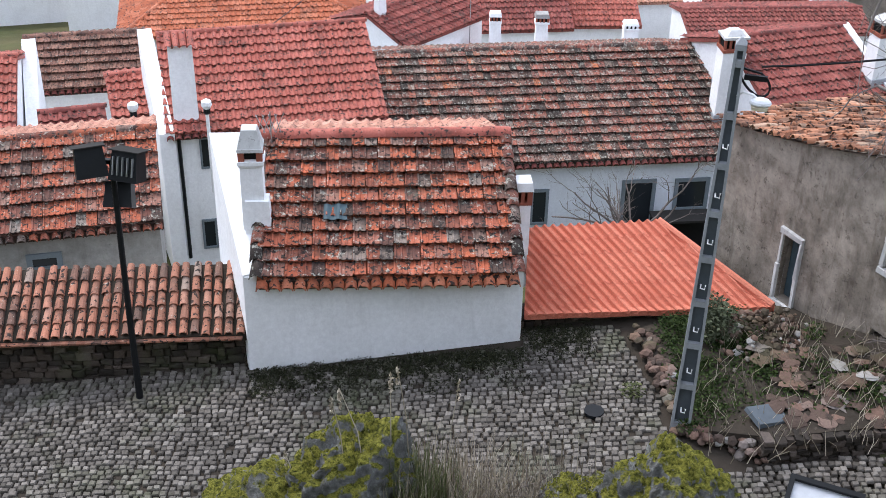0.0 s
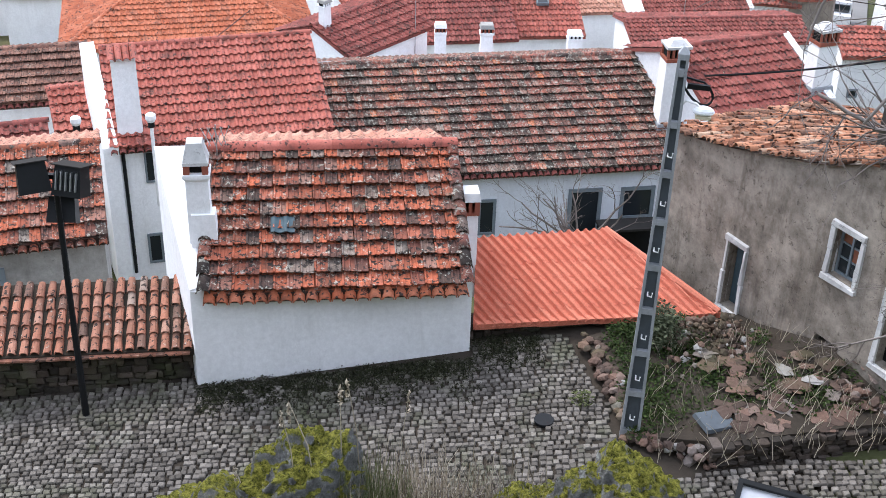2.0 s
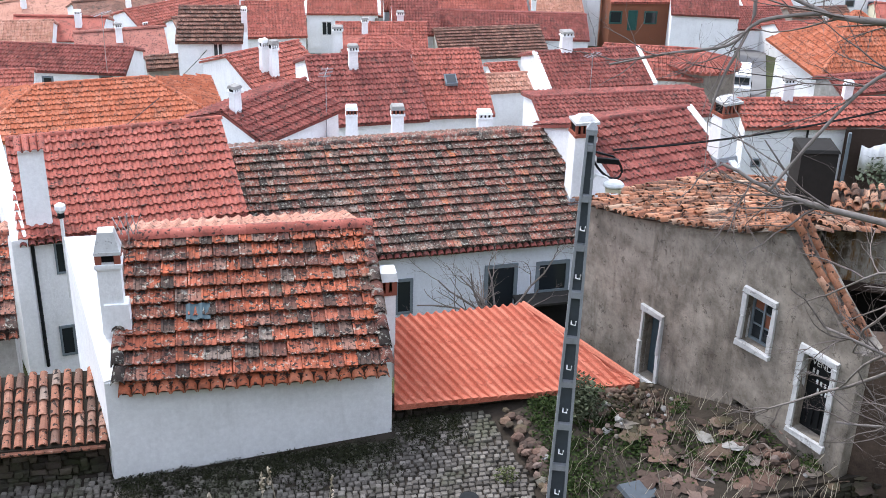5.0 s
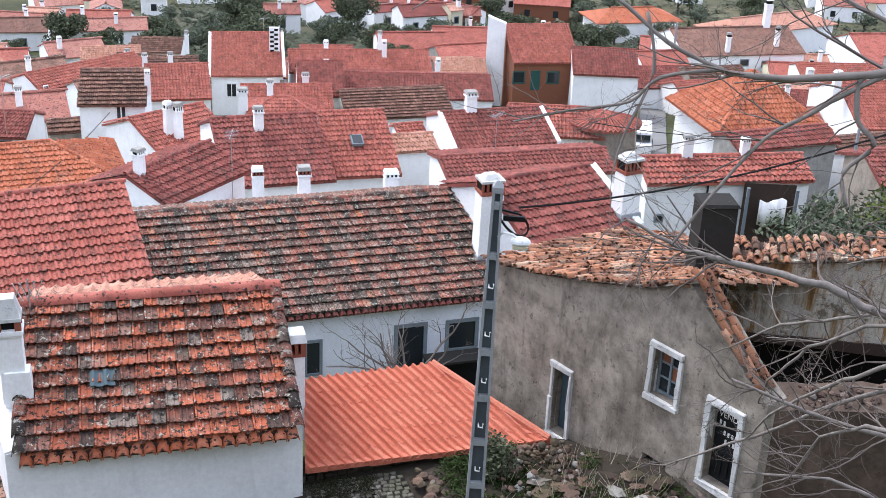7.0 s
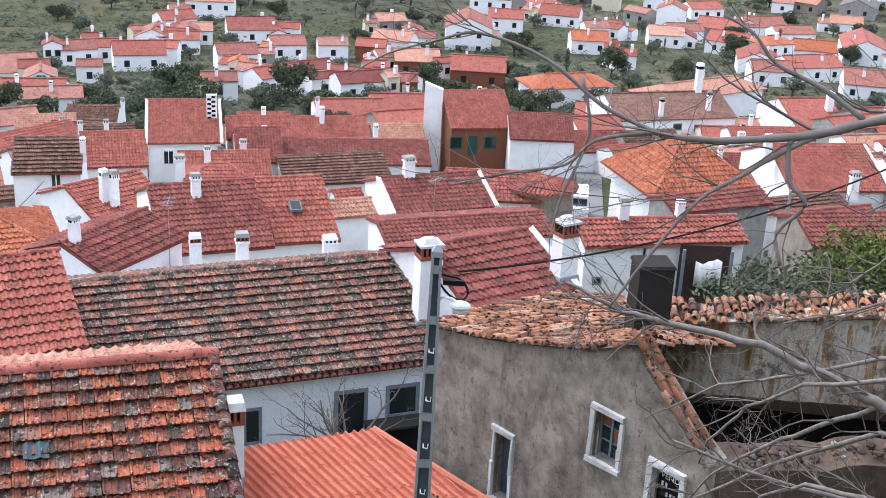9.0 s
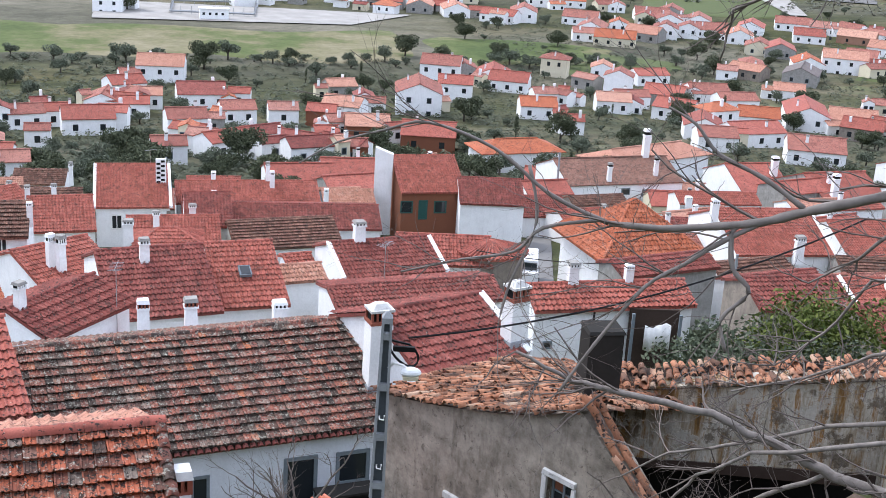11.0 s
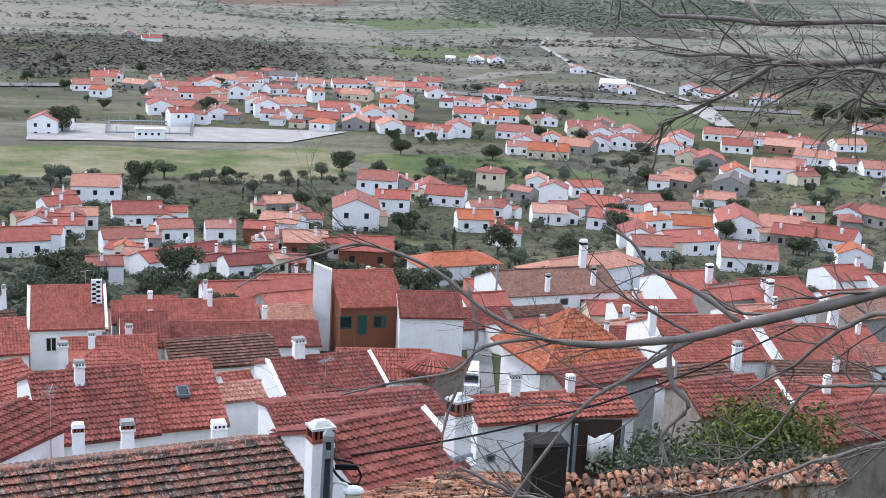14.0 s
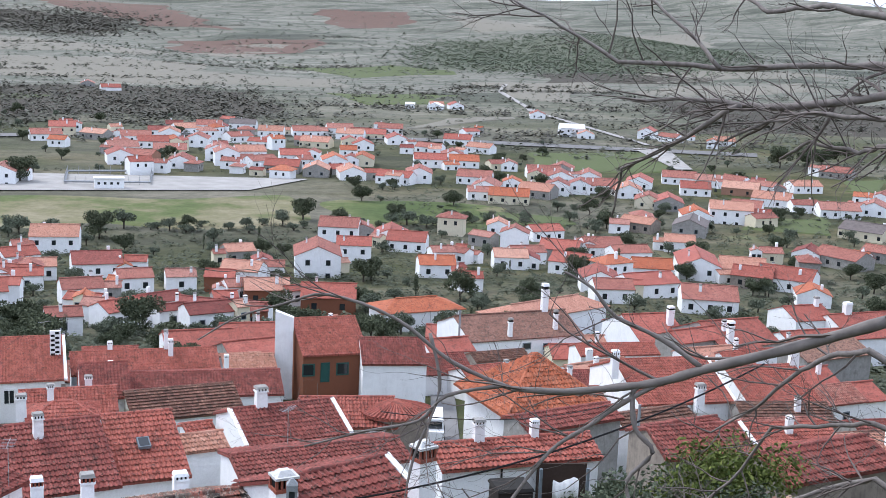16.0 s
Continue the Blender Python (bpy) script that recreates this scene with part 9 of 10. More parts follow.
house(32.7, 69.4, -8.3, 4, 0.3, 3.8, 2.7, 5.0, "orange", "white", hip=1, label="white house with a steep weathered orange hipped roof")
rnd = thing("round_house", pose(25.14, 73.65, -12.9), "round-ended stone house under a low fan of red tiles", "house")
wall = Build()
ring = [(2.1 * math.cos(radians(a)), 1.7 * math.sin(radians(a))) for a in range(0, 360, 15)]
n = len(ring)
wall.add([(x, y, z) for z in (-6.0, 0.0) for x, y in ring], [(k, (k + 1) % n, n + (k + 1) % n, n + k) for k in range(n)] + [tuple(range(n, 2 * n))])
part("wall", wall, "stone_wall", rnd)
cone = Build()
cone.add([(x * 1.13, y * 1.13, 0.02) for x, y in ring] + [(0, 0.25, 0.75)] + [(x * 1.13, y * 1.13, -0.1) for x, y in ring], [(k, (k + 1) % n, n) for k in range(n)] + [((k + 1) % n, k, n + 1 + k, n + 1 + (k + 1) % n) for k in range(n)])
part("roof", cone, "tile_red", rnd)
fan = Build()
for a in range(0, 360, 8):
    x, y = 2.4 * math.cos(radians(a)), 1.94 * math.sin(radians(a))
    fan.tube([(x, y, 0.06), (x * 0.12, y * 0.12 + 0.22, 0.7)], [0.11, 0.03], 6)
tagged(part("roof_tiles", fan, "tile_red", rnd), kind="stuff")
shed = thing("open_shed", pose(22.73, 44.9, -8.54, 0, 0, -12), "open bay of a white house, its shade a dark panel", "shed")
# dark panel before the white wall, coloured to pass for the bay's shade
part("back_wall", Build().box(-1.06, 0, 0, 1.06, 0.12, 2.75), "dark_wood", shed)
part("post", Build().box(-1.06, -0.5, 0, -0.94, -0.38, 2.7), "grey_wood", shed)
part("post", Build().box(0.94, -0.5, 0, 1.06, -0.38, 2.7), "grey_wood", shed)
cloth = Build()
cloth.add([(-0.6 + 1.1 * i / 12, -0.3 + 0.06 * math.sin(i * 1.4) + 0.02 * dd, zz - 0.1 * math.sin(i * 0.5)) for dd in (0, 1) for zz in (2.2, 1.1) for i in range(13)], [(i, i + 1, i + 14, i + 13) for i in range(12)] + [(i + 39, i + 40, i + 27, i + 26) for i in range(12)] + [(i + 1, i, i + 26, i + 27) for i in range(12)] + [(i + 13, i + 14, i + 40, i + 39) for i in range(12)])
tagged(new("hanging_cloth", cloth.mesh("hanging_cloth", "white_paint", True)), "white cloth hung to dry under a lean-to", "cloth").matrix_basis = pose(22.83, 44.75, -8.54, 0, 0, -12)

# houses on the flank of the hill, at the edge of the village
added = 0
while added < 14:
    d = fr.uniform(78, 185)
    a = radians(fr.uniform(-12, -4))
    x, y = d * math.sin(a), d * math.cos(a)
    if any((x - p) ** 2 / 64 + (y - q) ** 2 / 40 < 1 for p, q in PLACED):
        tries += 1
        if tries > 9000:
            break
        continue
    PLACED.append((x, y))
    run, ln = fr.uniform(2.6, 3.4), fr.uniform(6, 10)
    house(x, y, land_z(x, y) + 3.0 + run * 0.38, fr.gauss(6, 16), ln, run, run * 0.38, 4.6, fr.choice(("red", "old", "faded", "clay")), "white", tiles=0, chimneys=[(fr.uniform(-0.3, 0.3) * ln, 0.4 * run, 1.3, 0.6)], windows=[(fr.uniform(-0.3, 0.3) * ln, -1.4, 0.8, 1.1, "d")], label="white village house under a low tiled roof among others")
    added += 1

house(-25.6, 75.0, land_z(-25.6, 72.5) + 3.9, 8, 9, 3.0, 1.2, 4.6, "red", "white", tiles=1, chimneys=[(1.5, 1.2, 1.3, 0.6)], label="white village house under a low tiled roof among others")
house(-33.0, 87.1, land_z(-29.0, 78.1) + 4.2, -6, 10, 3.0, 1.2, 4.6, "old", "white", tiles=1, label="white village house under an old brown roof")
house(-23.0, 94.1, land_z(-29.0, 92.1) + 4.2, 4, 9, 3.0, 1.2, 4.6, "faded", "white", tiles=1, label="white village house under a faded salmon roof")

# ---- fields, court and roads of the valley ----
drape("meadow", [(-45, 338), (90, 330), (104, 392), (-50, 405)], 0.3, "meadow", "broad green meadow with worn dry patches", rag=7)
drape("meadow", [(89, 331), (150, 335), (160, 364), (105, 391)], 0.35, "meadow", "green pasture between trees", rag=8)
drape("court", [(2, 409), (84, 406), (112, 436), (4, 456)], 0.35, "pale_court", "pale gravel sports ground", "court")
drape("road", [(-60, 566), (131, 593), (133, 606), (-60, 580)], 0.5, "asphalt", "pale country road across the valley", "road")
drape("road", [(133, 594), (226, 562), (232, 576), (135, 606)], 0.5, "asphalt", "pale country road across the valley", "road")
drape("road", [(226, 562), (352, 511), (362, 526), (232, 577)], 0.5, "asphalt", "pale country road across the valley", "road")
drape("road", [(279, 463), (287, 463), (321, 543), (303, 546)], 0.6, "pale_court", "pale side road joining the main road", "road")
drape("road", [(30.4, 81), (32.6, 81), (50.3, 128), (47.5, 128)], 0.15, "asphalt", "narrow paved lane between houses", "road")
for pts, mat, label in (
    ([(397, 943), (433, 833), (590, 1140), (469, 1102)], "pale_field", "pale ploughed field"),
    ([(213, 654), (304, 701), (304, 740), (248, 731)], "pale_field", "pale ploughed mound"),
    ([(-140, 995), (165, 1053), (240, 1330), (-180, 1385)], "pale_field", "dry pale grazing land"),
    ([(299, 1600), (361, 1594), (456, 1910), (356, 2070)], "pale_field", "dry pale grazing land"),
    ([(-100, 657), (152, 678), (204, 911), (-100, 905)], "dark_scrub", "dark scrubland slope"),
    ([(407, 597), (545, 642), (735, 870), (508, 919)], "dark_scrub", "dark brown fallow land"),
    ([(518, 1111), (676, 1142), (800, 1268), (602, 1294)], "dark_scrub", "dark fallow land below the pines"),
    ([(453, 1302), (858, 1321), (1500, 2250), (747, 2100)], "heath", "heathy ground of a pine plantation"),
    ([(310, 2537), (436, 2302), (463, 3400), (146, 3345)], "red_earth", "reddish ploughed hillside"),
    ([(689, 2518), (842, 2512), (1000, 2930), (820, 3154)], "red_earth", "reddish ploughed hillside"),
    ([(20, 2200), (281, 2419), (276, 2737), (30, 3200)], "dark_scrub", "dark wooded hillside"),
):
    drape("field", pts, 0.55, mat, label, rag=45, cells=26)
for pts, mat, label in (
    ([(60, 1000), (250, 960), (330, 1120), (90, 1150)], "pale_field", "pale stubble field"),
    ([(-60, 1480), (180, 1420), (260, 1700), (-70, 1800)], "pale_field", "pale dry grazing land"),
    ([(330, 1180), (480, 1230), (470, 1400), (330, 1380)], "green_plot", "green winter pasture"),
    ([(560, 960), (760, 1010), (820, 1120), (610, 1080)], "pale_field", "pale ploughed field"),
    ([(640, 1160), (900, 1200), (1050, 1330), (700, 1300)], "pale_field", "bare pale earth"),
    ([(250, 1750), (420, 1700), (560, 2050), (300, 2150)], "red_earth", "reddish ploughed slope"),
    ([(900, 2300), (1500, 2350), (1800, 2900), (1100, 2950)], "pale_field", "pale far hillside"),
    ([(-50, 780), (20, 770), (60, 850), (-60, 870)], "green_plot", "green winter pasture"),
    ([(230, 800), (330, 830), (350, 930), (250, 920)], "green_plot", "green winter pasture"),
):
    drape("field", pts, 0.55, mat, label, rag=30, cells=22)
for pts in ([(207, 460), (274, 452), (321, 538), (237, 527)], [(119, 315), (160, 319), (174, 347), (140, 372)], [(216, 315), (239, 307), (263, 339), (240, 344)], [(316, 400), (336, 399), (368, 438), (339, 428)]):
    drape("meadow", pts, 0.3, "green_plot", "small green plot between village houses", rag=6)
for a, c in (((464, 1084), (411, 971)), ((411, 971), (361, 804)), ((361, 804), (349, 770)), ((349, 770), (320, 560))):
    drape("road", [(a[0] - 2.5, a[1]), (c[0] - 2, c[1]), (c[0] + 2, c[1]), (a[0] + 2.5, a[1])], 0.6, "pale_court", "pale winding farm track", "road")
# white changing room and court fence
club = thing("changing_room", pose(40.2, 413.5, land_z(40, 412), 0, 0, -3), "low white sports pavilion with a flat roof", "building")
part("wall", Build().box(-4.6, -2, 0, 4.6, 2, 3.4), "limewash", club)
part("roof", Build().box(-4.9, -2.3, 3.4, 4.9, 2.3, 3.7), "tile_white", club)
for k in range(4):
    part("window", Build().box(-3.7 + k * 2, -2.04, 1.6, -2.9 + k * 2, -1.98, 2.4), "pane", club)
fence = thing("court_fence", pose(0, 0, 0), "low grey fence round a sports court", "fence")
fc = [(27, 423.5), (54, 420), (59, 453), (30, 452.5)]
for k in range(4):
    a, c = fc[k], fc[(k + 1) % 4]
    for i in range(8):
        u = i / 8
        x, y = a[0] + (c[0] - a[0]) * u, a[1] + (c[1] - a[1]) * u
        part("post", Build().box(x - 0.08, y - 0.08, land_z(x, y), x + 0.08, y + 0.08, land_z(x, y) + 3), "steel", fence)
    part("rail", Build().tube([(a[0], a[1], land_z(*a) + 1.2), (c[0], c[1], land_z(*c) + 1.2)], [0.35, 0.35], 4), "concrete", fence)

# ---- trees ----
def crown_mesh(name, seed, n, rx, rz, size, mat, clumps=9):
    r = random.Random(seed)
    b = Build()
    for k in range(clumps):
        a = r.uniform(0, 6.28)
        d = r.uniform(0.1, 0.62) * rx
        leaves(b, math.cos(a) * d, math.sin(a) * d, rz * r.uniform(0.6, 1.5), rx * r.uniform(0.32, 0.55), rx * r.uniform(0.32, 0.55), rz * r.uniform(0.3, 0.5), n // clumps, size, r, 0.9)
    return b.mesh(name, mat)


def trunk_mesh(h, seed):
    r = random.Random(seed)
    b = Build().tube([(0, 0, -0.5), (r.uniform(-0.1, 0.1), 0, h * 0.5), (r.uniform(-0.25, 0.25), 0.1, h)], [0.2, 0.15, 0.09], 6)
    for k in range(3):
        a = r.uniform(0, 6.28)
        b.tube([(0, 0, h * 0.55), (math.cos(a) * 0.9, math.sin(a) * 0.9, h * 1.25)], [0.09, 0.04], 4)
    return b.mesh("trunk", "trunk")


PROTO = {}
for kind, n, rx, rz, size, mat in (("olive", 1500, 2.2, 1.5, 0.17, "leaf_olive"), ("oak", 3400, 3.2, 2.3, 0.21, "leaf_oak"), ("bush", 700, 1.4, 0.7, 0.13, "leaf_olive"), ("cypress", 700, 0.8, 3.2, 0.16, "leaf_oak")):
    PROTO[kind] = [(crown_mesh("crown", 40 + k, n, rx, rz, size, mat), trunk_mesh(1.6 if kind != "bush" else 0.5, k)) for k in range(3)]
WORDS = {"olive": ("grey-green olive tree on the valley floor", "tree"), "oak": ("dark evergreen oak with a broad crown", "tree"), "bush": ("low rounded olive-green bush", "bush"), "cypress": ("slender dark evergreen tree", "tree")}
tr = random.Random(77)


def tree_at(kind, x, y, scale=1.0):
    crown, stem = PROTO[kind][tr.randrange(3)]
    w = WORDS[kind]
    t = thing("bush" if kind == "bush" else "tree", pose(x, y, land_z(x, y), 0, 0, tr.uniform(0, 360)) @ Matrix.Scale(scale, 4), w[0], w[1], "trees of the valley")
    part("trunk", stem, "", t)
    part("crown", crown, "", t, m=pose(0, 0, 0.45 if kind != "bush" else 0.1))


for x, y, s in ((86.9, 344, 1.5), (28.5, 318, 1.5), (13.6, 431, 1.8), (115, 380, 1.3), (113, 339, 1.1), (353, 473, 2.2), (338, 473, 2.0), (377, 483, 2.2), (364, 478, 2.0), (93.8, 330, 1.1), (129.7, 328, 1.1), (126.6, 333, 1.1), (3, 147, 1.1), (6, 150, 1.2), (-16.6, 158, 1.1), (5, 181, 1.1)):
    tree_at("oak", x, y, s)
for x, y in ((44.6, 330), (51, 325), (67, 323), (121, 338), (100, 333), (140, 335), (80, 326)):
    tree_at("bush", x, y, 1.6)
for k in range(34):
    x = -20 + k * 5.2 + tr.uniform(-2, 2)
    tree_at(tr.choice(["bush", "bush", "olive"]), x, 330 + x * 0.02 + tr.uniform(-5, 5), tr.uniform(0.9, 1.7))
SPOTS = [(o.matrix_basis.translation.x, o.matrix_basis.translation.y) for o in scene.collection.objects if o.parent is None and o.name.startswith("house")]


def clear(x, y, gap):
    return all((x - a) ** 2 + (y - c) ** 2 > gap * gap for a, c in SPOTS)


for k in range(110):
    d = tr.uniform(128, 205)
    a = radians(tr.uniform(-14, 11))
    x, y = d * math.sin(a), d * math.cos(a)
    if clear(x, y, 5.5):
        tree_at(tr.choice(["olive", "olive", "olive", "bush", "bush", "oak"]), x, y, tr.uniform(0.6, 1.0))
made = 0
while made < 420:
    d = 150 * (2.9 ** tr.random()) if tr.random() < 0.8 else tr.uniform(430, 700)
    a = radians(tr.uniform(-4, 43))
    x, y = d * math.sin(a), d * math.cos(a)
    in_meadow = (338 < y < 455 and x < 118) or (330 < y < 400 and x < 160 and tr.random() < 0.8)
    if in_meadow or not clear(x, y, 6.5):
        continue
    kind = tr.choice(["olive", "olive", "olive", "bush", "bush", "oak", "cypress"] if d < 320 else ["olive", "bush", "olive", "oak"])
    tree_at(kind, x, y, tr.uniform(0.7, 1.3) * (0.6 if kind == "cypress" else 1))
    made += 1


def dome(build, x, y, z, q, h, n, size, r):
    """A low crown of leaf clumps that mostly face the sky."""
    for _ in range(n):
        t, a = r.random() ** 0.6, r.uniform(0, 6.283)
        c = Vector((x + math.cos(a) * q * t, y + math.sin(a) * q * t, z + h * (1 - t * t) * r.uniform(0.55, 1.1)))
        b0 = r.uniform(0, 6.283)
        e = Vector((math.cos(b0), math.sin(b0), r.uniform(-0.45, 0.45))) * size * r.uniform(0.6, 1.3)
        f = Vector((-math.sin(b0), math.cos(b0), r.uniform(-0.45, 0.45))) * size * r.uniform(0.4, 0.8)
        build.add([c - e, c - f, c + e, c + f], [(0, 1, 2, 3)])


def clump_field(name, n, place, r0, r1, mat, label, tall=1.0):
    """Many far trees and bushes, each a rough little crown."""
    b = Build()
    r = random.Random(n)
    k = 0
    while k < n:
        x, y = place(r)
        s = r.uniform(r0, r1)
        dome(b, x, y, land_z(x, y), s, s * 1.1 * tall, 12, s * 0.45, r)
        k += 1
    return tagged(new(name, b.mesh(name, mat)), label, "trees", kind="stuff")


def polar(d0, d1, a0, a1):
    def f(r):
        d = d0 * (d1 / d0) ** r.random()
        a = radians(r.uniform(a0, a1))
        return d * math.sin(a), d * math.cos(a)
    return f


def quad(p):
    def f(r):
        u, v = r.random(), r.random()
        return ((p[0][0] * (1 - u) + p[1][0] * u) * (1 - v) + (p[3][0] * (1 - u) + p[2][0] * u) * v, (p[0][1] * (1 - u) + p[1][1] * u) * (1 - v) + (p[3][1] * (1 - u) + p[2][1] * u) * v)
    return f


def ragged_quad(p, spread):
    f = quad(p)

    def g(r):
        x, y = f(r)
        return x + r.gauss(0, spread * 0.5), y + r.gauss(0, spread)
    return g


def off_meadow(f):
    def g(r):
        while True:
            x, y = f(r)
            if not (336 < y < 460 and x < 120) and clear(x, y, 5):
                return x, y
    return g


b = Build()
sr = random.Random(8)
place = off_meadow(polar(150, 470, -6, 44))
for k in range(7200):
    x, y = place(sr)
    q = sr.uniform(0.5, 1.5)
    dome(b, x, y, land_z(x, y), q, q * 0.9, 20, 0.3 * q ** 0.5, sr)
tagged(new("shrubs", b.mesh("shrubs", "leaf_far")), "scattered shrubs and garden bushes of the valley", "shrubs", kind="stuff")
clump_field("far_scrub", 3200, polar(560, 1500, -4, 46), 0.9, 2.4, "leaf_grove_hazed", "scattered scrub and olive trees on far slopes")
clump_field("far_trees", 4200, polar(1300, 4600, -4, 46), 1.6, 4.0, "leaf_grove_hazed", "distant groves on the hills")
clump_field("scrub_band", 2600, ragged_quad([(-90, 657), (152, 678), (204, 911), (-90, 905)], 35), 1.2, 2.8, "leaf_scrub_hazed", "dense dark scrub on a slope")
clump_field("scrub_band", 900, ragged_quad([(407, 597), (545, 642), (735, 870), (508, 919)], 30), 0.7, 1.8, "leaf_scrub_hazed", "low scrub on fallow land")
hr = random.Random(5)
hedges = []
for k in range(60):
    d, a, yaw = 640 * 4.5 ** hr.random(), radians(hr.uniform(-3, 42)), hr.gauss(0, 0.3)
    hedges.append((d * math.sin(a), d * math.cos(a), math.cos(yaw), math.sin(yaw), hr.uniform(60, 260)))


def hedge_spot(r):
    x, y, c, s0, ln = r.choice(hedges)
    u = r.uniform(-0.5, 0.5) * ln
    return x + c * u + r.gauss(0, 3), y + s0 * u + r.gauss(0, 4)


clump_field("hedgerow_trees", 3000, hedge_spot, 1.5, 3.6, "leaf_scrub_hazed", "dark hedgerows and tree lines between fields")
clump_field("hill_wood", 1300, ragged_quad([(20, 2200), (281, 2419), (276, 2737), (30, 3200)], 90), 4.0, 8.0, "leaf_scrub_hazed", "dark woods on a far hillside")
clump_field("pine_plantation", 5200, ragged_quad([(453, 1302), (858, 1321), (1500, 2250), (747, 2100)], 60), 2.2, 4.2, "leaf_pine_hazed", "dense plantation of pines", 1.1)

# ---- shrubs in the yard behind the ruin ----
for x, y, z, s, mat, word in ((19.3, 34.8, -6.8, 2.2, "leaf_sage", "grey-green"), (20.6, 33.8, -6.8, 2.4, "leaf_sage", "grey-green"), (22.0, 33.0, -6.8, 2.4, "leaf_sage", "grey-green"), (23.2, 32.4, -6.8, 2.3, "leaf_sage", "grey-green"), (22.4, 34.6, -6.3, 2.6, "leaf_bright", "bright yellow-green"), (24.0, 33.9, -6.2, 2.6, "leaf_bright", "bright yellow-green")):
    b = Build()
    rr = random.Random(int(x * 10))
    for k in range(16):
        leaves(b, rr.uniform(-0.8, 0.8) * s * 0.6, rr.uniform(-0.6, 0.6) * s * 0.6, s * rr.uniform(0.8, 1.75), s * 0.36, s * 0.36, s * 0.33, 210, 0.1, rr, 1.0)
    t = thing("shrub", pose(x, y, z), f"{word} leafy garden shrub behind the ruin", "shrub")
    part("foliage", b, mat, t)
    part("stem", Build().tube([(0, 0, -2), (0.1, 0, s)], [0.07, 0.03], 6), "trunk", t)

# ---- shaded passage at the end of the long house ----
passage_shade = thing("passage_shade", pose(7.3, 33.5, -9.6, 0, 0, 7), "near-black sheet standing for a shaded passage, roof and posts added", "shed")
# near-black sheet paints the passage's shade; roof and posts are added round it
part("back_wall", Build().box(-0.8, 0.5, 0, 0.95, 0.6, 2.75), "painted_hollow", passage_shade)
part("roof", Build().box(-0.85, -0.1, 2.75, 1.0, 0.62, 2.83), "soot", passage_shade)
part("post", Build().box(-0.8, -0.05, 0, -0.68, 0.07, 2.75), "dark_wood", passage_shade)
part("post", Build().box(0.83, -0.05, 0, 0.95, 0.07, 2.75), "dark_wood", passage_shade)

# ---- thin bare tree in front of the long mossy house ----
yard = thing("bare_tree", pose(4.9, 31.0, -7.6), "small leafless tree in the yard of the long house", "tree")
yr = random.Random(3)
part("trunk", Build().tube([(0.6, 0, -1), (0.55, 0, 0.9), (0.5, 0, 1.6)], [0.09, 0.08, 0.06], 8), "twig", yard)
for k in range(9):
    b = Build()
    twigs(b, (0.5, 0, 1.5), (yr.uniform(-1.6, 1.6), yr.uniform(-0.3, 0.3), yr.uniform(0.2, 0.8)), yr.uniform(1.6, 2.7), 0.045, 3, yr)
    tagged(part("branchwork", b, "twig", yard), kind="stuff")

# ---- poles, aerials and small things on the roofs ----
def post(x, y, h, r, label, name="utility_pole"):
    z = land_z(x, y)
    return tagged(new(name, Build().tube([(x, y, z - 0.5), (x, y, z + h)], [r, r * 0.7], 8).mesh(name, "concrete")), label, "pole")


post(-5.2, 71.8, 6.5, 0.13, "grey concrete utility pole between houses")
post(37.0, 63.4, 5.5, 0.13, "grey concrete utility pole between houses")
post(53.6, 135.2, 7.5, 0.16, "grey concrete utility pole between houses")


def tv_aerial(x, y, z, h, yaw, arms=7):
    t = thing("tv_aerial", pose(x, y, z, 0, 0, yaw), "thin metal television aerial on a mast", "aerial")
    part("mast", Build().tube([(0, 0, -0.8), (0, 0, h)], [0.02, 0.015], 5), "steel", t)
    part("boom", Build().tube([(-0.5, 0, h - 0.1), (0.6, 0, h - 0.05)], [0.012, 0.012], 4), "steel", t)
    for k in range(arms):
        part("element", Build().tube([(-0.45 + k * 0.16, -0.25, h - 0.08), (-0.45 + k * 0.16, 0.25, h - 0.08)], [0.007, 0.007], 3), "steel", t)


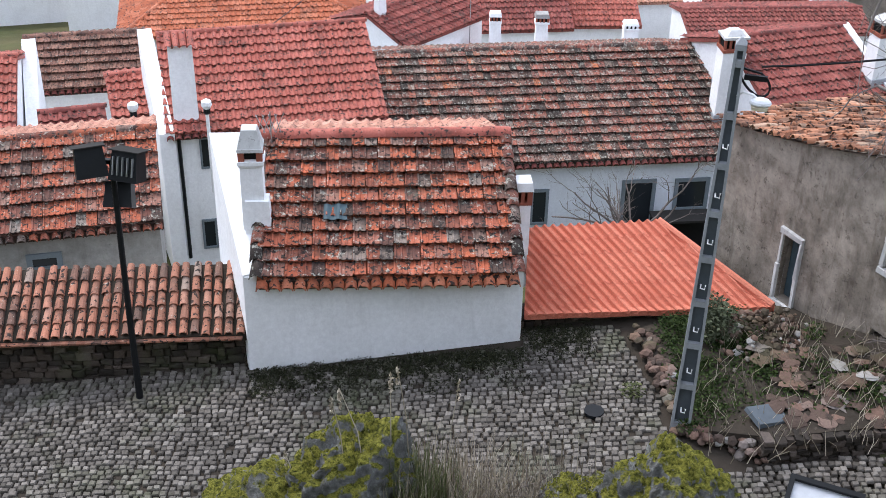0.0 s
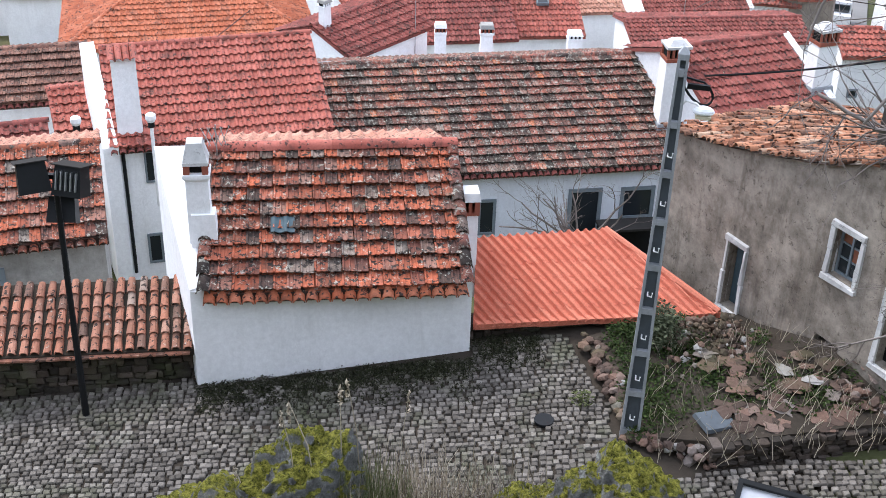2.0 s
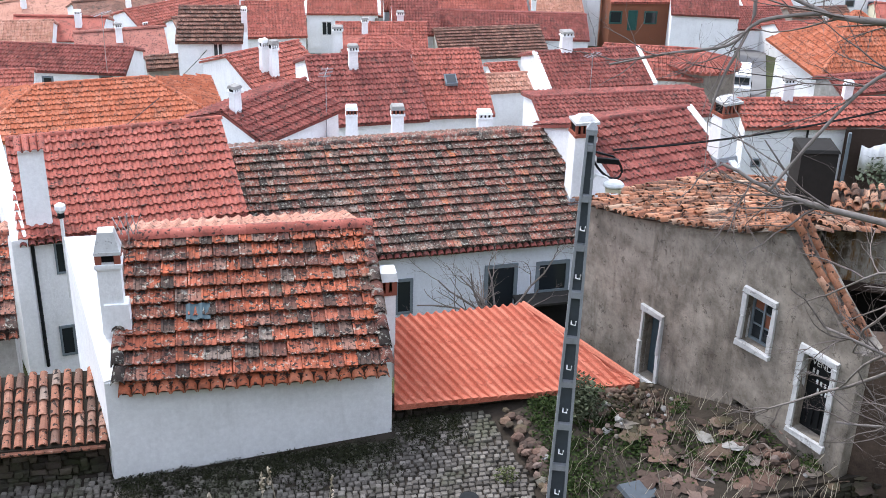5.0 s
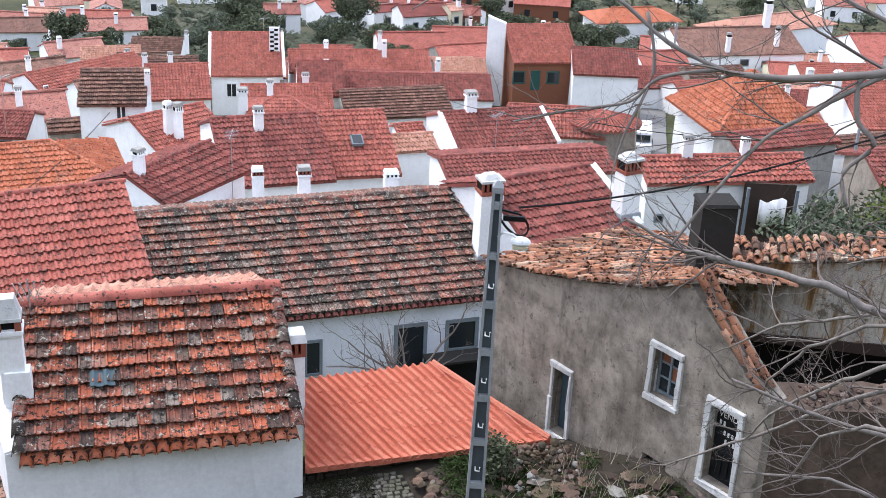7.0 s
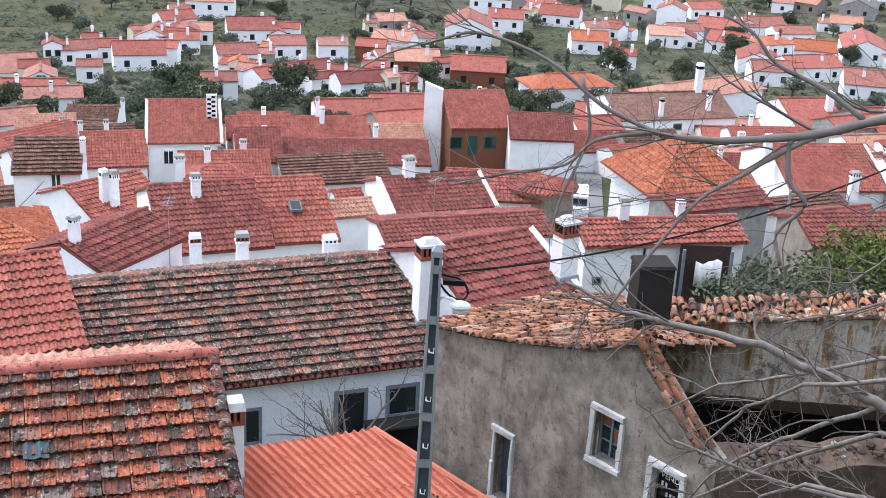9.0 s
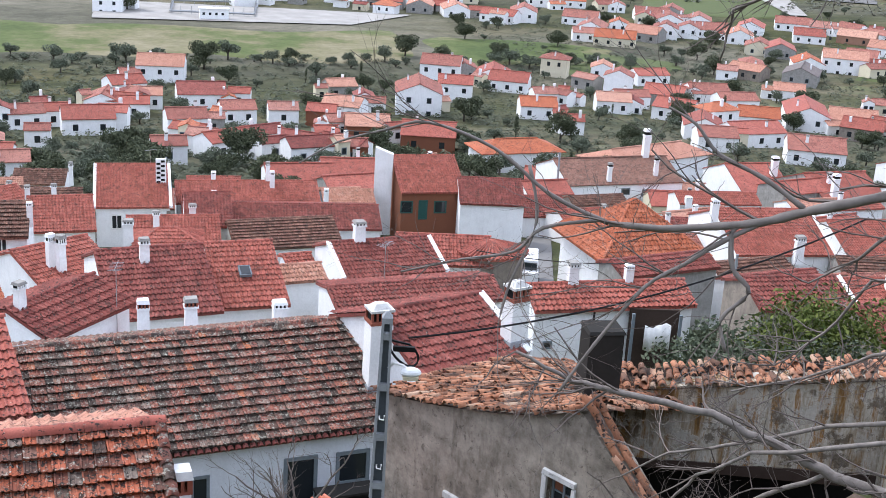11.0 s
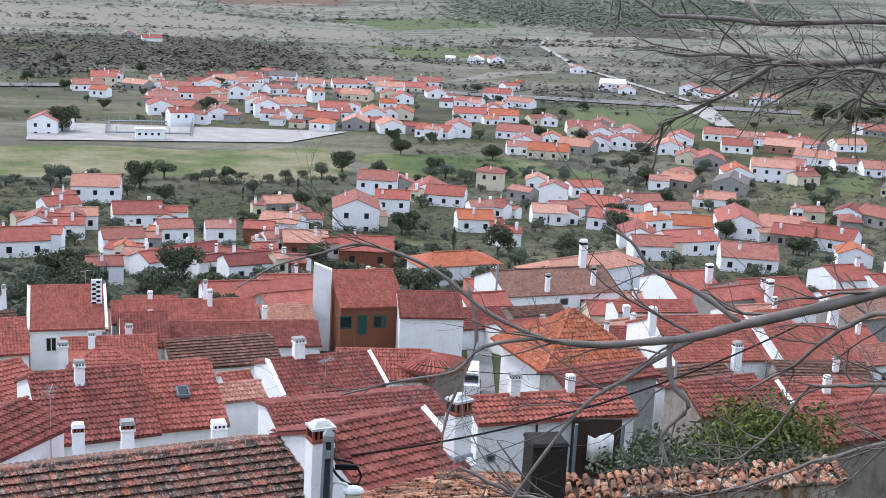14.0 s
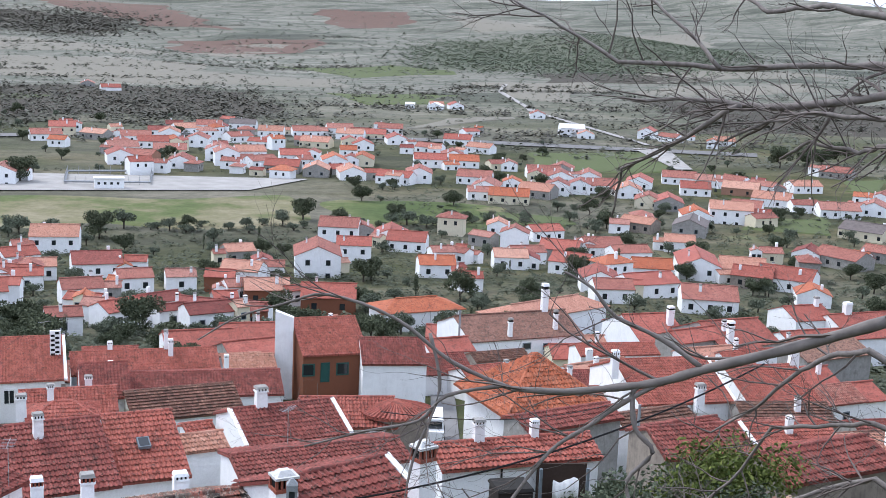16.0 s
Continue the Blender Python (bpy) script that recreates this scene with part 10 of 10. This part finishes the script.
sky_win = thing("roof_window", pose(7.13, 57.56, -8.0, 20, 0, 4), "small glazed roof window in red tiles", "window")
part("frame", Build().box(-0.29, -0.36, -0.1, 0.29, 0.36, 0.06), "grey_wood", sky_win)
part("glass", Build().box(-0.23, -0.3, 0.06, 0.23, 0.3, 0.075), "pane", sky_win)
tv_aerial(-2.45, 35.3, -3.0, 0.9, 10)
tv_aerial(13.8, 56.5, -9.0, 2.6, 40)
tv_aerial(0.9, 47.5, -6.0, 2.0, 80)
tv_aerial(5.3, 112, -18, 2.4, 20)
tv_aerial(-9.5, 60, -7.5, 2.2, 50)
# round vent cowls on white pipes
for x, y, z in ((-6.14, 29.36, -1.3), (-7.92, 28.93, -1.21)):
    t = thing("vent_pipe", pose(x, y, z), "white vent pipe with a black and white ball cowl", "vent")
    part("pipe", Build().tube([(0, 0, -2.5), (0, 0, 0)], [0.05, 0.05], 8), "white_paint", t)
    part("cowl", Build().tube([(0, 0, -0.05), (0, 0, 0.03), (0, 0, 0.14), (0, 0, 0.2)], [0.1, 0.14, 0.13, 0.04], 10), "white_paint", t)
    part("band", Build().tube([(0, 0, -0.2), (0, 0, -0.05)], [0.09, 0.09], 10), "black_paint", t)
# white van in the lane
van = thing("van", pose(31.3, 83.3, land_z(31.3, 83.3) + 0.15, 0, 0, -20), "small white van parked in the lane", "vehicle")
part("body", Build().box(-0.85, -2.0, 0.35, 0.85, 2.0, 1.2, 0.06).box(-0.8, -1.2, 1.2, 0.8, 2.0, 1.9, 0.1), "car_white", van)
part("windscreen", Build().box(-0.65, -1.28, 1.25, 0.65, -1.12, 1.75), "pane", van)
for sx in (-0.8, 0.8):
    for sy in (-1.3, 1.3):
        part("wheel", Build().tube([(sx - 0.1, sy, 0.32), (sx + 0.1, sy, 0.32)], [0.32, 0.32], 12), "rubber", van)
cable("service_cable", [(-5.05, 71.8, -10.5), (-8.5, 35, -3.5)], 0.02, "thin black service cable over the roofs", sag=0.6)
cable("service_cable", [(36.8, 63.6, -9.5), (13.4, 41.0, -1.6)], 0.02, "thin black service cable over the roofs", sag=0.8)
